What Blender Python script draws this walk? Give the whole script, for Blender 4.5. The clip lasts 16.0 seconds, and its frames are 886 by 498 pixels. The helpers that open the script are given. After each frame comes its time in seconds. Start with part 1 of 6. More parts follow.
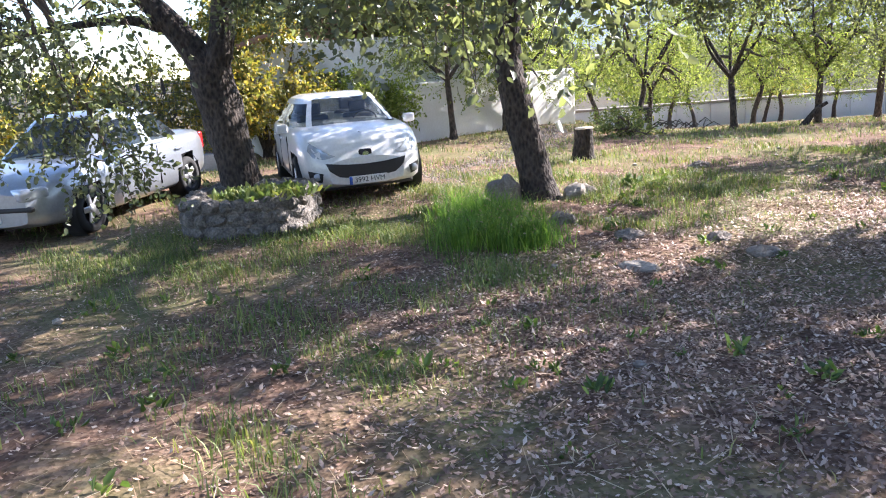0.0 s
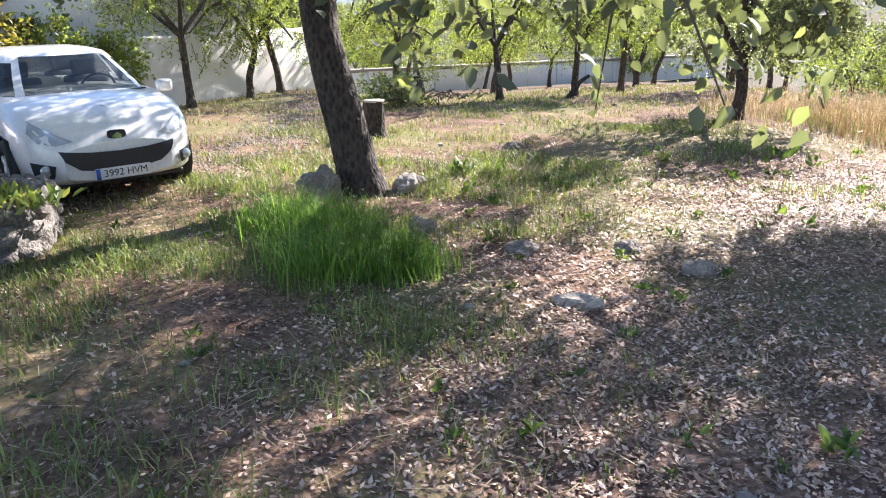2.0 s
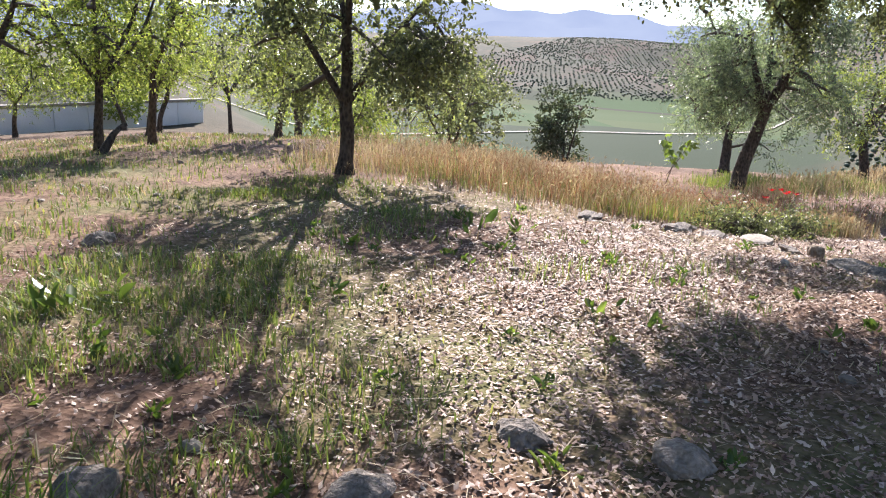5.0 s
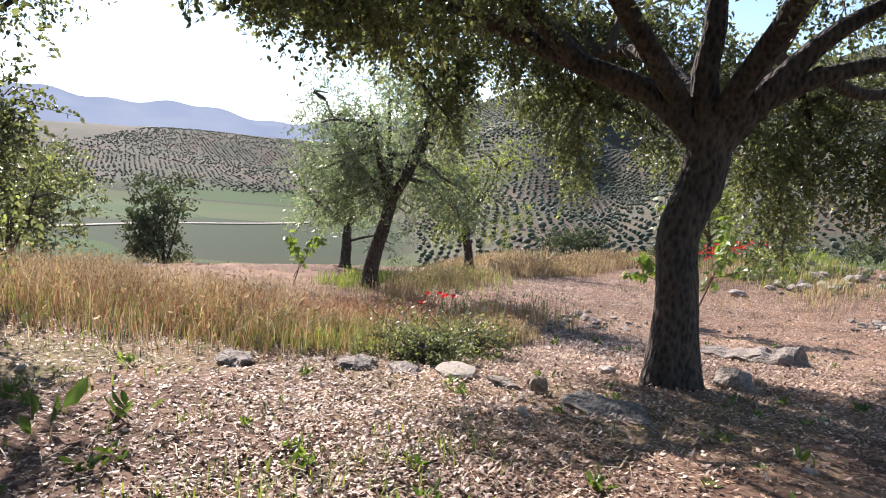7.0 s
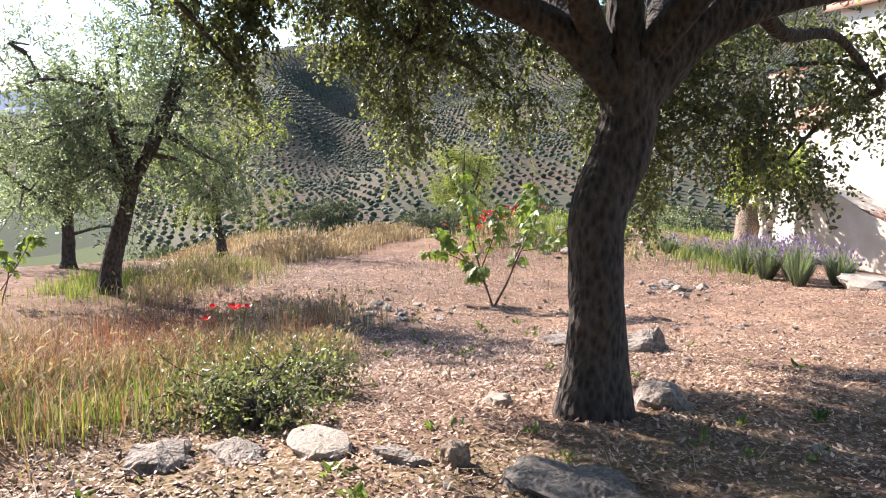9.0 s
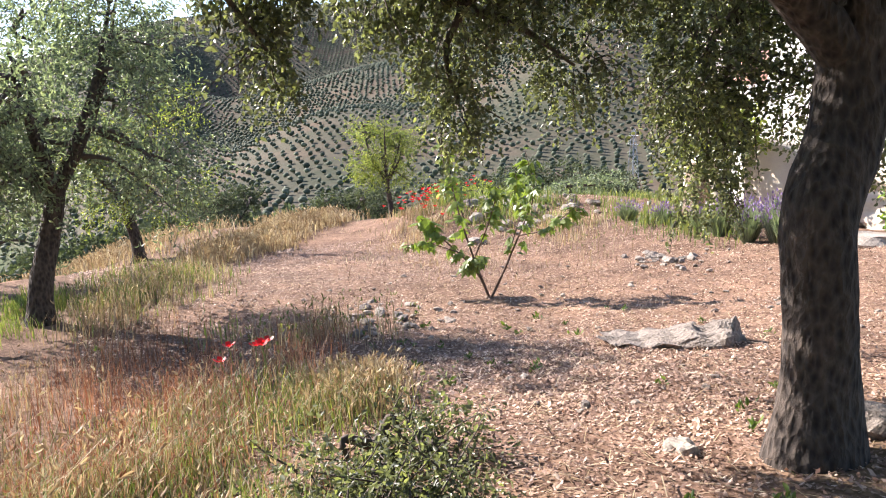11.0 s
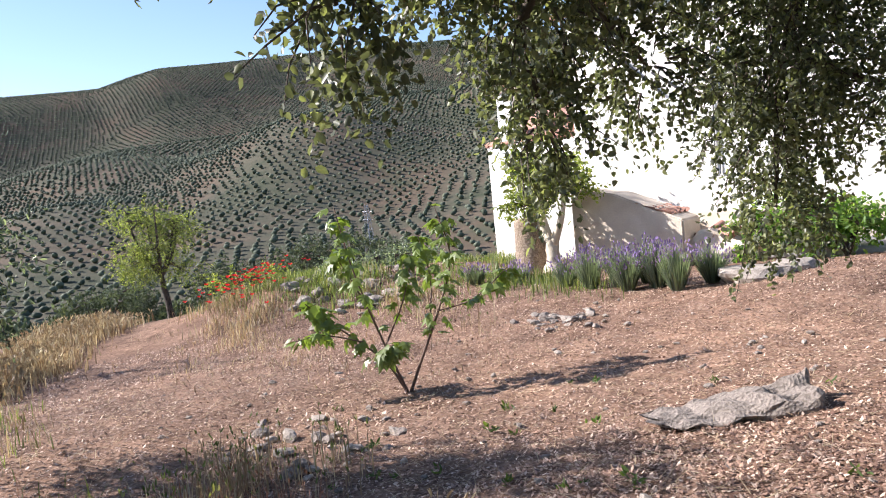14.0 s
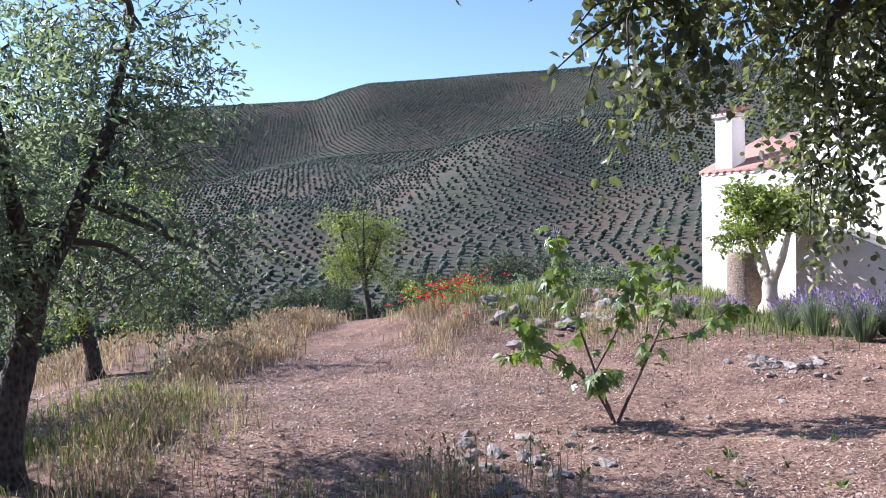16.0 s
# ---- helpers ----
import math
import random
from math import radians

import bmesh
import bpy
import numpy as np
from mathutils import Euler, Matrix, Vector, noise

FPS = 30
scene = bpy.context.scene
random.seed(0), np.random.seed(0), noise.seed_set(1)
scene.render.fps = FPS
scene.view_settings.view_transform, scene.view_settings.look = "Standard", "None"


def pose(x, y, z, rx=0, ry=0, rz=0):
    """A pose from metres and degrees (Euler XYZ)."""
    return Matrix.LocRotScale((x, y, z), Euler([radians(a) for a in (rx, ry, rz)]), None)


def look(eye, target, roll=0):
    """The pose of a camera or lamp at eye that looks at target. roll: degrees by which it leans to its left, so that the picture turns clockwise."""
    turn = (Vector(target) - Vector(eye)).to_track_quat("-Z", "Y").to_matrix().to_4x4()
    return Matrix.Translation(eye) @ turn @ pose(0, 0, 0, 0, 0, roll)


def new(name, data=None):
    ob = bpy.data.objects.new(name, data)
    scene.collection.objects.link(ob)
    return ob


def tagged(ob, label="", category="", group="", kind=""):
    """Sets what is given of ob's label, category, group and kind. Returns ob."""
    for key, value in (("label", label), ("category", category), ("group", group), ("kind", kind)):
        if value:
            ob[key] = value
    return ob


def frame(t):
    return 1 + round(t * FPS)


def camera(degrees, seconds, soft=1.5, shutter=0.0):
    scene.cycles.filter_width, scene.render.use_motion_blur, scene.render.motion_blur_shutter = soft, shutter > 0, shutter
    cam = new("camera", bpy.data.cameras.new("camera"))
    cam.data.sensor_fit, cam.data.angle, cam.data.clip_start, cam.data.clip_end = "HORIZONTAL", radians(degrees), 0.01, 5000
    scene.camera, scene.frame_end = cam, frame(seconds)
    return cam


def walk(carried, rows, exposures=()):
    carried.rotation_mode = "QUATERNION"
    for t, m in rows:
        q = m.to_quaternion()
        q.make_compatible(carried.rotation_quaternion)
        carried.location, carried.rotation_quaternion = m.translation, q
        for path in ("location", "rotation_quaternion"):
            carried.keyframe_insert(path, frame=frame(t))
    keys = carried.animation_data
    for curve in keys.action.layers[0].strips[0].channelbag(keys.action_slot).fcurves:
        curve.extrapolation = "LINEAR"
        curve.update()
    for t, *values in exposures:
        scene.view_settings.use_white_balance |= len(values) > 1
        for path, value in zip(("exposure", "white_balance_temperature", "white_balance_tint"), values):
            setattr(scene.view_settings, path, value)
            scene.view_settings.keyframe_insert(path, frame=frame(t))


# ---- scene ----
cam = camera(60.2, 16.0, soft=1.05)
PATH = [
    (0, (0.521, -0.305, 1.759), (0.369, 1.631, 1.279), -4.4),
    (0.5, (0.117, 0.17, 1.806), (-0.019, 2.098, 1.293), -3.2),
    (1, (-0.185, 0.677, 1.77), (-0.105, 2.6, 1.227), -1.5),
    (1.5, (-0.399, 1.212, 1.794), (-0.12, 3.104, 1.211), -1.2),
    (2, (-0.582, 1.807, 1.811), (0.023, 3.611, 1.195), -1.0),
    (2.5, (-0.642, 2.456, 1.765), (0.157, 4.179, 1.138), -0.5),
    (3, (-0.745, 3.097, 1.68), (0.131, 4.781, 1.048), 0.9),
    (3.5, (-0.769, 3.737, 1.637), (0.201, 5.371, 1.013), -0.5),
    (4, (-0.678, 4.403, 1.611), (0.5, 5.912, 1.032), 0.6),
    (4.5, (-0.474, 4.966, 1.565), (1.026, 6.159, 0.994), 1.8),
    (5, (-0.194, 5.361, 1.551), (1.461, 6.371, 1.059), 2.2),
    (5.2, (0.015, 5.561, 1.561), (1.737, 6.478, 1.122), 2.9),
    (7.3, (2.354, 6.67, 1.417), (4.342, 6.6, 1.212), 3.2),
    (7.5, (2.548, 6.743, 1.422), (4.531, 6.587, 1.219), 2.9),
    (8, (3.022, 6.876, 1.48), (4.983, 6.542, 1.278), 2.7),
    (8.5, (3.538, 7.041, 1.449), (5.452, 6.504, 1.228), 2.7),
    (9, (4.082, 7.207, 1.385), (5.965, 6.584, 1.13), 1.9),
    (9.2, (4.32, 7.267, 1.357), (6.199, 6.635, 1.092), 1.6),
    (11.3, (6.111, 8.156, 1.507), (7.855, 7.231, 1.19), -1.7),
    (11.5, (6.411, 8.138, 1.453), (8.16, 7.206, 1.189), -1.6),
    (12, (7.034, 8.142, 1.47), (8.761, 7.154, 1.273), -1.8),
    (12.5, (7.517, 8.248, 1.429), (9.166, 7.136, 1.218), -1.9),
    (13, (7.996, 8.304, 1.331), (9.608, 7.138, 1.126), -2.7),
    (13.5, (8.315, 8.508, 1.31), (9.759, 7.135, 1.139), -5.2),
    (14, (8.551, 8.584, 1.311), (9.911, 7.127, 1.147), -5.6),
    (14.5, (8.72, 8.605, 1.326), (10.067, 7.131, 1.214), -5.2),
    (15, (8.802, 8.68, 1.325), (10.223, 7.276, 1.225), -4.6),
    (15.5, (8.867, 8.712, 1.304), (10.441, 7.481, 1.219), -2.8),
    (16, (8.889, 8.745, 1.306), (10.56, 7.649, 1.222), -1.5),
]
walk(cam, [(t, look(eye, target, roll)) for t, eye, target, roll in PATH], [(0.0, 2.15, 6050, 19), (2.5, 2.15, 6200, 17), (5.0, 1.55, 6200, 18), (7.5, 1.35, 6450, 18), (9.2, 1.7, 6500, 18), (12.5, 1.72, 6400, 18), (14.5, 1.2, 6000, 18), (16.0, 1.2, 5450, 23)])

# ---- light ----
SUN_AZ, SUN_EL = 31.0, 33.0
world = bpy.data.worlds.new("world")
scene.world = world
world.use_nodes = True
wn = world.node_tree
sky = wn.nodes.new("ShaderNodeTexSky")
sky.sky_type, sky.sun_disc = "NISHITA", False
sky.sun_elevation, sky.sun_rotation = radians(SUN_EL), radians(90 - SUN_AZ)
sky.air_density, sky.dust_density, sky.ozone_density, sky.altitude = 1.0, 0.2, 1.5, 600
wn.nodes["Background"].inputs["Strength"].default_value = 0.085
wn.links.new(sky.outputs[0], wn.nodes["Background"].inputs["Color"])
sun = new("sun", bpy.data.lights.new("sun", "SUN"))
sun.data.energy, sun.data.angle, sun.data.color = 5.0, radians(0.6), (1.0, 0.94, 0.85)
d = Vector((math.cos(radians(SUN_AZ)) * math.cos(radians(SUN_EL)), math.sin(radians(SUN_AZ)) * math.cos(radians(SUN_EL)), math.sin(radians(SUN_EL))))
sun.matrix_world = look(d * 50, (0, 0, 0))


# ---- materials ----
def material(name, rough=0.8, metal=0.0):
    m = bpy.data.materials.new(name)
    m.use_nodes = True
    b = m.node_tree.nodes["Principled BSDF"]
    b.inputs["Roughness"].default_value, b.inputs["Metallic"].default_value = rough, metal
    return m, m.node_tree, b


def node(t, kind, **inputs):
    n = t.nodes.new("ShaderNode" + kind)
    for k, v in inputs.items():
        n.inputs[k.replace("_", " ")].default_value = v
    return n


def ramp(t, source, stops):
    n = t.nodes.new("ShaderNodeValToRGB")
    e = n.color_ramp.elements
    while len(e) < len(stops):
        e.new(0.5)
    for k, (p, c) in zip(e, stops):
        k.position, k.color = p, (*c, 1)
    t.links.new(source, n.inputs[0])
    return n


def mix(t, factor, a, b, mode="MIX"):
    n = t.nodes.new("ShaderNodeMix")
    n.data_type, n.blend_type = "RGBA", mode
    for socket, v in ((n.inputs[0], factor), (n.inputs[6], a), (n.inputs[7], b)):
        if isinstance(v, (int, float)):
            socket.default_value = v
        elif isinstance(v, tuple):
            socket.default_value = (*v, 1)
        else:
            t.links.new(v, socket)
    return n.outputs[2]


def place(t, scale=1.0, world_space=True):
    g = t.nodes.new("ShaderNodeNewGeometry" if world_space else "ShaderNodeTexCoord")
    return g.outputs["Position" if world_space else "Object"]


def bumped(t, b, height, strength=0.4, distance=0.02):
    n = node(t, "Bump", Strength=strength, Distance=distance)
    t.links.new(height, n.inputs["Height"])
    t.links.new(n.outputs[0], b.inputs["Normal"])


def mottled(name, c1, c2, c3=None, scale=8.0, fine=60.0, rough=0.85, bump=0.4, depth=0.02, metal=0.0, world_space=True):
    """Two scales of noise over a base of two or three colours."""
    m, t, b = material(name, rough, metal)
    p = place(t, 1, world_space)
    n1, n2 = node(t, "TexNoise", Scale=scale, Detail=5.0), node(t, "TexNoise", Scale=fine, Detail=4.0)
    t.links.new(p, n1.inputs["Vector"]), t.links.new(p, n2.inputs["Vector"])
    base = ramp(t, n1.outputs["Fac"], [(0.35, c1), (0.65, c2)])
    col = mix(t, 0.5, base.outputs[0], ramp(t, n2.outputs["Fac"], [(0.35, c1), (0.7, c3 or c2)]).outputs[0])
    t.links.new(col, b.inputs["Base Color"])
    s = t.nodes.new("ShaderNodeMath")
    t.links.new(n1.outputs["Fac"], s.inputs[0]), t.links.new(n2.outputs["Fac"], s.inputs[1])
    bumped(t, b, s.outputs[0], bump, depth)
    return m


def leafy(name, dark, light, fresh=None, rough=0.5, sheer=0.35, glow=(1.5, 1.6, 0.7), gloss=0.5):
    """A leaf that varies from leaf to leaf and lets some light through."""
    m, t, b = material(name, rough)
    b.inputs["Specular IOR Level"].default_value = gloss
    g = t.nodes.new("ShaderNodeNewGeometry")
    stops = [(0.0, dark), (0.7, light)] + ([(0.97, fresh)] if fresh else [])
    r = ramp(t, g.outputs["Random Per Island"], stops)
    n = node(t, "TexNoise", Scale=1.3, Detail=2.0)
    t.links.new(g.outputs["Position"], n.inputs["Vector"])
    big = ramp(t, n.outputs["Fac"], [(0.35, (0.75, 0.75, 0.75)), (0.65, (1.15, 1.15, 1.1))])
    col = mix(t, 1.0, r.outputs[0], big.outputs[0], "MULTIPLY")
    t.links.new(col, b.inputs["Base Color"])
    tr = t.nodes.new("ShaderNodeBsdfTranslucent")
    warm = mix(t, 1.0, col, glow, "MULTIPLY")
    t.links.new(warm, tr.inputs["Color"])
    ms = node(t, "MixShader", Fac=sheer)
    t.links.new(b.outputs[0], ms.inputs[1]), t.links.new(tr.outputs[0], ms.inputs[2])
    t.links.new(ms.outputs[0], t.nodes["Material Output"].inputs["Surface"])
    return m


def plain(name, colour, rough=0.5, metal=0.0, coat=0.0):
    m, t, b = material(name, rough, metal)
    n = node(t, "TexNoise", Scale=30.0, Detail=3.0)
    t.links.new(place(t, 1, False), n.inputs["Vector"])
    dim = tuple(0.86 * c for c in colour)
    t.links.new(ramp(t, n.outputs["Fac"], [(0.3, dim), (0.7, colour)]).outputs[0], b.inputs["Base Color"])
    b.inputs["Coat Weight"].default_value = coat
    return m


def bark_material(name, dark, light):
    m, t, b = material(name, 0.95)
    p = place(t)
    mp = node(t, "Mapping", Scale=(1, 1, 0.5))
    t.links.new(p, mp.inputs[0])
    v, n = node(t, "TexVoronoi", Scale=26.0), node(t, "TexNoise", Scale=40.0, Detail=6.0)
    t.links.new(mp.outputs[0], v.inputs["Vector"]), t.links.new(mp.outputs[0], n.inputs["Vector"])
    s = t.nodes.new("ShaderNodeMath")
    s.operation = "MULTIPLY"
    t.links.new(v.outputs["Distance"], s.inputs[0]), t.links.new(n.outputs["Fac"], s.inputs[1])
    col = ramp(t, s.outputs[0], [(0.05, dark), (0.4, light)])
    n2 = node(t, "TexNoise", Scale=2.5, Detail=3.0)
    t.links.new(p, n2.inputs["Vector"])
    tone = ramp(t, n2.outputs["Fac"], [(0.3, (0.7, 0.7, 0.7)), (0.7, (1.2, 1.15, 1.1))])
    t.links.new(mix(t, 1.0, col.outputs[0], tone.outputs[0], "MULTIPLY"), b.inputs["Base Color"])
    bumped(t, b, s.outputs[0], 1.0, 0.05)
    return m


def ground_material():
    """Pale litter-strewn soil near by, grassy patches, olive groves and fields far off."""
    m, t, b = material("soil", 0.95)
    p = place(t)
    n1 = node(t, "TexNoise", Scale=0.45, Detail=5.0, Roughness=0.6)
    n2 = node(t, "TexNoise", Scale=9.0, Detail=6.0, Roughness=0.7)
    v = node(t, "TexVoronoi", Scale=38.0)
    for k in (n1, n2, v):
        t.links.new(p, k.inputs["Vector"])
    chips = ramp(t, v.outputs["Color"], [(0.1, (0.05, 0.03, 0.023)), (0.45, (0.19, 0.125, 0.09)), (0.9, (0.42, 0.31, 0.24))])
    dirt = ramp(t, n2.outputs["Fac"], [(0.3, (0.075, 0.047, 0.036)), (0.7, (0.29, 0.20, 0.148))])
    near = mix(t, 0.55, chips.outputs[0], dirt.outputs[0])
    n5 = node(t, "TexNoise", Scale=1.9, Detail=5.0, Roughness=0.65)
    t.links.new(p, n5.inputs["Vector"])
    near = mix(t, 1.0, near, ramp(t, n1.outputs["Fac"], [(0.35, (0.72, 0.70, 0.70)), (0.65, (1.18, 1.12, 1.05))]).outputs[0], "MULTIPLY")
    near = mix(t, 1.0, near, ramp(t, n5.outputs["Fac"], [(0.35, (0.68, 0.64, 0.62)), (0.62, (1.2, 1.17, 1.14))]).outputs[0], "MULTIPLY")
    # sparse low green on the upper flat ground
    x = t.nodes.new("ShaderNodeSeparateXYZ")
    t.links.new(p, x.inputs[0])
    flat = node(t, "MapRange", From_Min=9.0, From_Max=6.0)
    t.links.new(x.outputs[0], flat.inputs[0])
    patch = ramp(t, n1.outputs["Fac"], [(0.45, (0, 0, 0)), (0.62, (1, 1, 1))])
    f = t.nodes.new("ShaderNodeMath")
    f.operation = "MULTIPLY"
    t.links.new(flat.outputs[0], f.inputs[0]), t.links.new(patch.outputs[0], f.inputs[1])
    green = ramp(t, n2.outputs["Fac"], [(0.3, (0.07, 0.085, 0.03)), (0.7, (0.20, 0.21, 0.09))])
    f2 = t.nodes.new("ShaderNodeMath")
    f2.operation, f2.inputs[1].default_value = "MULTIPLY", 0.75
    t.links.new(f.outputs[0], f2.inputs[0])
    near = mix(t, f2.outputs[0], near, green.outputs[0])
    # farther: dry soil and weeds between the groves
    n3 = node(t, "TexNoise", Scale=0.012, Detail=6.0, Roughness=0.55)
    n4 = node(t, "TexNoise", Scale=0.12, Detail=5.0)
    t.links.new(p, n3.inputs["Vector"]), t.links.new(p, n4.inputs["Vector"])
    a = ramp(t, n3.outputs["Fac"], [(0.36, (0.05, 0.06, 0.04)), (0.5, (0.085, 0.08, 0.06)), (0.6, (0.125, 0.085, 0.064)), (0.7, (0.06, 0.07, 0.045))])
    far = mix(t, 0.4, a.outputs[0], ramp(t, n4.outputs["Fac"], [(0.3, (0.05, 0.06, 0.035)), (0.7, (0.13, 0.108, 0.075))]).outputs[0])
    dist = t.nodes.new("ShaderNodeVectorMath")
    dist.operation = "LENGTH"
    t.links.new(p, dist.inputs[0])
    w = node(t, "MapRange", From_Min=24.0, From_Max=45.0)
    t.links.new(dist.outputs["Value"], w.inputs[0])
    # the level valley floor carries green and brown fields in strips
    mp = node(t, "Mapping", Scale=(0.011, 0.0045, 0.0), Rotation=(0, 0, 0.5))
    t.links.new(p, mp.inputs[0])
    cells = node(t, "TexVoronoi", Scale=1.0)
    t.links.new(mp.outputs[0], cells.inputs["Vector"])
    fields = ramp(t, cells.outputs["Color"], [(0.25, (0.038, 0.075, 0.022)), (0.45, (0.062, 0.085, 0.03)), (0.55, (0.075, 0.048, 0.042)), (0.7, (0.03, 0.045, 0.022))])
    low = node(t, "MapRange", From_Min=-34.0, From_Max=-46.0)
    t.links.new(x.outputs[2], low.inputs[0])
    far = mix(t, low.outputs[0], far, fields.outputs[0])
    t.links.new(mix(t, w.outputs[0], near, far), b.inputs["Base Color"])
    s = t.nodes.new("ShaderNodeMath")
    t.links.new(v.outputs["Distance"], s.inputs[0]), t.links.new(n2.outputs["Fac"], s.inputs[1])
    bumped(t, b, s.outputs[0], 0.35, 0.015)
    b.inputs["Specular IOR Level"].default_value = 0.08
    return m


M_SOIL = ground_material()
M_BARK = bark_material("oak_bark", (0.018, 0.014, 0.012), (0.085, 0.068, 0.056))
M_BARK2 = bark_material("almond_bark", (0.02, 0.016, 0.013), (0.10, 0.08, 0.065))
M_PALEBARK = mottled("limed_bark", (0.45, 0.38, 0.28), (0.62, 0.55, 0.43), scale=6, fine=40)
M_TWIG = plain("twig", (0.09, 0.07, 0.055), 0.9)
M_FIGTWIG = plain("fig_twig", (0.15, 0.095, 0.07), 0.8)
M_OAK = leafy("oak_leaf", (0.078, 0.09, 0.058), (0.165, 0.18, 0.115), (0.28, 0.31, 0.14), 0.40, 0.45, (1.35, 1.4, 0.75))
M_ALMOND = leafy("almond_leaf", (0.11, 0.15, 0.035), (0.24, 0.29, 0.07), (0.40, 0.42, 0.13), 0.5, 0.52, (1.35, 1.4, 0.8))
M_SILVERLEAF = leafy("grey_green_leaf", (0.105, 0.135, 0.095), (0.21, 0.25, 0.175), (0.29, 0.33, 0.21), 0.42, 0.5, (1.2, 1.3, 0.8))
M_YELLOWLEAF = leafy("yellowing_leaf", (0.10, 0.11, 0.03), (0.28, 0.25, 0.07), (0.5, 0.34, 0.07), 0.5, 0.45)
M_FIG = leafy("fig_leaf", (0.045, 0.08, 0.022), (0.10, 0.15, 0.04), (0.20, 0.26, 0.07), 0.4, 0.4)
M_OLIVE = leafy("olive_leaf", (0.05, 0.066, 0.046), (0.115, 0.135, 0.095), (0.16, 0.18, 0.13), 0.7, 0.2, gloss=0.15)
M_GRASS = leafy("green_grass", (0.07, 0.14, 0.03), (0.15, 0.26, 0.06), (0.30, 0.38, 0.12), 0.5, 0.58)
M_STRAW = leafy("dry_grass", (0.24, 0.16, 0.10), (0.46, 0.36, 0.23), (0.58, 0.50, 0.36), 0.7, 0.3, (1.15, 1.1, 0.85))
M_SORREL = leafy("reddish_stalk", (0.20, 0.09, 0.055), (0.38, 0.20, 0.13), (0.50, 0.34, 0.24), 0.7, 0.3, (1.15, 1.0, 0.85), 0.2)
M_WEED = leafy("weed_leaf", (0.09, 0.13, 0.04), (0.18, 0.22, 0.08), (0.32, 0.31, 0.12), 0.55, 0.35)
M_LITTER = leafy("dead_leaf", (0.11, 0.055, 0.038), (0.42, 0.27, 0.195), (0.70, 0.55, 0.44), 0.6, 0.05, (1.1, 1.0, 0.9))
M_POPPY = leafy("poppy_petal", (0.5, 0.006, 0.010), (0.68, 0.012, 0.014), None, 0.5, 0.3, (1.2, 0.7, 0.7))
M_LAVENDER = leafy("lavender_flower", (0.15, 0.09, 0.25), (0.30, 0.20, 0.45), None, 0.7, 0.2)
M_ROCK = mottled("limestone", (0.12, 0.10, 0.083), (0.27, 0.225, 0.19), (0.40, 0.345, 0.295), 5, 45, 0.9, 0.8, 0.03)
M_PALEROCK = mottled("pale_stone", (0.22, 0.185, 0.15), (0.36, 0.315, 0.26), (0.48, 0.43, 0.37), 4, 40, 0.9, 0.7, 0.02)
M_WHITE = mottled("limewash", (0.70, 0.67, 0.62), (0.82, 0.80, 0.76), (0.84, 0.82, 0.79), 1.2, 30, 0.9, 0.25, 0.01)
M_PLASTER = mottled("worn_plaster", (0.50, 0.42, 0.33), (0.68, 0.61, 0.51), (0.60, 0.50, 0.38), 2.5, 30, 0.95, 0.5, 0.02)
M_TILE = mottled("roof_tile", (0.26, 0.12, 0.085), (0.38, 0.20, 0.145), (0.42, 0.29, 0.22), 3, 30, 0.9, 0.4, 0.01)
# dark grey rubble; also lends one bank boulder its painted shade
M_PLANTER = mottled("dark_grey_stone", (0.07, 0.062, 0.055), (0.20, 0.175, 0.15), (0.30, 0.27, 0.235), 6, 40, 0.95, 0.9, 0.03)
M_RUBBLE = mottled("brown_rubble", (0.13, 0.09, 0.06), (0.34, 0.25, 0.17), (0.48, 0.40, 0.31), 7, 30, 0.95, 1.0, 0.04)
M_CONCRETE = mottled("concrete", (0.28, 0.27, 0.26), (0.42, 0.40, 0.38), None, 3, 40, 0.9, 0.4, 0.01)


# ---- mesh helpers ----
def part(name, bm, mat, parent=None, label="", smooth=True):
    me = bpy.data.meshes.new(name)
    bm.to_mesh(me)
    bm.free()
    return hang(name, me, mat, parent, label, smooth)


def hang(name, me, mat, parent=None, label="", smooth=True):
    for k in mat if isinstance(mat, (list, tuple)) else [mat]:
        me.materials.append(k)
    if smooth:
        me.polygons.foreach_set("use_smooth", [True] * len(me.polygons))
    ob = new(name, me)
    if parent:
        ob.parent = parent
    return tagged(ob, label)


def arrays(name, verts, faces, mat, parent=None, label="", smooth=False, index=None):
    """A mesh object from an array of vertices and one of equal-sided faces."""
    verts, faces = np.asarray(verts, np.float32), np.asarray(faces, np.int32)
    k = faces.shape[1]
    me = bpy.data.meshes.new(name)
    me.vertices.add(len(verts)), me.loops.add(faces.size), me.polygons.add(len(faces))
    me.vertices.foreach_set("co", verts.ravel())
    me.loops.foreach_set("vertex_index", faces.ravel())
    me.polygons.foreach_set("loop_start", np.arange(0, faces.size, k, dtype=np.int32))
    if index is not None:
        me.polygons.foreach_set("material_index", np.asarray(index, np.int32))
    me.update(calc_edges=True)
    return hang(name, me, mat, parent, label, smooth)


def empty(name, x, y, z, turn=0.0):
    ob = new(name)
    ob.matrix_basis = pose(x, y, z, 0, 0, turn)
    return ob


def step(t):
    t = np.clip(t, 0, 1)
    return t * t * (3 - 2 * t)


# ---- ground ----
def bump2(x, y, cx, cy, r):
    return np.exp(-((x - cx) ** 2 + (y - cy) ** 2) / (r * r))


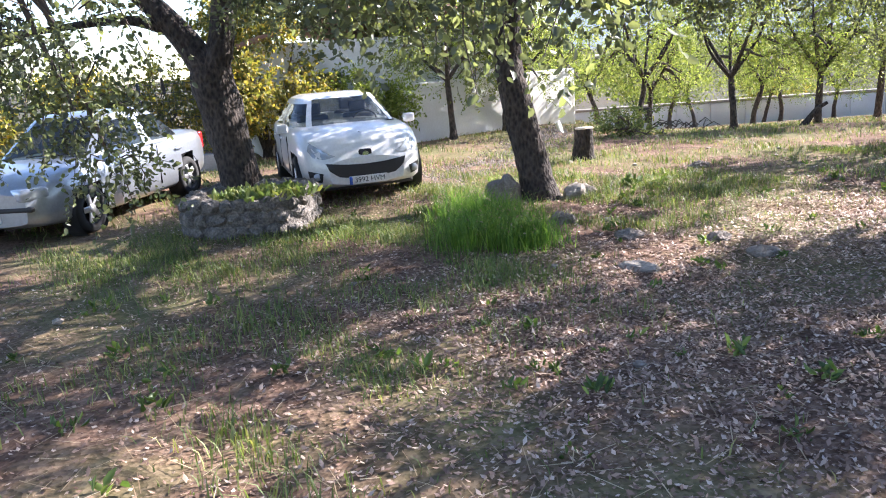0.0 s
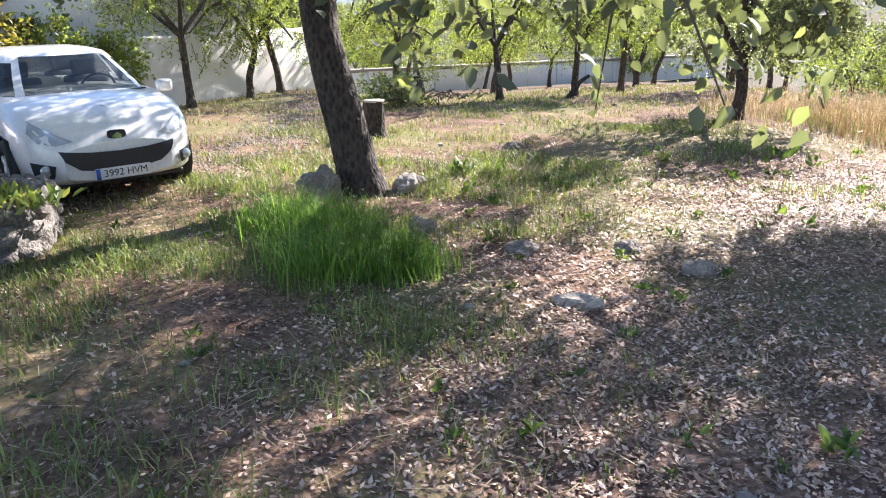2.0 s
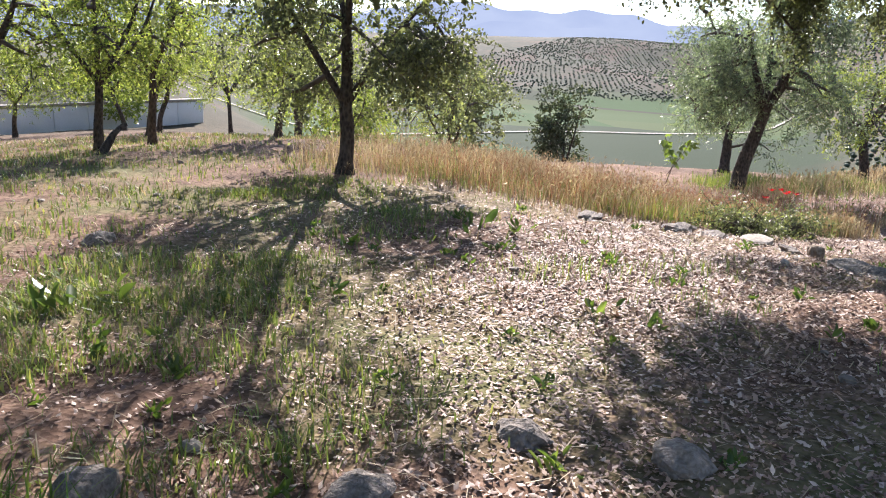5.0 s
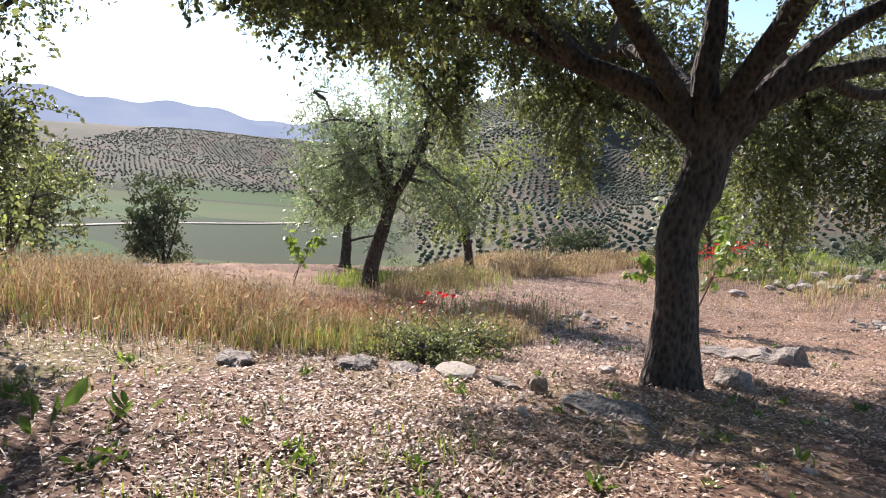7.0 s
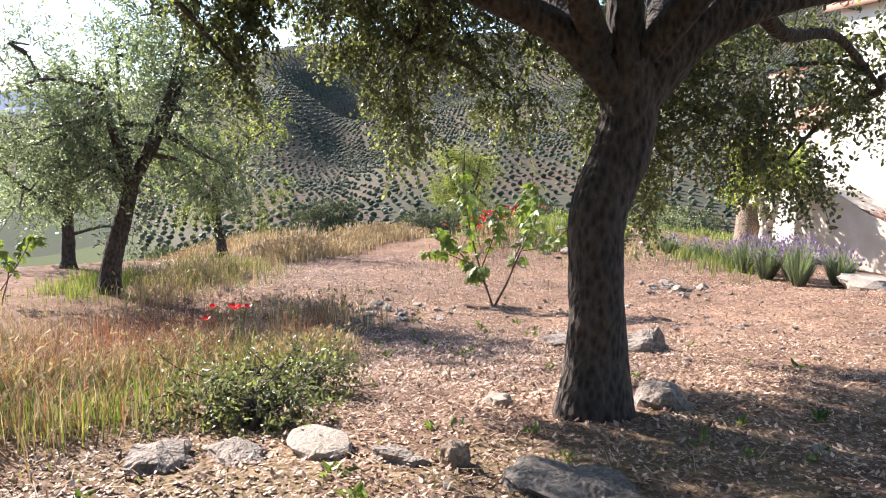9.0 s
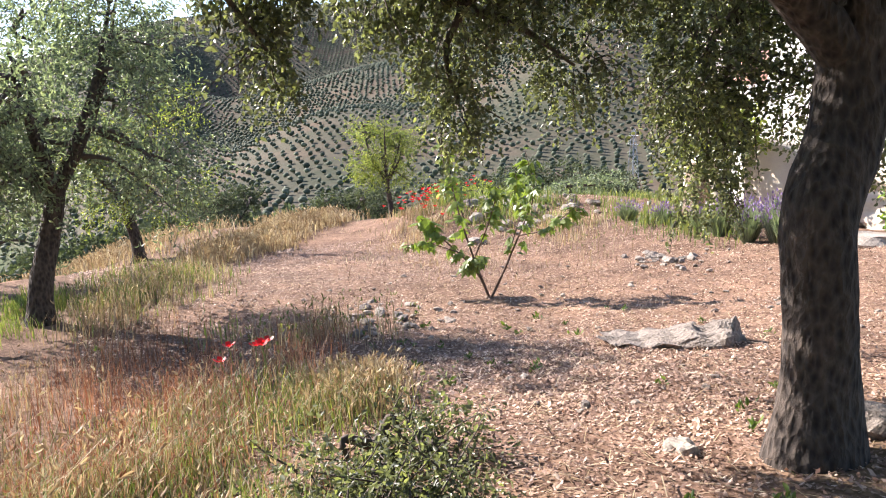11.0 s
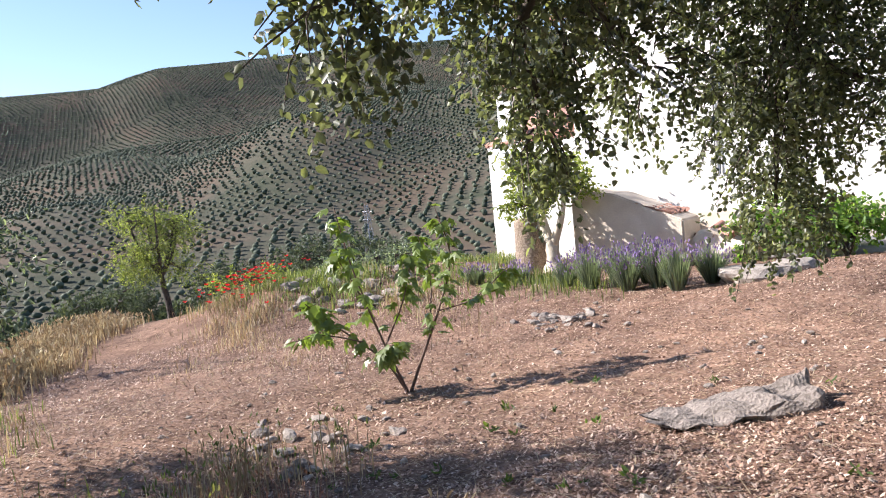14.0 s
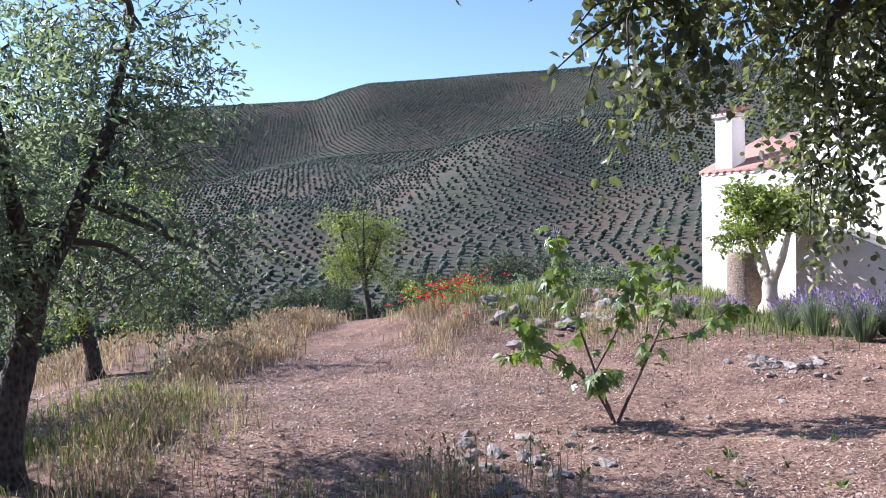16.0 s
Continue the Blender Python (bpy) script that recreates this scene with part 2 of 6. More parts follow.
def ground(x, y):
    """The height of the ground: a flat top, a bank, a falling slope, a valley and the hills across it."""
    x, y = np.asarray(x, float), np.asarray(y, float)
    u = x - 0.5 * np.maximum(0, y - 7)
    z = -0.9 * step((u - 5) / 10)
    z = z + 0.42 * step((1.8 - y) / 5.0) * step((x - 9) / 3) * step((27 - x) / 6)
    z = z + 0.35 * bump2(x, y, 21.5, -3.8, 2.6) + 0.42 * bump2(x, y, 22.8, -0.9, 2.0)
    z = z - 0.1 * np.clip(y - 15, 0, 22) * step((x - 1.5) / 3.5) * step((30 - x) / 10)
    dx, dy = x - 8, y - 6
    r, a = np.hypot(dx, dy), np.degrees(np.arctan2(dy, dx))
    # where the slope falls: towards the valley, not behind the upper flat ground
    side = step((62 - a) / 24) * step((a + 110) / 40)
    deep = step((a + 6) / 18)
    z = z - side * (0.05 * np.clip(r - 8.5, 0, 7) + (1 - deep) * 0.15 * np.clip(r - 19, 0, 160) + deep * 0.22 * np.clip(r - 13.5, 0, 240))
    crest = 1720 + 140 * np.sin(a * 0.09)
    el = np.interp(a, [-110, -70, -45, -37.6, -33, -28, -26, -24, -16.6, -12, -6.4, 0, 6, 11, 22, 28, 60, 75], [3.0, 9.2, 10.3, 10.05, 9.85, 9.7, 9.2, 8.55, 8.1, 7.7, 6.9, 4.8, 2.6, 1.35, 1.6, 1.5, 1.2, 0.4])
    start = 215 + 650 * step((a + 2) / 16)
    top = np.tan(np.radians(el)) * crest
    w = np.clip((r - start) / (crest - start), 0, 1)
    wave = 9 * np.sin(r * 0.011 + a * 0.12) + 7 * np.sin(a * 0.35 + r * 0.004) + 5 * np.sin(a * 0.21 - r * 0.017)
    # a nearer ridge stands before the main hill
    el2 = np.interp(a, [-70, -45, -42.5, -36, -30, -24, -17.6, -10], [7.4, 7.2, 6.9, 6.3, 5.4, 4.1, 2.6, 1.0])
    first = np.tan(np.radians(el2)) * 900 + 25
    u1 = np.clip((r - start) / (900 - start), 0, 1)
    ridge = first * (0.55 * u1 + 0.45 * step(u1)) - 34 * step((r - 885) / 150) + (top + 60 - first) * step((r - 980) / (crest - 980))
    lift = (top + 26 + 29 * deep) * (0.45 * w + 0.55 * step(w))
    near_ridge = step((-3 - a) / 9)
    hill = lift + (ridge - lift) * near_ridge + wave * step(w * 4) * step((1 - w) * 5) * np.clip(1 - (a - 10) / 20, 0.2, 1)
    z = z + side * hill
    z = np.where(r > crest, z - side * 0.16 * (r - crest), z)
    return z


def height(x, y):
    return float(ground(x, y))


def build_ground():
    rings = [0.0]
    r, s = 0.12, 0.16
    while r < 4600:
        rings.append(r)
        r += s
        s = min(max(0.16, r * 0.022), 60)
    rings = np.array(rings[1:])
    n = 420
    ang = np.linspace(0, 2 * math.pi, n, endpoint=False)
    R, A = np.meshgrid(rings, ang, indexing="ij")
    X, Y = 6 + R * np.cos(A), 5 + R * np.sin(A)
    Z = ground(X, Y)
    near = np.clip(1 - R / 60, 0, 1)
    rough = 0.018 * np.sin(X * 3.1 + 1.7 * np.sin(Y * 2.3)) * np.sin(Y * 2.7 + X * 0.6) + 0.012 * np.sin(X * 7.3 + Y * 3.9) * np.sin(Y * 6.1 - X * 2.2)
    Z = Z + near * rough
    verts = np.concatenate([[(6, 5, height(6, 5))], np.stack([X, Y, Z], -1).reshape(-1, 3)])
    i, j = np.meshgrid(np.arange(len(rings) - 1), np.arange(n), indexing="ij")
    k = (j + 1) % n
    quads = np.stack([1 + i * n + j, 1 + (i + 1) * n + j, 1 + (i + 1) * n + k, 1 + i * n + k], -1).reshape(-1, 4)
    ob = arrays("ground", verts, quads, M_SOIL, smooth=True)
    fan = bmesh.new()
    fan.from_mesh(ob.data)
    fan.verts.ensure_lookup_table()
    for q in range(n):
        fan.faces.new((fan.verts[0], fan.verts[1 + q], fan.verts[1 + (q + 1) % n])).smooth = True
    fan.to_mesh(ob.data)
    fan.free()
    return tagged(ob, "pale leaf-strewn soil falling away to the valley", "ground", kind="structure")


build_ground()


# ---- trees ----
def rng_dirs(rng, n):
    v = rng.normal(size=(n, 3))
    return v / np.linalg.norm(v, axis=1, keepdims=True)


def leaf_mesh(name, at, way, rng, size, mat, parent, label="", wide=0.5, droop=0.25):
    """One folded six-cornered blade for each place in at, pointing along way."""
    n = len(at)
    side = np.cross(way, rng_dirs(rng, n))
    side /= np.linalg.norm(side, axis=1, keepdims=True) + 1e-9
    up = np.cross(side, way)
    L = (size * rng.uniform(0.65, 1.25, n))[:, None]
    w = L * wide * 0.5
    low, high = at + way * L * 0.28 + up * L * 0.07, at + way * L * 0.7 + up * L * 0.05
    v = np.stack([at, low + side * w, high + side * w * 0.8, at + way * L - up * L * droop * 0.5, high - side * w * 0.8, low - side * w], 1).reshape(-1, 3)
    b = 6 * np.arange(n)[:, None]
    f = np.concatenate([b + [0, 1, 2, 3], b + [0, 3, 4, 5]], 1).reshape(-1, 4)
    return arrays(name, v, f, mat, parent, label)


def tube_arrays(points, radii, sides=8, knobby=0.0, rng=None):
    """Vertices and quads of a tapered tube along points."""
    P, Q = np.asarray(points, float), np.asarray(radii, float)
    T = np.gradient(P, axis=0)
    T /= np.linalg.norm(T, axis=1, keepdims=True) + 1e-9
    ref = np.array([1.0, 0.13, 0.05]) if abs(T[0, 2]) > 0.7 else np.array([0.1, 0.05, 1.0])
    S = np.cross(T, ref)
    S /= np.linalg.norm(S, axis=1, keepdims=True) + 1e-9
    U = np.cross(S, T)
    a = np.linspace(0, 2 * math.pi, sides, endpoint=False)
    rr = Q[:, None] * np.ones(sides)
    if knobby and rng is not None:
        ph = rng.uniform(0, 6.28, 4)
        i = np.arange(len(P))[:, None]
        rr = rr * (1 + knobby * (np.sin(2 * a + ph[0] + i * 0.35) * 0.6 + np.sin(3 * a + ph[1] - i * 0.5) * 0.5 + np.sin(5 * a + ph[2] + i * 0.9) * 0.3 + rng.normal(0, 0.25, rr.shape)))
    V = P[:, None] + rr[..., None] * (np.cos(a)[None, :, None] * S[:, None] + np.sin(a)[None, :, None] * U[:, None])
    i, j = np.meshgrid(np.arange(len(P) - 1), np.arange(sides), indexing="ij")
    k = (j + 1) % sides
    F = np.stack([i * sides + j, i * sides + k, (i + 1) * sides + k, (i + 1) * sides + j], -1).reshape(-1, 4)
    return V.reshape(-1, 3), F


def spline(points, n):
    """A smooth run of n points through the given ones."""
    p = np.asarray(points, float)
    if len(p) == 2:
        return p[0] + np.linspace(0, 1, n)[:, None] * (p[1] - p[0])
    e = np.concatenate([[2 * p[0] - p[1]], p, [2 * p[-1] - p[-2]]])
    out = []
    for t in np.linspace(0, len(p) - 1 - 1e-6, n):
        i, f = int(t), t - int(t)
        a, b, c, q = e[i : i + 4]
        out.append(0.5 * (2 * b + (c - a) * f + (2 * a - 5 * b + 4 * c - q) * f * f + (3 * b - 3 * c + q - a) * f**3))
    return np.array(out)


class Wood:
    """Gathers tubes into one mesh."""

    def __init__(self):
        self.v, self.f, self.n = [], [], 0

    def add(self, points, radii, sides=8, knobby=0.0, rng=None):
        v, f = tube_arrays(points, radii, sides, knobby, rng)
        self.v.append(v), self.f.append(f + self.n)
        self.n += len(v)

    def make(self, name, mat, parent, label=""):
        return arrays(name, np.concatenate(self.v), np.concatenate(self.f), mat, parent, label, smooth=True)


def tree(name, base, trunk, limbs, clumps, label, category="tree", seed=1, bark=None, leaf=None, leaf_size=0.052, wide=0.6,
         twig=0.42, per_twig=18, hang_down=0.6, density=1.0, group="", knobby=0.07, twig_mat=None, crown_floor=None):
    """A tree at base. trunk and limbs: (points from the base, first and last radius). clumps: (centre, radii, leaves),
    each filled with hanging leafy twigs."""
    rng = np.random.default_rng(seed)
    root = tagged(empty(name, *base), label, category, group)
    bark, leaf = bark or M_BARK, leaf or M_OAK
    w = Wood()
    pts, r0, r1 = trunk
    n = 26
    s = spline(pts, n)
    rad = np.linspace(r0, r1, n) + 0.55 * r0 * np.exp(-np.linspace(0, 1, n) * 14)
    s[0, 2] -= 0.12
    w.add(s, rad, 18, knobby, rng)
    w.make("trunk", bark, root)
    nodes = [s[n // 2 :]]
    for pts, a, b in limbs:
        w = Wood()
        s = spline(pts, 16)
        w.add(s, np.linspace(a, b, 16), 10, knobby * 0.8, rng)
        w.make("limb", bark, root)
        nodes.append(s)
    nodes = np.concatenate(nodes)
    small, at, way = Wood(), [], []
    for c, rr, count in clumps:
        c, rr = np.array(c, float), np.array(rr, float)
        # a bough from the nearest limb into the clump
        j = nodes[np.argmin(((nodes - c) ** 2).sum(1))]
        if np.linalg.norm(c - j) > 0.15:
            m = 0.5 * (j + c) + rng.normal(0, 0.08, 3) + (0, 0, 0.15 * rr[2])
            small.add(spline([j, m, c], 8), np.linspace(0.035, 0.01, 8) * (1 + 0.4 * rr.max()), 6)
        k = max(3, int(count * 1.5 * density / per_twig))
        o = rng_dirs(rng, k) * rng.uniform(0.15, 1.0, k)[:, None] ** 0.45
        start = c + o * rr
        out = o * rr / (np.linalg.norm(o * rr, axis=1, keepdims=True) + 1e-6)
        go = out * 0.6 + rng_dirs(rng, k) * 0.55 + np.array([0, 0, -hang_down])
        go /= np.linalg.norm(go, axis=1, keepdims=True)
        length = twig * rng.uniform(0.5, 1.3, k)
        f = np.linspace(0.05, 1, per_twig)[None, :, None]
        line = start[:, None] + go[:, None] * f * length[:, None, None] + np.array([0, 0, -1.0]) * (f * length[:, None, None]) ** 2 * 0.35 * hang_down
        line = line + rng.normal(0, leaf_size * 0.35, line.shape)
        p = line.reshape(-1, 3)
        g = np.repeat(go, per_twig, 0) * 0.5 + rng_dirs(rng, len(p)) * 0.9 + np.array([0, 0, -0.25])
        if crown_floor is not None:
            keep = p[:, 2] > crown_floor
            p, g = p[keep], g[keep]
        at.append(p), way.append(g / np.linalg.norm(g, axis=1, keepdims=True))
        for q in range(0, k, 5):
            a0 = c + (start[q] - c) * 0.6
            small.add(np.array([a0, start[q], line[q, per_twig // 2], line[q, -1]]), [0.008, 0.006, 0.004, 0.002], 3)
    if small.n:
        tagged(small.make("twig_spray", twig_mat or M_TWIG, root), kind="stuff")
    if at:
        leaf_mesh("crown", np.concatenate(at), np.concatenate(way), rng, leaf_size, leaf, root, wide=wide)
    return root


def ball(rng, n, spread, low, high, size):
    """Clumps scattered in a crown."""
    out = []
    for _ in range(n):
        a, q = rng.uniform(0, 6.28), spread * math.sqrt(rng.uniform(0.02, 1))
        out.append(((q * math.cos(a), q * math.sin(a), rng.uniform(low, high)), (size * rng.uniform(0.7, 1.3),) * 2 + (size * rng.uniform(0.5, 0.9),)))
    return out


def at_ground(x, y, dz=0.0):
    return (x, y, height(x, y) + dz)


# the big oak that stands on the bank
def oak_on_bank():
    bx, by = 8.1, 4.87
    g = height(bx, by)
    rng = np.random.default_rng(11)

    def rel(x, y, z):
        return (x - bx, y - by, z - g)

    limbs = [
        ([(0, -0.12, 1.95), (-0.05, -0.02, 2.45), (-0.1, -0.05, 2.9), (0.1, 0.0, 4.0), (0.4, 0.1, 4.9)], 0.13, 0.04),
        ([(0, -0.13, 1.9), (-0.1, -0.36, 2.2), (-0.2, -0.6, 2.5), (-0.3, -0.95, 2.85), (-0.2, -1.9, 3.4)], 0.14, 0.04),
        ([(-0.14, -0.45, 2.28), (-0.28, -0.9, 2.5), (-0.25, -1.7, 2.68), (0.1, -2.8, 2.95)], 0.085, 0.03),
        ([(0, -0.12, 1.9), (0.05, 0.35, 2.3), (0.15, 1.0, 2.55), (0.4, 1.9, 2.95), (0.6, 2.7, 3.2)], 0.12, 0.04),
        ([(0.1, 0.9, 2.5), (0.0, 2.2, 3.6), (-0.4, 3.6, 4.1), (-1.4, 4.3, 4.3)], 0.08, 0.02),
        ([(0.3, 1.6, 2.8), (0.9, 2.2, 3.2), (1.5, 2.6, 3.4), (2.1, 3.0, 3.2)], 0.06, 0.02),
        ([(-0.2, -0.8, 2.5), (0.1, -1.3, 2.4), (0.5, -2.1, 2.5), (0.9, -3.0, 2.2)], 0.06, 0.02),
        ([(0.05, -0.15, 2.1), (1.0, 0.1, 2.7), (2.0, 0.4, 2.9), (2.6, 0.5, 2.5)], 0.10, 0.03),
        ([(0.0, -0.3, 2.2), (1.0, -0.9, 2.8), (1.9, -1.5, 2.7), (2.3, -1.9, 2.2)], 0.09, 0.03),
        ([(0, -0.15, 2.1), (-1.0, -0.4, 3.1), (-2.2, 0.2, 3.7), (-3.6, 1.2, 3.8)], 0.10, 0.03),
        ([(0, 0.1, 2.2), (-0.8, 1.2, 3.3), (-1.6, 2.4, 3.7), (-1.8, 3.8, 3.8)], 0.09, 0.03),
    ]
    lobes = [
        (rel(10.7, 5.5, 2.9), (0.55, 0.55, 0.5), 1900), (rel(10.72, 5.45, 2.2), (0.38, 0.38, 0.45), 1100), (rel(10.75, 5.4, 1.6), (0.18, 0.18, 0.35), 480),
        # high clumps, added out of view to throw shade on the ground
        (rel(8.0, 8.4, 4.1), (0.6, 0.5, 0.4), 1300), (rel(6.5, 8.0, 4.2), (0.6, 0.5, 0.4), 1300), (rel(8.8, 8.5, 4.3), (0.7, 0.6, 0.4), 1300), (rel(5.5, 8.9, 4.2), (0.6, 0.5, 0.4), 1200), (rel(9.2, 7.8, 4.1), (0.7, 0.6, 0.4), 1300), (rel(9.6, 7.2, 4.0), (0.6, 0.6, 0.4), 1200), (rel(9.1, 6.4, 4.0), (0.6, 0.6, 0.4), 1200),
        (rel(10.5, 6.7, 2.9), (0.22, 0.22, 0.4), 800), (rel(10.55, 6.8, 2.4), (0.18, 0.18, 0.35), 650), (rel(10.55, 6.85, 1.95), (0.12, 0.12, 0.2), 260), (rel(10.5, 6.1, 3.0), (0.35, 0.35, 0.4), 900), (rel(10.8, 6.0, 2.5), (0.35, 0.35, 0.4), 800), (rel(9.6, 6.6, 3.3), (0.6, 0.6, 0.4), 1300),
        (rel(10.4, 3.3, 2.3), (0.6, 0.6, 0.6), 1700), (rel(10.4, 3.3, 1.5), (0.45, 0.45, 0.45), 1100), (rel(10.4, 3.3, 0.95), (0.28, 0.28, 0.3), 450),
        (rel(9.5, 2.4, 2.2), (0.6, 0.6, 0.5), 1400), (rel(9.5, 2.3, 1.4), (0.4, 0.4, 0.4), 800),
        (rel(9.0, 1.7, 2.1), (0.6, 0.6, 0.5), 1200), (rel(10.5, 4.5, 3.1), (0.5, 0.5, 0.4), 1200),
        (rel(7.2, 7.7, 2.6), (0.55, 0.5, 0.3), 1200), (rel(6.7, 8.3, 2.9), (0.55, 0.5, 0.35), 1000), (rel(6.2, 7.0, 3.0), (0.6, 0.6, 0.4), 1000), (rel(7.6, 6.4, 3.0), (0.6, 0.6, 0.4), 1200),
        (rel(7.7, 7.2, 2.55), (0.5, 0.5, 0.3), 1000), (rel(7.9, 8.1, 3.0), (0.5, 0.5, 0.4), 1000), (rel(7.4, 7.2, 3.5), (0.7, 0.7, 0.5), 1300), (rel(7.5, 8.2, 3.8), (0.7, 0.7, 0.5), 1200), (rel(7.9, 6.2, 3.7), (0.7, 0.7, 0.5), 1200),
        (rel(5.6, 5.4, 3.3), (0.8, 0.8, 0.5), 1500), (rel(6.2, 4.4, 3.8), (0.8, 0.8, 0.6), 1500), (rel(5.4, 3.9, 3.3), (0.8, 0.8, 0.5), 1300), (rel(6.4, 6.0, 3.9), (0.8, 0.8, 0.6), 1500),
        # two more unseen overhead clumps, added to shade the start of the path
        (rel(5.0, 5.5, 3.6), (0.9, 0.7, 0.5), 1500), (rel(6.3, 6.6, 3.7), (0.6, 0.6, 0.4), 1200),
        (rel(10.8, 4.9, 2.5), (0.4, 0.4, 0.4), 1000), (rel(10.6, 4.0, 2.7), (0.5, 0.5, 0.4), 1400), (rel(10.2, 2.9, 2.6), (0.5, 0.5, 0.4), 1400), (rel(10.3, 3.5, 1.9), (0.4, 0.4, 0.4), 1000), (rel(9.8, 2.7, 1.7), (0.4, 0.4, 0.4), 900), (rel(10.7, 4.4, 1.9), (0.3, 0.3, 0.35), 600),
        (rel(10.6, 7.3, 2.9), (0.35, 0.35, 0.35), 900), (rel(10.6, 7.1, 2.45), (0.2, 0.2, 0.25), 420), (rel(10.7, 8.0, 3.1), (0.4, 0.4, 0.35), 900), (rel(10.4, 8.7, 3.3), (0.4, 0.4, 0.35), 800), (rel(10.0, 7.0, 3.2), (0.5, 0.5, 0.4), 1000),
        (rel(10.3, 6.2, 2.9), (0.5, 0.5, 0.4), 1000), (rel(11.0, 5.0, 3.1), (0.6, 0.6, 0.5), 1300),
    ]
    clumps = []
    for (c, r) in ball(rng, 26, 3.6, 3.3, 5.6, 0.85):
        clumps.append(((c[0] + 0.5, c[1] + 0.1, c[2]), r, 1300))
    for k in range(16):
        a = k * 2 * math.pi / 16 + rng.uniform(-0.15, 0.15)
        clumps.append(((0.4 + 3.2 * math.cos(a), 0.1 + 3.5 * math.sin(a), rng.uniform(3.0, 3.7)), (0.7, 0.7, 0.55), 1200))
    # the crown is open on the side that looks across the valley
    clumps = [k for k in clumps if not (k[0][0] > 0.5 and k[0][1] + 0.97 * k[0][0] > 3.75) and not (k[0][0] > 0 and k[0][1] > 1.9 and k[0][2] > 3.2) and not (k[0][0] > 1.2 and k[0][1] < 0.5 and k[0][2] < 4.2)]
    clumps += [(c, r, n * 1.5) for c, r, n in lobes]
    tree("oak_tree", (bx, by, g), ([(0, 0, 0), (0, 0.0, 0.5), (0, 0.03, 0.9), (0, 0.055, 1.25), (0, -0.09, 1.64), (0, -0.13, 2.0), (0, -0.13, 2.15)], 0.175, 0.16),
         limbs, clumps, "gnarled holm oak with a wide drooping crown on a bank", seed=11, group="holm oaks", leaf_size=0.044, density=1.15, twig=0.3, hang_down=0.8)


def oak_by_track():
    bx, by = 1.05, 9.15
    rng = np.random.default_rng(12)
    limbs = [
        ([(-0.29, 0.05, 2.5), (0.4, -0.4, 3.3), (2.0, -1.0, 3.9), (3.2, -1.2, 3.9)], 0.13, 0.03),
        ([(-0.29, 0.05, 2.5), (-1.0, -0.8, 3.2), (-1.6, -2.0, 3.4), (-1.9, -3.0, 3.1)], 0.13, 0.03),
        ([(-0.28, 0.05, 2.6), (-0.1, 1.2, 3.6), (0.4, 2.4, 4.0)], 0.12, 0.03),
        ([(-0.2, -0.1, 2.8), (0.5, -1.6, 3.5), (0.9, -3.0, 3.3)], 0.10, 0.03),
    ]
    clumps = [((c[0] + 0.4, c[1] - 0.3, c[2]), r, 1200) for c, r in ball(rng, 30, 3.7, 3.4, 5.4, 0.85)]
    for k in range(15):
        a = k * 2 * math.pi / 15
        clumps.append(((0.3 + 3.3 * math.cos(a), -0.3 + 3.3 * math.sin(a), rng.uniform(2.9, 3.4)), (0.7, 0.7, 0.5), 1100))
    # the last four, above 3.5 m, are unseen and added to cast shade
    for x, y, z, n in [(-0.6, 7.0, 2.5, 1200), (0.2, 6.6, 2.6, 900), (2.0, 7.0, 2.55, 1200), (2.8, 7.4, 2.6, 1100), (-1.4, 7.4, 2.7, 900), (4.2, 8.4, 2.5, 1200), (3.6, 9.5, 2.4, 900), (3.0, 7.3, 3.6, 1200), (4.1, 9.6, 3.6, 1000), (2.2, 11.4, 3.6, 1200), (1.5, 11.2, 3.9, 1000)]:
        clumps.append(((x - bx, y - by, z), (0.55, 0.5, 0.35), n))
    tree("oak_tree", at_ground(bx, by), ([(0, 0, 0), (-0.10, 0.02, 0.5), (-0.24, 0.06, 1.2), (-0.33, 0.08, 1.8), (-0.29, 0.05, 2.6)], 0.20, 0.165),
         limbs, clumps, "leaning dark-barked holm oak with stones at its foot", seed=12, group="holm oaks")


def oak_in_planter():
    bx, by = -2.75, 9.3
    rng = np.random.default_rng(13)
    limbs = [
        ([(-0.21, 0, 1.75), (-0.45, 0.0, 2.2), (-0.9, -0.2, 2.8), (-1.6, -0.5, 3.4), (-2.3, -0.8, 3.9)], 0.20, 0.05),
        ([(-0.2, 0, 1.75), (-0.02, 0.0, 2.2), (0.08, 0.0, 2.8), (0.3, 0.1, 3.4), (0.6, 0.3, 4.2)], 0.19, 0.05),
        ([(-0.6, 0.0, 2.35), (-1.1, -0.3, 2.5), (-1.9, -0.9, 2.4)], 0.09, 0.03),
    ]
    clumps = [((c[0] - 0.4, c[1] - 0.2, c[2]), r, 1200) for c, r in ball(rng, 24, 3.2, 3.9, 5.8, 0.85)]
    for x, y, z in [(-5.9, 8.2, 2.5), (-6.2, 9.2, 2.4), (-1.0, 8.0, 3.0)]:
        clumps.append(((x - bx, y - by, z), (0.7, 0.6, 0.5), 1000))
    tree("oak_tree", at_ground(bx, by), ([(0, 0, 0), (-0.03, 0, 0.6), (-0.11, 0, 1.1), (-0.19, 0, 1.6), (-0.21, 0, 1.85)], 0.25, 0.27),
         limbs, clumps, "forked holm oak growing out of a stone planter", seed=13, group="holm oaks")


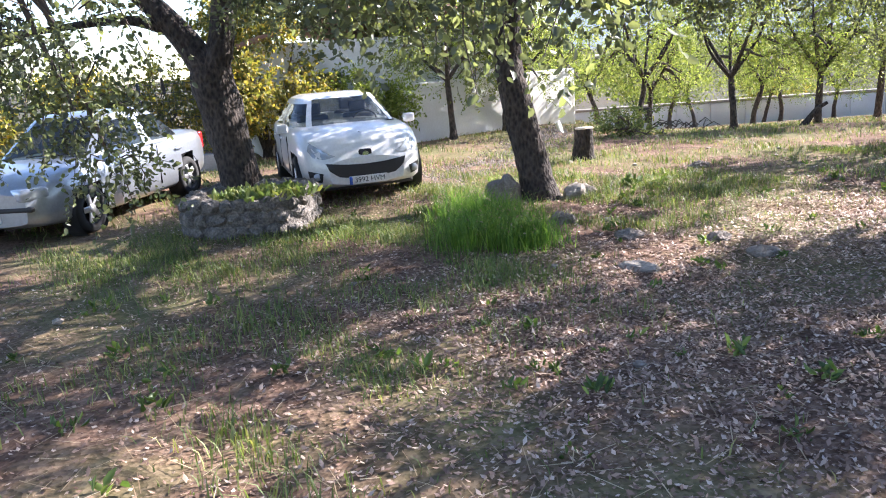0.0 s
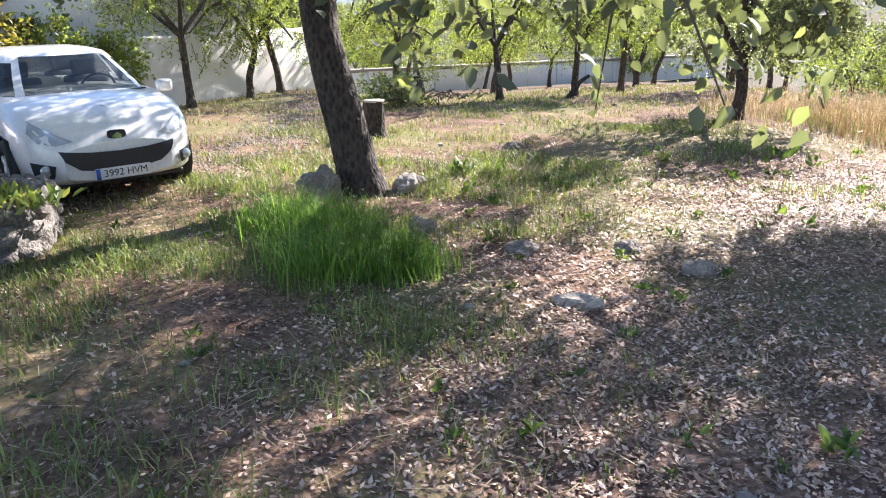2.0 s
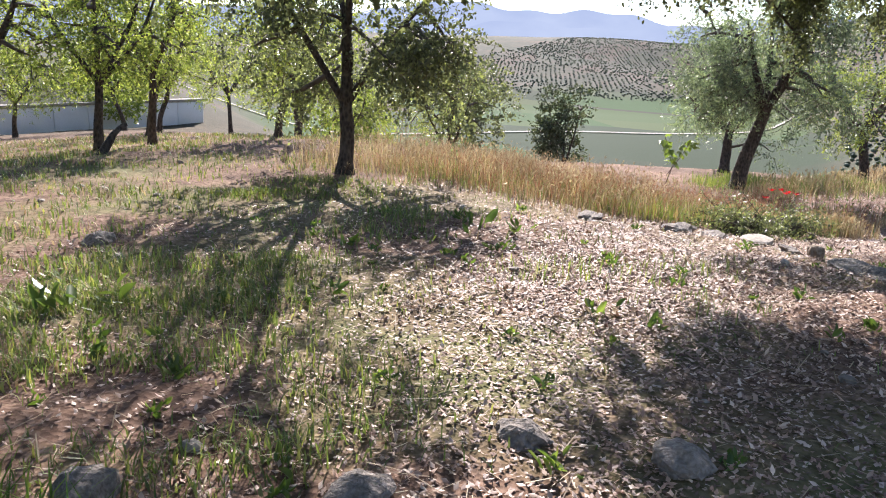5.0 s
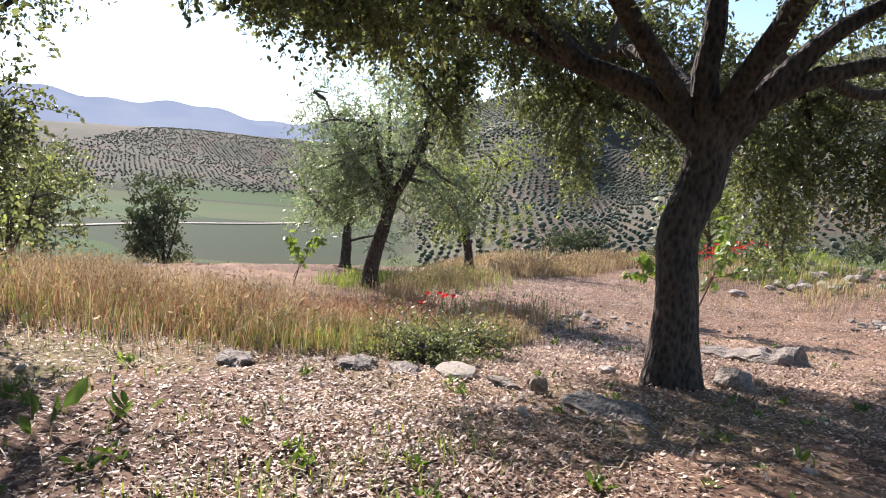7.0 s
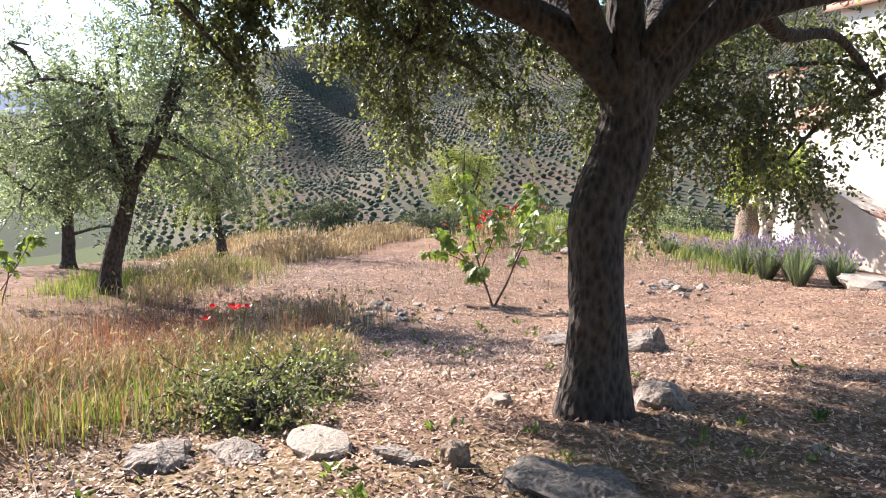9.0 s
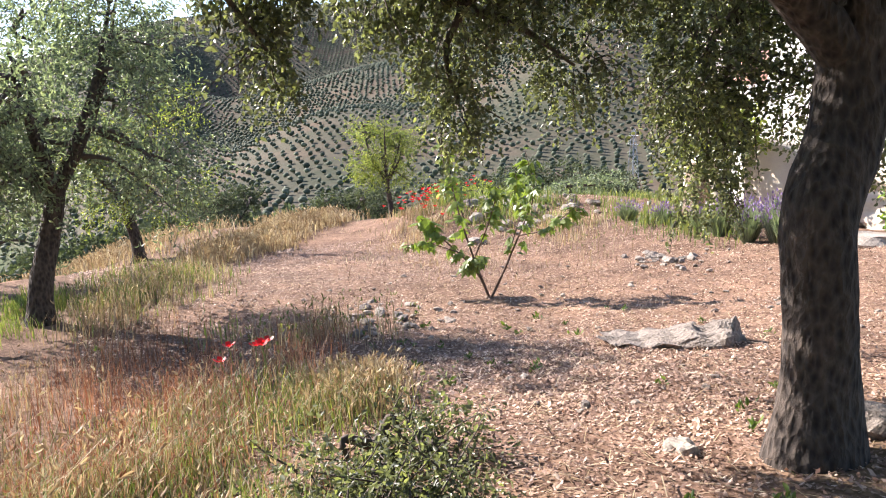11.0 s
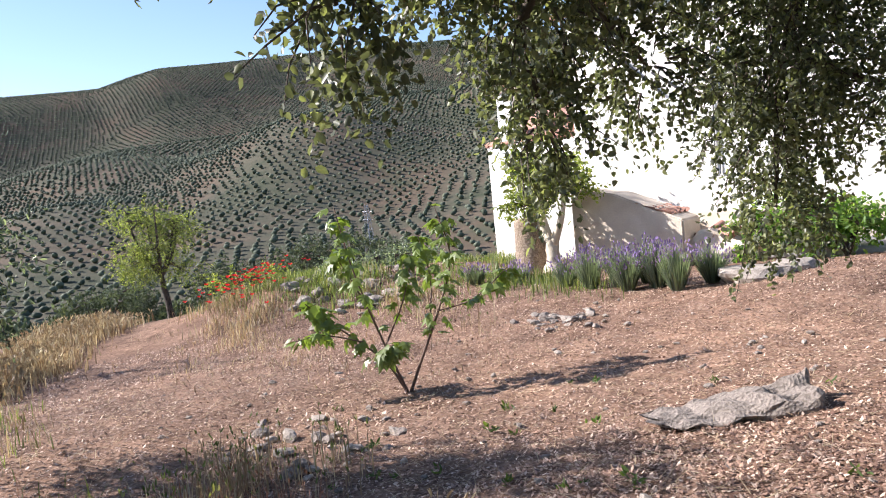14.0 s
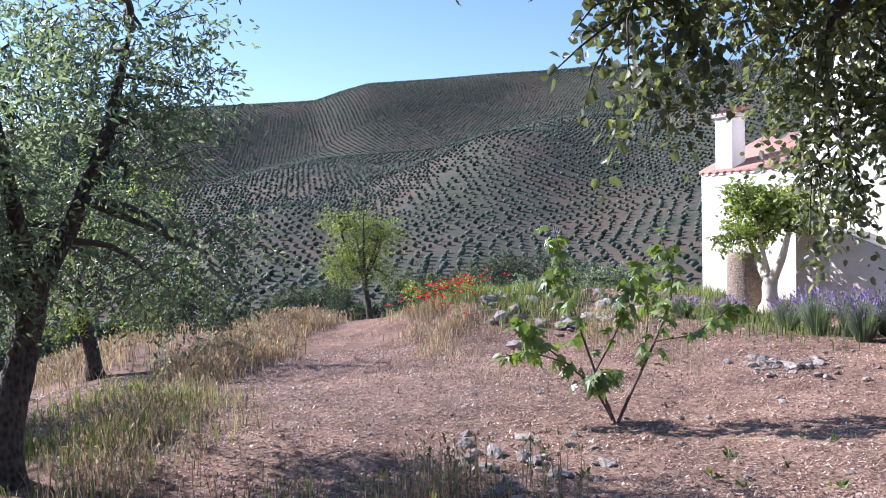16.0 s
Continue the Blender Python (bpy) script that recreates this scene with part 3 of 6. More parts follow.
def oak_behind():
    bx, by = -4.7, 2.8
    rng = np.random.default_rng(14)
    limbs = [
        ([(0, 0, 2.4), (1.2, 0.6, 3.2), (2.8, 0.8, 3.3), (4.3, 0.8, 3.0), (5.3, 0.6, 2.85)], 0.14, 0.02),
        ([(0, 0, 2.4), (0.8, 1.2, 3.2), (1.8, 2.3, 3.2)], 0.13, 0.03),
        ([(0, 0, 2.5), (-1.0, -0.8, 3.6)], 0.13, 0.04),
    ]
    clumps = [((c[0] + 0.6, c[1] + 0.2, c[2]), r, 900) for c, r in ball(rng, 20, 3.5, 3.4, 5.0, 0.85)]
    for x, y, z, s, n in [(-2.55, 5.2, 2.2, 0.6, 1000), (-2.5, 5.15, 1.6, 0.42, 620), (-2.35, 5.25, 1.2, 0.28, 330), (-3.3, 5.0, 2.2, 0.6, 900), (-3.4, 4.8, 1.6, 0.4, 330),
                          (0.05, 3.5, 2.28, 0.18, 700), (0.5, 3.4, 2.26, 0.2, 800), (0.95, 3.05, 2.2, 0.18, 600)]:
        clumps.append(((x - bx, y - by, z), (s, s, s * 0.9), n))
    tree("oak_tree", at_ground(bx, by), ([(0, 0, 0), (0.05, 0, 1.2), (0, 0, 2.6)], 0.28, 0.2), limbs, clumps,
         "holm oak with low hanging leafy boughs", seed=14, group="holm oaks")


def oak_small():
    bx, by = 7.55, 11.63
    rng = np.random.default_rng(15)
    limbs = [([(0.05, 0, 0.9), (0.5, -0.3, 1.7), (1.1, -0.7, 2.4), (1.6, -1.0, 2.9)], 0.05, 0.02), ([(0.0, 0, 0.9), (-0.5, 0.3, 1.8), (-1.1, 0.6, 2.7), (-1.7, 0.7, 3.1)], 0.05, 0.02),
             ([(0.05, 0, 1.1), (0.1, 0.1, 2.4), (0.0, 0.2, 3.6), (0.1, 0.0, 4.8)], 0.07, 0.02), ([(0.0, 0, 1.3), (-0.6, -0.6, 2.6), (-1.2, -1.3, 3.3)], 0.05, 0.02),
             ([(0.1, 0, 1.5), (0.6, 0.7, 2.7), (0.8, 1.4, 3.4)], 0.05, 0.02)]
    clumps = [((c[0], c[1], c[2]), r, 620) for c, r in ball(rng, 13, 1.2, 0.95, 2.3, 0.36)]
    for x, y, z, n in [(1.3, -0.4, 3.3, 900), (-0.2, -0.5, 3.5, 800), (0.6, 1.6, 3.4, 900), (0.5, 0.6, 3.6, 900), (-1.3, -0.9, 3.5, 600), (0.0, 0.6, 4.4, 700), (0.9, 0.3, 2.6, 700), (0.5, -0.9, 2.5, 500), (1.5, -0.8, 2.8, 500), (-0.6, 0.2, 2.6, 400)]:
        clumps.append(((x, y, z), (0.5, 0.5, 0.4), n))
    clumps += [((1.1, -1.0, 0.95), (0.2, 0.2, 0.4), 300), ((1.0, -0.9, 1.7), (0.3, 0.3, 0.4), 420), ((-0.9, -1.7, 3.5), (0.4, 0.4, 0.35), 600)]
    tree("oak_tree", at_ground(bx, by), ([(0, 0, 0), (0.05, 0, 0.45), (0.02, 0, 0.9), (0.05, 0, 1.5)], 0.10, 0.07), limbs, clumps,
         "slender holm oak with sparse drooping boughs near the ground", seed=15, group="holm oaks", leaf=M_OAK)


def almond(x, y, tall, seed, label, leaf=None, spread=1.3, lean=(0.0, 0.0), dense=1.0, r=0.09, name="almond_tree", group="almond trees", clear=0.32, size=0.072, fork=None):
    rng = np.random.default_rng(seed)
    f = fork or tall * 0.36
    tip = np.array([lean[0], lean[1], f])
    limbs = []
    for k in range(5):
        a = k * 1.257 + rng.uniform(-0.4, 0.4)
        q = spread * rng.uniform(0.5, 0.9)
        e = tip + (q * math.cos(a), q * math.sin(a), (tall - f) * rng.uniform(0.5, 0.85))
        m = 0.5 * (tip + e) + (0.15 * math.cos(a), 0.15 * math.sin(a), rng.uniform(-0.1, 0.15))
        limbs.append(([tuple(tip - (0, 0, 0.05)), tuple(m), tuple(e)], r * 0.6, 0.015))
    clumps = []
    for c, rr in ball(rng, int(22 * dense), spread, tall * clear, tall * 0.92, 0.22 * spread + 0.16):
        s = 1 - 0.45 * abs(c[2] / tall - 0.6)
        clumps.append(((c[0] * s + tip[0], c[1] * s + tip[1], c[2]), rr, int((260 if dense < 1.2 else 360) * min(dense, 1.3))))
    tree(name, at_ground(x, y), ([(0, 0, 0), (lean[0] * 0.2 + rng.uniform(-0.04, 0.04), lean[1] * 0.2, f * 0.35), (lean[0] * 0.75, lean[1] * 0.75, f * 0.75), tuple(tip)], r, r * 0.75), limbs, clumps, label,
         seed=seed, bark=M_BARK2, leaf=leaf or M_ALMOND, leaf_size=size, wide=0.33, twig=0.45, per_twig=12, hang_down=0.25, group=group, knobby=0.06)


oak_on_bank()
oak_by_track()
oak_in_planter()
oak_behind()
oak_small()
almond(16.4, 8.4, 4.5, 21, "old almond tree with a dark crooked trunk", M_SILVERLEAF, 1.6, (0.1, -0.32), 1.7, 0.15, clear=0.34, fork=1.65)
almond(24.0, 6.5, 3.9, 22, "bushy almond tree at the edge of the slope", M_ALMOND, 1.7, (0.1, 0.2), 1.0, 0.14, clear=0.28)
almond(20.3, 9.5, 3.0, 23, "bushy almond tree above the valley", M_SILVERLEAF, 1.7, (0.1, 0.0), 1.0, 0.13, clear=0.2)
almond(29.8, -2.2, 3.9, 24, "small fresh green almond tree on the slope", M_ALMOND, 1.05, (0.1, 0.1), 1.1, 0.10, clear=0.3)
ORCHARD = [(-0.4, 17.0), (0.8, 18.2), (1.5, 18.9), (5.6, 16.4), (7.35, 16.5), (4.05, 18.7), (8.9, 17.2), (11.1, 16.2), (3.4, 21.5), (-1.2, 20.8), (5.0, 22.5), (8.0, 22.6), (11.6, 20.8), (14.3, 18.6), (1.0, 24.5),
           (6.5, 26.5), (10.0, 26.0), (14.0, 23.5), (17.0, 21.0), (3.4, 29.0), (18.5, 25.5), (13.0, 29.0), (8.5, 31.0), (20.5, 18.2), (16.5, 28.5), (11.5, 32.0), (21.5, 22.5)]
for k, (x, y) in enumerate(ORCHARD):
    q = random.Random(k)
    almond(x, y, q.uniform(2.9, 3.9), 40 + k, "small almond tree with fresh light green leaves", M_ALMOND, q.uniform(1.1, 1.6), (q.uniform(-0.3, 0.3), q.uniform(-0.3, 0.3)), 0.85, 0.075, clear=0.36)


# ---- hills and distance ----
def far_mountains():
    """Pale ranges beyond the valley, their haze put into a glowing blue colour."""
    m, t, b = material("far_range_haze_glow", 1.0)
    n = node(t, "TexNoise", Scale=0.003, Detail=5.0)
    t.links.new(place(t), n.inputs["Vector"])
    # emission stands in for air haze; the slopes take no sunlight
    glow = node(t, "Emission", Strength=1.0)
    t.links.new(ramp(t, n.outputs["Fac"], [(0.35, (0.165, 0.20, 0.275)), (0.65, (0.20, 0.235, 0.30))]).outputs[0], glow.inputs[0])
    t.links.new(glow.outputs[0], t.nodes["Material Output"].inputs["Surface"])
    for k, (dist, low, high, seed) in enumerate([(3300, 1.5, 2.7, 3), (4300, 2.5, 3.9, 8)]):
        a = np.radians(np.linspace(-30, 85, 240))
        s = np.degrees(a)
        el = low + (high - low) * (0.5 + 0.3 * np.sin(s * 0.21 + seed) + 0.2 * np.sin(s * 0.53 + seed * 2) + 0.08 * np.sin(s * 1.7 + seed))
        rows = []
        for f in (0.0, 0.3, 0.55, 0.78, 0.92, 1.0):
            q = dist * (0.86 + 0.14 * f)
            z = -120 + f * (np.tan(np.radians(el)) * dist + 120)
            rows.append(np.stack([8 + q * np.cos(a), 6 + q * np.sin(a), z], -1))
        v = np.concatenate(rows)
        w = len(a)
        i, j = np.meshgrid(np.arange(len(rows) - 1), np.arange(w - 1), indexing="ij")
        f = np.stack([i * w + j, i * w + j + 1, (i + 1) * w + j + 1, (i + 1) * w + j], -1).reshape(-1, 4)
        tagged(arrays("backdrop", v, f, m, smooth=False), "mountain range beyond the valley, blue haze painted as a glow", "mountain", kind="structure")


def olive_groves():
    """Thousands of round olive trees in rows across the facing hillside."""
    rng = np.random.default_rng(6)
    cell, pts = 150.0, []
    for cx in np.arange(-100, 1950, cell):
        for cy in np.arange(-1650, 750, cell):
            turn, gap = rng.uniform(0, math.pi), rng.uniform(6.0, 7.4)
            k = int(cell * 0.75 / gap)
            i, j = np.meshgrid(np.arange(-k, k + 1), np.arange(-k, k + 1), indexing="ij")
            u, v = i.ravel() * gap, j.ravel() * gap * 0.92
            x, y = u * math.cos(turn) - v * math.sin(turn), u * math.sin(turn) + v * math.cos(turn)
            keep = (np.abs(x) < cell / 2) & (np.abs(y) < cell / 2) & (rng.uniform(size=x.size) > 0.05)
            pts.append(np.stack([x[keep] + cx, y[keep] + cy], -1))
    p = np.concatenate(pts) + rng.normal(0, 0.5, (sum(len(q) for q in pts), 2))
    r, a = np.hypot(p[:, 0] - 8, p[:, 1] - 6), np.degrees(np.arctan2(p[:, 1] - 6, p[:, 0] - 8))
    keep = (r > 62) & (r < 1780) & (a > -60) & (a < 40) & ((a < 4) | ((r > 1000) & (rng.uniform(size=len(r)) < 0.5)) | (r < 110))
    p, r = p[keep], r[keep]
    z = ground(p[:, 0], p[:, 1])
    n = len(p)
    gold = (1 + 5**0.5) / 2
    ico = np.array([(-1, gold, 0), (1, gold, 0), (-1, -gold, 0), (1, -gold, 0), (0, -1, gold), (0, 1, gold), (0, -1, -gold), (0, 1, -gold), (gold, 0, -1), (gold, 0, 1), (-gold, 0, -1), (-gold, 0, 1)]) / math.sqrt(1 + gold * gold)
    tri = np.array([(0, 11, 5), (0, 5, 1), (0, 1, 7), (0, 7, 10), (0, 10, 11), (1, 5, 9), (5, 11, 4), (11, 10, 2), (10, 7, 6), (7, 1, 8), (3, 9, 4), (3, 4, 2), (3, 2, 6), (3, 6, 8), (3, 8, 9), (4, 9, 5), (2, 4, 11), (6, 2, 10), (8, 6, 7), (9, 8, 1)])
    size = rng.uniform(1.0, 1.6, n)
    v = ico[None] * size[:, None, None] * np.array([1, 1, 0.8]) * rng.uniform(0.62, 1.28, (n, 12, 1))
    v = v + np.stack([p[:, 0], p[:, 1], z + size * 0.85], -1)[:, None]
    far = r > 170
    mid = far & (r < 620)
    f = (12 * np.arange(mid.sum())[:, None, None] + tri[None]).reshape(-1, 3)
    tagged(arrays("olive_grove", v[mid].reshape(-1, 3), f, M_OLIVE), "rows of grey-green olive trees climbing the hillside", "olive grove", kind="stuff")
    octa = np.array([(1, 0, 0), (0, 1, 0), (-1, 0, 0), (0, -1, 0), (0, 0, 0.8), (0, 0, -0.8)])
    oct_f = np.array([(0, 1, 4), (1, 2, 4), (2, 3, 4), (3, 0, 4), (1, 0, 5), (2, 1, 5), (3, 2, 5), (0, 3, 5)])
    high = r >= 620
    v = octa[None] * 1.5 * size[high][:, None, None] * rng.uniform(0.7, 1.2, (high.sum(), 6, 1)) + np.stack([p[high, 0], p[high, 1], z[high] + size[high] * 0.85], -1)[:, None]
    f = (6 * np.arange(high.sum())[:, None, None] + oct_f[None]).reshape(-1, 3)
    tagged(arrays("olive_grove", v.reshape(-1, 3), f, M_OLIVE), "rows of grey-green olive trees covering the far hillside", "olive grove", kind="stuff")
    # nearer ones with leafy outlines
    near = np.flatnonzero(~far)
    at, way, w = [], [], Wood()
    for k in near:
        m = 300 if r[k] < 130 else 150
        d = rng_dirs(rng, m)
        size[k] *= 1.25
        c = np.array([p[k, 0], p[k, 1], z[k] + size[k] * 0.85])
        lobe = 1 + 0.25 * np.sin(3 * np.arctan2(d[:, 1], d[:, 0]) + k)
        at.append(c + d * (size[k] * 0.85 * lobe * rng.uniform(0.55, 1.05, m))[:, None] * (1, 1, 0.75))
        g = d + rng_dirs(rng, m) * 0.8
        way.append(g / np.linalg.norm(g, axis=1, keepdims=True))
        w.add(np.array([(p[k, 0], p[k, 1], z[k] - 0.2), (p[k, 0] + 0.1, p[k, 1], z[k] + 0.7), (c[0], c[1], c[2])]), [0.22, 0.18, 0.1], 6)
    root = tagged(empty("olive_grove", 0, 0, 0), "bushy olive trees on the slope below", "olive grove", kind="stuff")
    w.make("trunk", M_BARK2, root)
    leaf_mesh("crown", np.concatenate(at), np.concatenate(way), rng, 0.6, M_OLIVE, root, wide=0.5)


def valley_road():
    pts = spline([(330, 420, 0), (420, 330, 0), (560, 250, 0), (640, 165, 0), (820, 60, 0), (980, -30, 0)], 60)
    t = np.gradient(pts, axis=0)
    t /= np.linalg.norm(t, axis=1, keepdims=True)
    s = np.stack([-t[:, 1], t[:, 0], 0 * t[:, 0]], -1) * 3.2
    v = np.stack([pts - s, pts + s], 1).reshape(-1, 3)
    v[:, 2] = ground(v[:, 0], v[:, 1]) + 0.9
    k = 2 * np.arange(len(pts) - 1)[:, None]
    tagged(arrays("road", v, k + [0, 2, 3, 1], M_PALEROCK), "pale dirt road crossing the valley fields", "road", kind="structure")


def pylon(x, y, tall):
    w = Wood()
    for sx, sy in ((-1, -1), (1, -1), (1, 1), (-1, 1)):
        w.add(np.array([(sx * 1.6, sy * 1.6, -0.3), (sx * 0.35, sy * 0.35, tall)]), [0.12, 0.10], 4)
    for k in range(9):
        a, b = tall * k / 9, tall * (k + 1) / 9
        ra, rb = 1.6 - 1.25 * k / 9, 1.6 - 1.25 * (k + 1) / 9
        for q in range(4):
            c, d = ((-1, -1), (1, -1), (1, 1), (-1, 1))[q], ((1, -1), (1, 1), (-1, 1), (-1, -1))[q]
            w.add(np.array([(c[0] * ra, c[1] * ra, a), (d[0] * rb, d[1] * rb, b)]), [0.06, 0.06], 4)
    root = tagged(empty("pylon", *at_ground(x, y)), "grey steel lattice pylon on the hillside", "pylon")
    w.make("lattice", plain("galvanised", (0.35, 0.36, 0.38), 0.5, 0.6), root)
    for z in (tall * 0.78, tall * 0.9):
        c = Wood()
        c.add(np.array([(-2.2, 0, z), (2.2, 0, z)]), [0.1, 0.1], 4)
        c.make("crossarm", plain("galvanised_arm", (0.35, 0.36, 0.38), 0.5, 0.6), root)


far_mountains()
olive_groves()
valley_road()
pylon(185, -148, 21)


# ---- ground cover ----
def zone_points(rng, cx, cy, rx, ry, turn, n, soft=True):
    a, q = rng.uniform(0, 6.2832, n), np.sqrt(rng.uniform(0, 1, n))
    if soft:
        q = q * rng.choice([0.55, 0.8, 1.0, 1.15, 1.4], n) * rng.uniform(0.8, 1.1, n)
    u, v, c, s = q * rx * np.cos(a), q * ry * np.sin(a), math.cos(radians(turn)), math.sin(radians(turn))
    return np.stack([cx + u * c - v * s, cy + u * s + v * c], -1)


def blades(name, xy, tall, mat, label, category, rng, width=0.008, bend=0.35, heads=None, wind=(0.0, 0.0)):
    """Grass: one bent blade for each place."""
    patch = np.sin(xy[:, 0] * 2.1 + 1.3 * np.sin(xy[:, 1] * 1.7)) * np.sin(xy[:, 1] * 2.4 + 1.1 * np.sin(xy[:, 0] * 1.3)) + 0.5 * np.sin(xy[:, 0] * 5.3 + xy[:, 1] * 4.1)
    keep = rng.uniform(-1.1, 1.3, len(xy)) < patch + (0.9 if tall > 0.3 else 0.1)
    xy, patch = xy[keep], patch[keep]
    n = len(xy)
    z = ground(xy[:, 0], xy[:, 1]) - 0.01
    base = np.stack([xy[:, 0], xy[:, 1], z], -1)
    h = tall * rng.uniform(0.4, 1.15, n) * (0.85 + 0.25 * np.clip(patch, -1, 1))
    a = rng.uniform(0, 6.2832, n)
    lean = np.stack([np.cos(a), np.sin(a)], -1) * (bend * rng.uniform(0.2, 1.2, n))[:, None] + np.array(wind)
    side = np.stack([-np.sin(a), np.cos(a), 0 * a], -1) * (width * rng.uniform(0.6, 1.3, n))[:, None]
    mid = base + np.stack([lean[:, 0] * h * 0.3, lean[:, 1] * h * 0.3, h * 0.55], -1)
    tip = base + np.stack([lean[:, 0] * h, lean[:, 1] * h, h * (1 - 0.25 * np.hypot(lean[:, 0], lean[:, 1]))], -1)
    v = np.stack([base - side, base + side, mid - side * 0.8, mid + side * 0.8, tip], 1).reshape(-1, 3)
    k = 5 * np.arange(n)[:, None]
    f = np.concatenate([k + [0, 1, 3], k + [0, 3, 2], k + [2, 3, 4]], 1).reshape(-1, 3)
    root = tagged(empty(name, 0, 0, 0), label, category, kind="stuff")
    arrays("blades", v, f, mat, root)
    if heads:
        pick = rng.uniform(size=n) < heads[0]
        d = tip[pick] - mid[pick]
        d /= np.linalg.norm(d, axis=1, keepdims=True)
        for _ in range(2):
            g = d + rng.normal(0, 0.25, d.shape)
            leaf_mesh("seed_heads", tip[pick] - d * 0.03, g / np.linalg.norm(g, axis=1, keepdims=True), rng, heads[1], heads[2], root, wide=0.25)
    return root


def grass_everywhere():
    rng = np.random.default_rng(31)
    z = zone_points
    tuft = np.concatenate([z(rng, 0.42, 7.3, 0.42, 0.68, -20, 3800), z(rng, 0.75, 6.8, 0.36, 0.4, 0, 1700), z(rng, 0.2, 8.0, 0.4, 0.5, 0, 900)])
    blades("tall_grass", tuft, 0.42, M_GRASS, "lush green tuft of tall grass beside the oak", "grass", rng, 0.0042, 0.8, (0.05, 0.03, M_STRAW))
    green = [z(rng, -1.0, 8.0, 2.2, 1.3, 0, 9000), z(rng, 0.5, 10.5, 3.0, 1.5, 10, 7500), z(rng, 2.6, 9.3, 1.5, 1.0, 10, 3400), z(rng, -2.6, 6.6, 1.6, 1.0, 0, 4500), z(rng, 0.0, 4.3, 1.8, 0.8, 25, 2600), z(rng, 1.6, 9.9, 2.6, 0.7, 0, 3000), z(rng, 2.2, 8.3, 1.0, 0.7, 0, 1300), z(rng, 5.6, 11.2, 1.5, 0.7, -20, 2600),
             z(rng, 2.2, 7.4, 1.0, 0.6, 0, 900), z(rng, 3.3, 7.9, 0.8, 0.5, 0, 700), z(rng, -4.5, 7.2, 1.6, 1.0, 0, 2200), z(rng, 1.0, 13.0, 4.0, 1.6, 0, 3000), z(rng, 6.0, 9.3, 0.9, 0.5, 0, 700),
             z(rng, -0.6, 5.6, 1.6, 0.9, 20, 900), z(rng, -0.2, 2.6, 0.7, 0.7, 0, 420), z(rng, 4.8, 7.6, 1.3, 0.8, 0, 700), z(rng, 4.0, 13.5, 3.5, 1.6, 0, 2400), z(rng, 5.4, 6.6, 1.2, 0.7, 0, 420)]
    green += [z(rng, -0.5, 3.4, 0.9, 0.5, 60, 1500), z(rng, -1.6, 4.4, 1.2, 0.6, 30, 1500), z(rng, 0.3, 5.8, 0.9, 0.7, 0, 2200), z(rng, 1.6, 8.6, 0.9, 0.6, 0, 1200), z(rng, 2.4, 9.0, 0.8, 0.6, 0, 900), z(rng, 1.5, 7.6, 0.5, 0.7, 0, 900), z(rng, 4.0, 9.2, 1.3, 0.7, 0, 900), z(rng, -2.2, 7.6, 2.0, 0.8, 0, 5000), z(rng, 6.3, 11.6, 1.0, 0.4, 0, 1600)]
    blades("green_grass", np.concatenate(green), 0.13, M_WEED, "thin low green grass on the leaf litter", "grass", rng, 0.0042, 0.9)
    lawn = [np.stack([rng.uniform(-7, 13, 26000), 8.5 + 16 * rng.beta(1.4, 1.2, 26000)], -1)]
    blades("short_grass", np.concatenate(lawn), 0.11, M_STRAW, "sparse dry yellowish grass under the almond trees", "grass", rng, 0.007, 0.9)
    lawn = [np.stack([rng.uniform(-7, 13, 46000), 8.5 + 16 * rng.beta(1.2, 1.4, 46000)], -1)]
    blades("short_grass", np.concatenate(lawn), 0.11, M_WEED, "sparse fresh green grass under the almond trees", "grass", rng, 0.007, 0.9)
    scatter = np.stack([rng.uniform(-5, 8, 3800), rng.uniform(-1, 9, 3800)], -1)
    blades("sparse_grass", scatter, 0.08, M_WEED, "scattered single grass blades on the litter", "grass", rng, 0.004, 0.9)
    gold = [z(rng, 8.7, 8.6, 1.3, 0.9, -50, 2000), z(rng, 9.6, 10.2, 2.0, 1.2, -40, 2800), z(rng, 10.2, 7.7, 1.8, 0.8, -25, 1500), z(rng, 12.0, 10.0, 2.6, 2.0, -30, 3600), z(rng, 8.9, 12.0, 1.6, 1.2, 0, 1800), z(rng, 13.5, 13.0, 3, 2, 0, 4200)]
    blades("dry_grass", np.concatenate(gold), 0.46, M_STRAW, "tall golden dry grass at the edge of the bank", "grass", rng, 0.0032, 0.7, (0.22, 0.05, M_STRAW))
    blades("dry_weeds", np.concatenate([z(rng, 10.2, 7.9, 2.0, 1.0, -25, 2200), z(rng, 8.9, 8.8, 1.3, 0.9, -50, 1300), z(rng, 9.6, 10.2, 2.0, 1.2, -40, 1500), z(rng, 12.5, 7.6, 2.2, 0.9, -10, 1300), z(rng, 12.6, 6.2, 1.2, 0.5, -25, 350)]), 0.42, M_SORREL, "thin reddish dry stalks among the grass", "weed", rng, 0.003, 0.5, (0.5, 0.03, M_SORREL))
    mixed = [z(rng, 10.2, 7.7, 1.8, 0.8, -25, 2300), z(rng, 9.0, 8.6, 1.4, 0.9, -50, 1800), z(rng, 9.8, 10.2, 2.0, 1.3, -40, 2200), z(rng, 10.9, 6.5, 0.9, 0.5, -20, 1500), z(rng, 8.9, 7.9, 0.9, 0.6, -40, 900)]
    blades("green_grass", np.concatenate(mixed), 0.34, M_WEED, "green weeds growing among the dry grass", "grass", rng, 0.0038, 0.7)
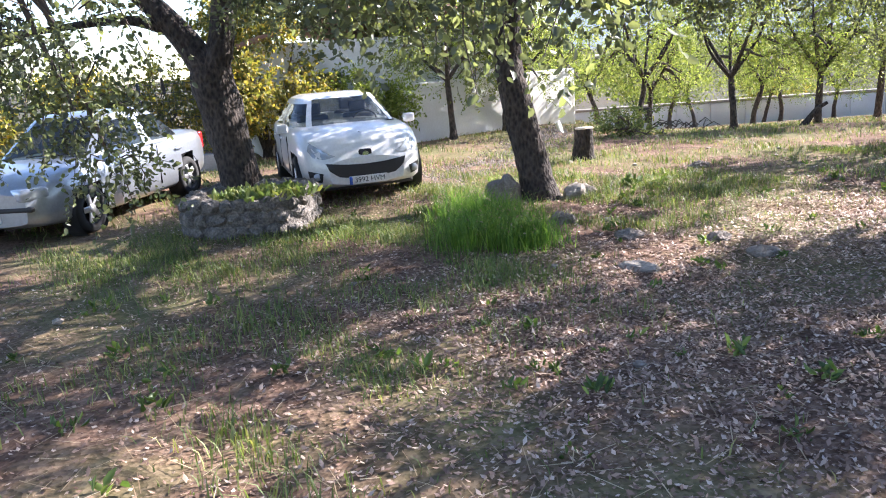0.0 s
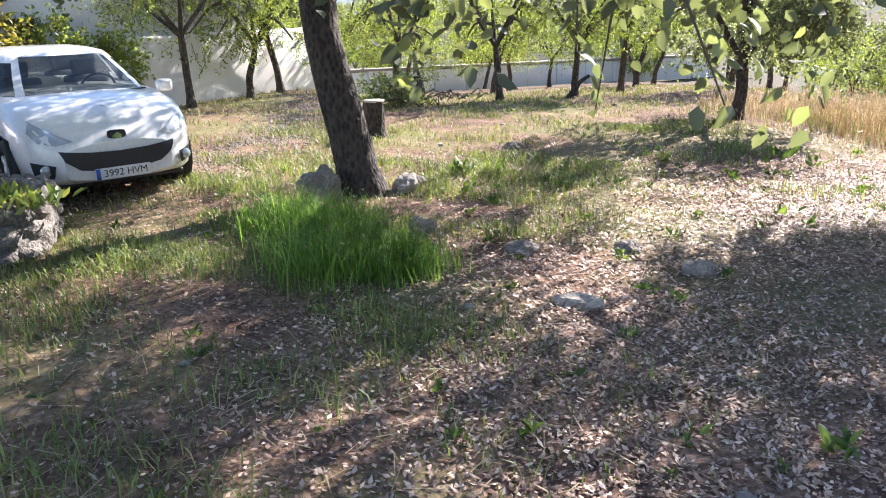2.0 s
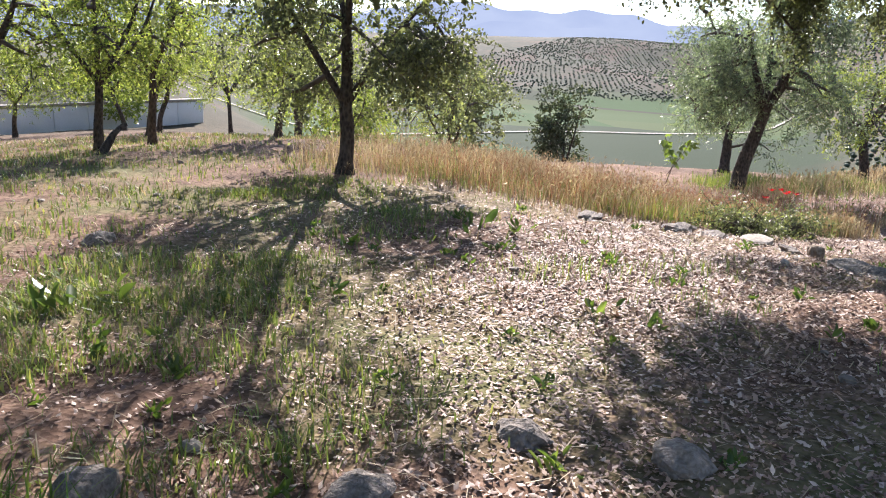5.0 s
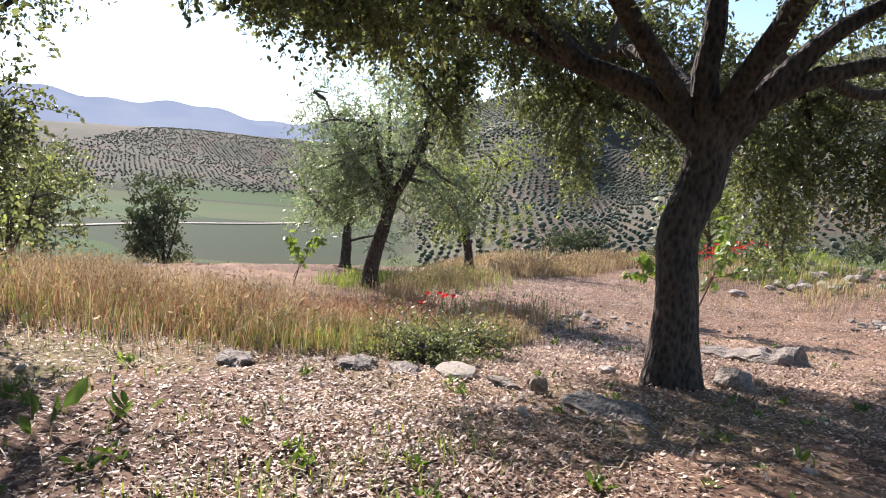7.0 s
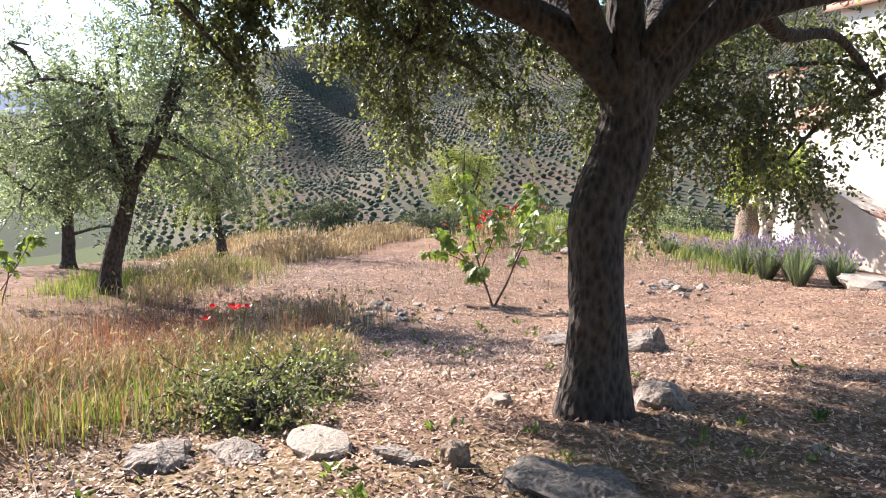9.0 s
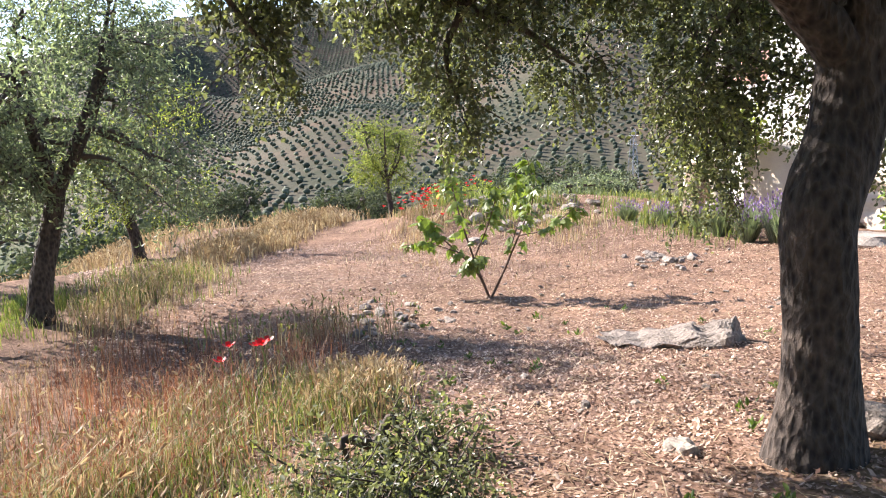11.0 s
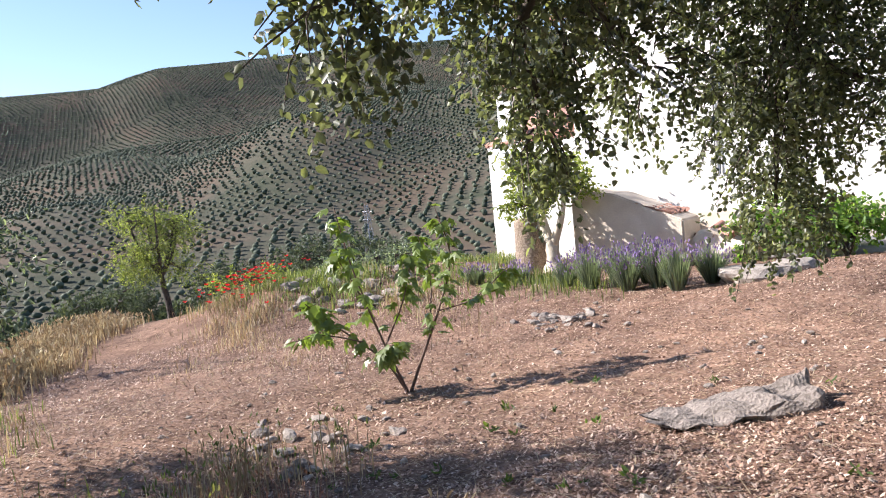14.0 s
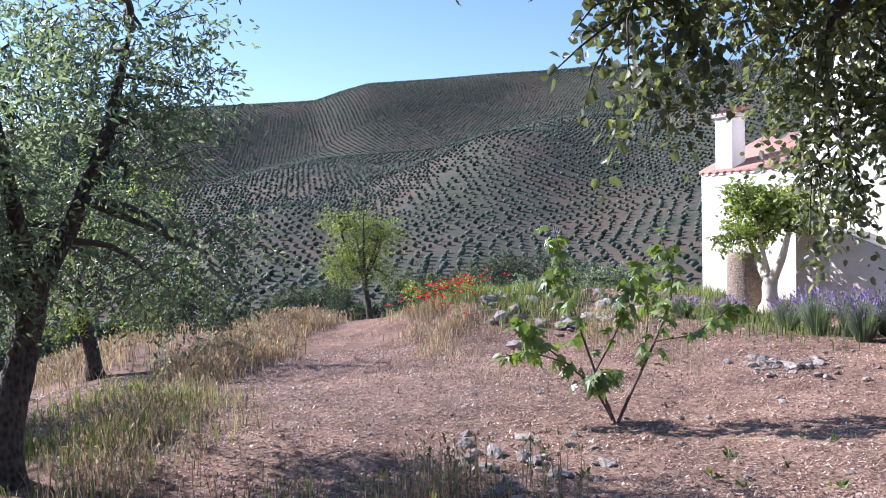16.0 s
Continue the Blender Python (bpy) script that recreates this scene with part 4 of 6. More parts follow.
    straw = [z(rng, 11.1, 6.2, 0.8, 0.45, -20, 1900), z(rng, 13.9, 5.6, 1.0, 0.5, -30, 200)]
    blades("dry_grass", np.concatenate(straw), 0.36, M_STRAW, "bleached dry grass around the poppies", "grass", rng, 0.005, 0.55, (0.25, 0.06, M_STRAW))
    patch = [z(rng, 18.4, 7.0, 2.4, 1.3, -15, 4000), z(rng, 17.2, 8.6, 1.5, 0.8, -15, 2600), z(rng, 14.4, 6.6, 0.7, 0.4, -20, 90)]
    blades("dry_grass", np.concatenate([z(rng, 18.2, 6.8, 2.2, 1.0, -15, 1600), z(rng, 16.0, 7.6, 1.2, 0.6, -15, 500)]), 0.4, M_STRAW, "bleached grass mixed into the grass patch", "grass", rng, 0.005, 0.5, (0.3, 0.06, M_STRAW))
    blades("green_grass", np.concatenate(patch), 0.3, M_WEED, "yellow-green grass patch under the almond tree", "grass", rng, 0.006, 0.45)
    pale = [z(rng, 23.3, 3.9, 2.4, 0.8, -25, 5000), z(rng, 26.5, 1.6, 2.6, 1.0, -35, 4000), z(rng, 21.5, 5.2, 1.4, 0.6, -20, 1500), z(rng, 28, 7, 4, 3, 0, 5000)]
    blades("pale_grass", np.concatenate(pale), 0.42, M_STRAW, "pale bleached grass along the edge of the slope", "grass", rng, 0.010, 0.5, (0.3, 0.09, M_STRAW))
    weeds = [z(rng, 13.6, 5.9, 1.2, 0.6, -30, 170), z(rng, 13.4, 5.2, 0.9, 0.5, 0, 80), z(rng, 17.8, -0.6, 2.6, 1.0, -10, 160)]
    blades("dry_grass", np.concatenate([z(rng, 20.5, 1.2, 3.5, 1.8, -15, 2600), z(rng, 16.5, 1.4, 3.0, 1.8, 0, 500)]), 0.16, M_STRAW, "short bleached stubble on the bare soil", "grass", rng, 0.006, 1.0)
    blades("dry_weeds", np.concatenate(weeds), 0.45, M_STRAW, "brown upright weed stalks on the bank", "weed", rng, 0.005, 0.25, (0.8, 0.05, M_WEED))
    terrace = [z(rng, 17.6, -3.0, 2.6, 0.9, -20, 1800), z(rng, 22.0, -1.6, 2.8, 1.4, 0, 4200), z(rng, 26, -7, 4, 4, 0, 4500), z(rng, 20.5, -6.2, 2.4, 1.2, 0, 1600)]
    blades("green_grass", np.concatenate(terrace), 0.32, M_WEED, "green and yellow weeds along the house terrace", "grass", rng, 0.008, 0.4)
    blades("dry_grass", np.concatenate([z(rng, 19.5, -1.6, 2.4, 0.8, -20, 1500), z(rng, 22.5, -0.2, 2.2, 0.9, -10, 1900), z(rng, 21.5, 0.9, 1.8, 0.6, -20, 900)]), 0.3, M_STRAW, "reddish dry grass on the stony mound", "grass", rng, 0.008, 0.45)


def leaf_litter():
    rng = np.random.default_rng(32)
    xy = [np.stack([rng.uniform(-4, 9, 60000), rng.uniform(-1.5, 11, 60000)], -1), np.stack([rng.uniform(6, 22, 130000), rng.uniform(-4.5, 8, 130000)], -1),
          zone_points(rng, 1.6, 4.6, 2.4, 2.6, 0, 30000), zone_points(rng, 5.0, 6.8, 2.6, 1.6, 0, 22000), zone_points(rng, 10.2, 4.4, 2.6, 1.8, 0, 22000)]
    xy = np.concatenate(xy)
    n = len(xy)
    z = ground(xy[:, 0], xy[:, 1])
    near = np.clip(1 - np.hypot(xy[:, 0] - 6, xy[:, 1] - 5) / 60, 0, 1)
    X, Y = xy[:, 0], xy[:, 1]
    z = z + near * (0.018 * np.sin(X * 3.1 + 1.7 * np.sin(Y * 2.3)) * np.sin(Y * 2.7 + X * 0.6) + 0.012 * np.sin(X * 7.3 + Y * 3.9) * np.sin(Y * 6.1 - X * 2.2))
    at = np.stack([X, Y, z + rng.uniform(0.002, 0.016, n)], -1)
    a = rng.uniform(0, 6.2832, n)
    way = np.stack([np.cos(a), np.sin(a), rng.normal(0.05, 0.35, n)], -1)
    side = np.stack([-np.sin(a), np.cos(a), rng.normal(0, 0.3, n)], -1)
    L = (0.032 * rng.uniform(0.5, 1.4, n))[:, None]
    mid = at + way * L * 0.5 - np.array([0, 0, 0.003])
    v = np.stack([at, mid + side * L * 0.27, at + way * L, mid - side * L * 0.27], 1).reshape(-1, 3)
    b = 4 * np.arange(n)[:, None]
    tagged(arrays("leaf_litter", v, np.concatenate([b + [0, 1, 2], b + [0, 2, 3]], 1).reshape(-1, 3), M_LITTER), "dry brown and pale fallen oak leaves on the soil", "leaf litter", kind="stuff")


def straw_bits():
    """Broken dry stalks lying flat on the litter."""
    rng = np.random.default_rng(35)
    n = 15000
    xy = np.concatenate([np.stack([rng.uniform(8, 19, 10000), rng.uniform(-2.5, 6.5, 10000)], -1), np.stack([rng.uniform(-3, 8, 5000), rng.uniform(1, 10, 5000)], -1)])
    a = rng.uniform(0, 6.2832, n)
    at = np.stack([xy[:, 0], xy[:, 1], ground(xy[:, 0], xy[:, 1]) + rng.uniform(0.015, 0.035, n)], -1)
    way = np.stack([np.cos(a), np.sin(a), rng.normal(0.0, 0.12, n)], -1)
    side = np.stack([-np.sin(a), np.cos(a), 0 * a], -1) * rng.uniform(0.0015, 0.003, n)[:, None]
    L = rng.uniform(0.05, 0.2, n)[:, None]
    v = np.stack([at - side, at + side, at + way * L + side, at + way * L - side], 1).reshape(-1, 3)
    tagged(arrays("straw", v, 4 * np.arange(n)[:, None] + [0, 1, 2, 3], M_STRAW), "broken dry stalks lying on the soil", "straw", kind="stuff")


grass_everywhere()
leaf_litter()
straw_bits()


# ---- stones ----
def rock_mesh(size, seed, rough=0.28, cuts=3, flat=0.0):
    bm = bmesh.new()
    bmesh.ops.create_icosphere(bm, subdivisions=cuts, radius=1.0)
    o = Vector((seed * 3.7, seed * 1.3, seed * 5.1))
    for v in bm.verts:
        d = v.co.normalized()
        k = 1 + rough * noise.noise(d * 1.4 + o) * 1.6 + rough * 0.5 * noise.noise(d * 3.6 + o) + rough * 0.2 * noise.noise(d * 8 + o)
        c = d * k
        if flat and c.z > flat:
            c.z = flat + (c.z - flat) * 0.15
        v.co = Vector((c.x * size[0], c.y * size[1], c.z * size[2]))
    return bm


def rock(name, x, y, size, seed, mat, label, turn=0.0, sink=0.35, flat=0.0, rough=0.28, group="", cuts=3, z=None):
    ob = part(name, rock_mesh(size, seed, rough, cuts, flat), mat, smooth=False)
    ob.matrix_basis = pose(x, y, (height(x, y) if z is None else z) + size[2] * (0.85 - 2 * sink), 0, 0, turn)
    return tagged(ob, label, "rock", group)


rock("rock", 0.60, 8.98, (0.19, 0.15, 0.20), 1, M_ROCK, "rough grey boulder leaning against the oak trunk", 20, 0.12)
rock("rock", 1.47, 9.05, (0.16, 0.12, 0.12), 2, M_PALEROCK, "small pale stone at the foot of the oak", 50, 0.2)
rock("rock", 1.62, 9.28, (0.11, 0.10, 0.08), 3, M_PALEROCK, "small pale stone at the foot of the oak", 10, 0.2)
rock("rock", 1.18, 7.62, (0.17, 0.11, 0.10), 4, M_ROCK, "half-buried grey stone beside the green grass", 40)
rock("rock", 1.75, 6.85, (0.14, 0.12, 0.06), 5, M_ROCK, "half-buried flat grey stone in leaf litter", 0)
rock("rock", 2.5, 6.58, (0.12, 0.10, 0.06), 6, M_ROCK, "half-buried flat grey stone in leaf litter", 70)
rock("rock", 2.68, 5.95, (0.17, 0.12, 0.07), 7, M_ROCK, "half-buried flat grey stone in leaf litter", 30)
rock("rock", 3.4, 10.78, (0.14, 0.10, 0.08), 8, M_ROCK, "half-buried grey stone on the dry grass", 10)
rock("rock", 1.62, 5.72, (0.16, 0.09, 0.05), 9, M_PALEROCK, "pale weathered stone lying on leaf litter", -30)
rock("rock", 7.9, 6.58, (0.22, 0.16, 0.085), 10, M_PALEROCK, "flat pale stone slab at the top of the bank", 12, 0.3, 0.45, 0.18, "bank stones")
rock("rock", 7.85, 7.0, (0.20, 0.15, 0.06), 11, M_ROCK, "rough grey rock outcrop in the bank edge", 30, 0.35, 0, 0.35, "bank stones")
rock("rock", 7.85, 7.38, (0.22, 0.14, 0.07), 12, M_ROCK, "rough grey rock outcrop in the bank edge", -20, 0.35, 0, 0.35, "bank stones")
rock("rock", 7.55, 8.25, (0.20, 0.13, 0.05), 13, M_ROCK, "rough grey rock outcrop in the bank edge", 10, 0.35, 0, 0.3, "bank stones")
rock("rock", 7.62, 6.25, (0.15, 0.09, 0.05), 14, M_ROCK, "low dark flat stone at the bank edge", 40, 0.35, 0, 0.3, "bank stones")
rock("rock", 7.45, 6.0, (0.075, 0.075, 0.10), 15, M_RUBBLE, "short upright brown stone at the bank edge", 0, 0.2, 0.6, 0.12, "bank stones")
# darker stone than its neighbours: the oak's shade is put into its colour
rock("rock", 6.95, 5.6, (0.34, 0.24, 0.075), 16, M_PLANTER, "low half-sunk boulder with shade painted as darker stone", 25, 0.42, 0, 0.3)
rock("rock", 8.15, 4.35, (0.18, 0.16, 0.14), 17, M_ROCK, "grey rock against the oak's roots", 0, 0.3)
rock("rock", 8.55, 5.3, (0.10, 0.08, 0.06), 18, M_PALEROCK, "small pale stone under the oak", 0, 0.3)


def wedge_boulder(x, y, turn):
    """A long slab that rises out of the soil and breaks off at its high end."""
    bm = rock_mesh((0.66, 0.27, 0.27), 19, 0.34, 4)
    for v in bm.verts:
        k = min(1.0, max(0.0, (v.co.x + 0.66) / 1.2))
        v.co.z = v.co.z * (0.10 + 1.1 * k * k) + 0.02 * math.sin(v.co.x * 23 + v.co.y * 9)
        if v.co.x > 0.45:
            v.co.x = 0.45 + (v.co.x - 0.45) * 0.35
    ob = part("boulder", bm, M_ROCK, smooth=False)
    ob.matrix_basis = pose(x, y, height(x, y) + 0.02, 0, 0, turn)
    tagged(ob, "long wedge-shaped grey boulder half sunk in the soil", "rock")


wedge_boulder(10.75, 3.2, -138)

rock("rock", 12.75, -2.45, (0.5, 0.35, 0.22), 20, M_PALEROCK, "broad pale stone at the terrace edge", 20, 0.3, 0.5, 0.2)
rock("rock", 12.35, -2.9, (0.35, 0.28, 0.2), 21, M_PALEROCK, "broad pale stone at the terrace edge", 70, 0.3, 0.5, 0.2)


def small_stones():
    q = random.Random(4)
    kinds = [rock_mesh((1, 0.8, 0.6), 30 + k, 0.3, 2) for k in range(4)]
    meshes = []
    for k, bm in enumerate(kinds):
        me = bpy.data.meshes.new("stone")
        bm.to_mesh(me)
        bm.free()
        me.materials.append(M_PALEROCK if k % 2 else M_ROCK)
        meshes.append(me)
    spots = []
    for _ in range(46):
        spots.append((q.gauss(14.8, 0.33), q.gauss(-0.4, 0.22), q.uniform(0.035, 0.095), "broken pale stone in a heap on bare soil", "stone heap"))
    for _ in range(34):
        spots.append((q.gauss(14.0, 0.45), q.gauss(4.6, 0.35), q.uniform(0.03, 0.10), "broken stone lying on the shaded soil", "scattered stones"))
    for _ in range(60):
        spots.append((q.uniform(19.0, 22.4), q.gauss(-1.6, 0.7), q.uniform(0.06, 0.2), "pale stone from a collapsed terrace wall", "terrace stones"))
    for _ in range(120):
        spots.append((q.uniform(9, 17), q.uniform(-1.5, 5.5), q.uniform(0.02, 0.05), "small pale stone on bare soil", "scattered stones"))
    for _ in range(50):
        spots.append((q.uniform(-3, 8), q.uniform(3, 14), q.uniform(0.02, 0.055), "small grey stone in leaf litter", "scattered stones"))
    for x, y, s, label, group in spots:
        ob = new("stone", q.choice(meshes))
        ob.matrix_basis = pose(x, y, height(x, y) + s * 0.25, q.uniform(-20, 20), q.uniform(-20, 20), q.uniform(0, 360)) @ Matrix.Diagonal((s, s, s * q.uniform(0.6, 1.1), 1))
        tagged(ob, label, "stone", group)


small_stones()


def planter():
    """A rounded box of rubble stones round the forked oak."""
    cx, cy, rad, top = -2.42, 8.55, 0.74, 0.42
    root = tagged(empty("stone_planter", cx, cy, height(cx, cy)), "low rough rubble-stone planter around the forked oak", "planter")
    n = 44
    a = np.linspace(0, 2 * math.pi, n, endpoint=False)
    q = rad * (1 / (np.abs(np.cos(a)) ** 3.2 + np.abs(np.sin(a)) ** 3.2)) ** (1 / 3.2)
    ring = np.stack([q * np.cos(a), q * np.sin(a)], -1)
    levels = [(1.0, -0.1), (0.985, 0.2), (0.97, top - 0.03), (0.9, top), (0.8, top - 0.02), (0.78, top - 0.08), (0.0, top - 0.06)]
    v = np.concatenate([np.column_stack([ring * s, np.full(n, z)]) for s, z in levels])
    i, j = np.meshgrid(np.arange(len(levels) - 1), np.arange(n), indexing="ij")
    k = (j + 1) % n
    arrays("core", v, np.stack([i * n + j, i * n + k, (i + 1) * n + k, (i + 1) * n + j], -1).reshape(-1, 4), M_PLANTER, root, "grey mortar and soil fill", smooth=True)
    qr = random.Random(8)
    meshes = []
    for s in range(5):
        bm = rock_mesh((0.13, 0.07, 0.085), 60 + s, 0.3, 2, 0.0)
        me = bpy.data.meshes.new("stone")
        bm.to_mesh(me)
        bm.free()
        me.materials.append(M_PLANTER)
        meshes.append(me)
    for row in range(3):
        for s in range(26):
            t = 2 * math.pi * (s + 0.5 * (row % 2) + qr.uniform(-0.15, 0.15)) / 26
            r = rad * (1 / (abs(math.cos(t)) ** 3.2 + abs(math.sin(t)) ** 3.2)) ** (1 / 3.2)
            ob = new("stone", qr.choice(meshes))
            ob.parent = root
            ob.matrix_basis = pose(r * 0.96 * math.cos(t), r * 0.96 * math.sin(t), 0.07 + row * 0.145, qr.uniform(-15, 15), qr.uniform(-15, 15), math.degrees(t) + 90) @ Matrix.Diagonal((qr.uniform(0.7, 1.15), 1, qr.uniform(0.8, 1.15), 1))
    rng = np.random.default_rng(9)
    d = zone_points(rng, 0.25, -0.35, 0.5, 0.32, 0, 700)
    at = np.column_stack([d, np.full(len(d), top - 0.03)])
    g = np.column_stack([rng.normal(0, 0.5, (len(d), 2)), rng.uniform(0.3, 1, len(d))])
    ivy = leaf_mesh("weed_patch", at + (cx, cy, height(cx, cy)), g / np.linalg.norm(g, axis=1, keepdims=True), rng, 0.13, M_WEED, None, wide=0.4)
    tagged(ivy, "green leafy weeds growing on the planter soil", "weed", kind="stuff")


planter()


def gravel_track():
    """Loose grey chippings where the cars drive in."""
    rng = np.random.default_rng(91)
    n = 5200
    line = spline([(-1.2, 10.2, 0), (0.0, 11.8, 0), (1.0, 13.6, 0), (1.6, 16.0, 0), (1.8, 18.5, 0)], 200)[:, :2]
    xy = line[rng.integers(0, 200, n)] + rng.normal(0, 0.42, (n, 2))
    octa = np.array([(1, 0, 0), (0, 1, 0), (-1, 0, 0), (0, -1, 0), (0, 0, 0.7), (0, 0, -0.7)])
    tri = np.array([(0, 1, 4), (1, 2, 4), (2, 3, 4), (3, 0, 4), (1, 0, 5), (2, 1, 5), (3, 2, 5), (0, 3, 5)])
    size = rng.uniform(0.008, 0.028, n)[:, None, None]
    v = octa[None] * size * rng.uniform(0.6, 1.3, (n, 6, 1))
    v = v + np.stack([xy[:, 0], xy[:, 1], ground(xy[:, 0], xy[:, 1]) + 0.006], -1)[:, None]
    tagged(arrays("gravel", v.reshape(-1, 3), (6 * np.arange(n)[:, None, None] + tri[None]).reshape(-1, 3), M_ROCK), "loose grey gravel on the driveway", "gravel", kind="stuff")


gravel_track()


# ---- fig, flowers, shrubs ----
def fig_leaf_mesh(seed):
    q = random.Random(seed)
    bm = bmesh.new()
    outline = [(0, 0), (0.28, 0.05), (0.5, 0.30), (0.27, 0.36), (0.42, 0.72), (0.16, 0.60), (0.0, 1.0), (-0.16, 0.60), (-0.42, 0.72), (-0.27, 0.36), (-0.5, 0.30), (-0.28, 0.05)]
    mid = bm.verts.new((0, 0.38, 0.05))
    ring = [bm.verts.new((x * q.uniform(0.9, 1.1), y, -0.16 * (abs(x) * 1.6 + y * y * 0.9) + q.uniform(-0.03, 0.03))) for x, y in outline]
    for a, b in zip(ring, ring[1:] + ring[:1]):
        bm.faces.new((mid, a, b))
    me = bpy.data.meshes.new("leaf")
    bm.to_mesh(me)
    bm.free()
    me.materials.append(M_FIG)
    return me


FIG_LEAVES = [fig_leaf_mesh(s) for s in range(4)]


def fig_tree(x, y, right, label, stems, size=0.165, seed=3, count=9):
    """A young fig: bare crooked stems with tufts of big lobed leaves. stems: points of (sideways, away, up)."""
    q = random.Random(seed)
    rx, ry = right
    root = tagged(empty("fig_tree", *at_ground(x, y, -0.02)), label, "fig tree")
    for pts, r0, leaves in stems:
        p = [(a * rx - b * ry, a * ry + b * rx, c) for a, b, c in pts]
        w = Wood()
        s = spline(p, 14)
        w.add(s, np.linspace(r0 * 0.75, 0.005, 14), 7)
        w.make("stem", M_FIGTWIG, root)
        leaves = int(leaves * 2.8)
        for k in range(leaves):
            f = 1 - 0.58 * (k / leaves) ** 1.4
            c = s[min(13, int(f * 13))]
            ob = new("leaf", q.choice(FIG_LEAVES))
            ob.parent = root
            z, tilt = q.uniform(0, 360), q.uniform(-80, 0)
            sc = size * q.uniform(0.7, 1.25)
            ob.matrix_basis = pose(c[0], c[1], c[2], 0, 0, z) @ pose(0, q.uniform(0.02, 0.12), q.uniform(-0.03, 0.06), tilt, q.uniform(-25, 25), 0) @ Matrix.Diagonal((sc, sc, sc, 1))
    return root


fig_tree(14.56, 2.92, (-0.737, -0.674), "young fig tree with big bright green lobed leaves", [
    ([(0, 0, 0), (-0.25, 0.1, 0.38), (-0.75, 0.15, 0.80), (-1.05, 0.1, 1.08)], 0.022, 15),
    ([(0, 0, 0), (-0.22, -0.1, 0.65), (-0.45, -0.1, 1.4), (-0.6, 0.0, 2.1)], 0.024, 13),
    ([(0.02, 0, 0), (0.18, 0.05, 0.36), (0.42, 0.0, 0.9), (0.60, 0.1, 1.45), (0.48, 0.1, 2.0)], 0.026, 15),
    ([(0.40, 0.0, 0.88), (0.82, -0.1, 1.0), (1.2, -0.1, 1.3)], 0.014, 8),
    ([(-0.2, -0.05, 0.55), (0.05, -0.2, 1.05), (0.2, -0.2, 1.55)], 0.014, 10),
    ([(-0.1, 0.0, 0.3), (-0.2, -0.25, 0.5), (0.0, -0.35, 0.62)], 0.012, 9),
    ([(-0.3, 0.1, 0.85), (-0.55, 0.3, 1.3), (-0.75, 0.35, 1.65)], 0.013, 10),
    ([(-0.45, 0.1, 0.6), (-0.85, -0.1, 0.75), (-1.15, -0.15, 0.72)], 0.011, 7),
    ([(0.3, 0.0, 0.7), (0.35, 0.35, 1.2), (0.25, 0.45, 1.7)], 0.013, 9)])
fig_tree(15.7, 9.7, (0.3, -0.95), "small fig sapling with pale green leaves", [([(0, 0, 0), (0.1, 0, 0.5), (-0.1, 0, 1.0)], 0.015, 12), ([(0, 0, 0.2), (0.3, 0, 0.7), (0.4, 0, 0.95)], 0.012, 10)], 0.13, 5)


def poppy(x, y, tall, seed, group):
    q = random.Random(seed)
    root = tagged(empty("poppy", x, y, height(x, y)), "red poppy in flower on a thin stem", "flower", group)
    w = Wood()
    lean = (q.uniform(-0.08, 0.08), q.uniform(-0.08, 0.08))
    w.add(np.array([(0, 0, -0.02), (lean[0] * 0.4, lean[1] * 0.4, tall * 0.6), (*lean, tall)]), [0.004, 0.003, 0.003], 4)
    w.make("stem", M_WEED, root)
    bm = bmesh.new()
    for k in range(4):
        a = k * math.pi / 2 + q.uniform(-0.2, 0.2)
        c, s = math.cos(a), math.sin(a)
        pts = [(0, 0, 0), (0.028, 0.022, 0.016), (0.048, 0.016, 0.034), (0.052, 0, 0.030), (0.048, -0.016, 0.034), (0.028, -0.022, 0.016)]
        bm.faces.new([bm.verts.new((lean[0] + u * c - v * s, lean[1] + u * s + v * c, tall + z + q.uniform(-0.006, 0.006))) for u, v, z in pts])
    part("petals", bm, M_POPPY, root, "bright red petals")


for k in range(6):
    q = random.Random(100 + k)
    poppy(q.gauss(11.35, 0.16), q.gauss(6.85, 0.16), q.uniform(0.32, 0.52), k, "poppies in the dry grass")
for k in range(90):
    q = random.Random(200 + k)
    poppy(q.gauss(22.7, 0.6), q.gauss(-0.35, 0.55), q.uniform(0.35, 0.6), k, "poppies on the mound")


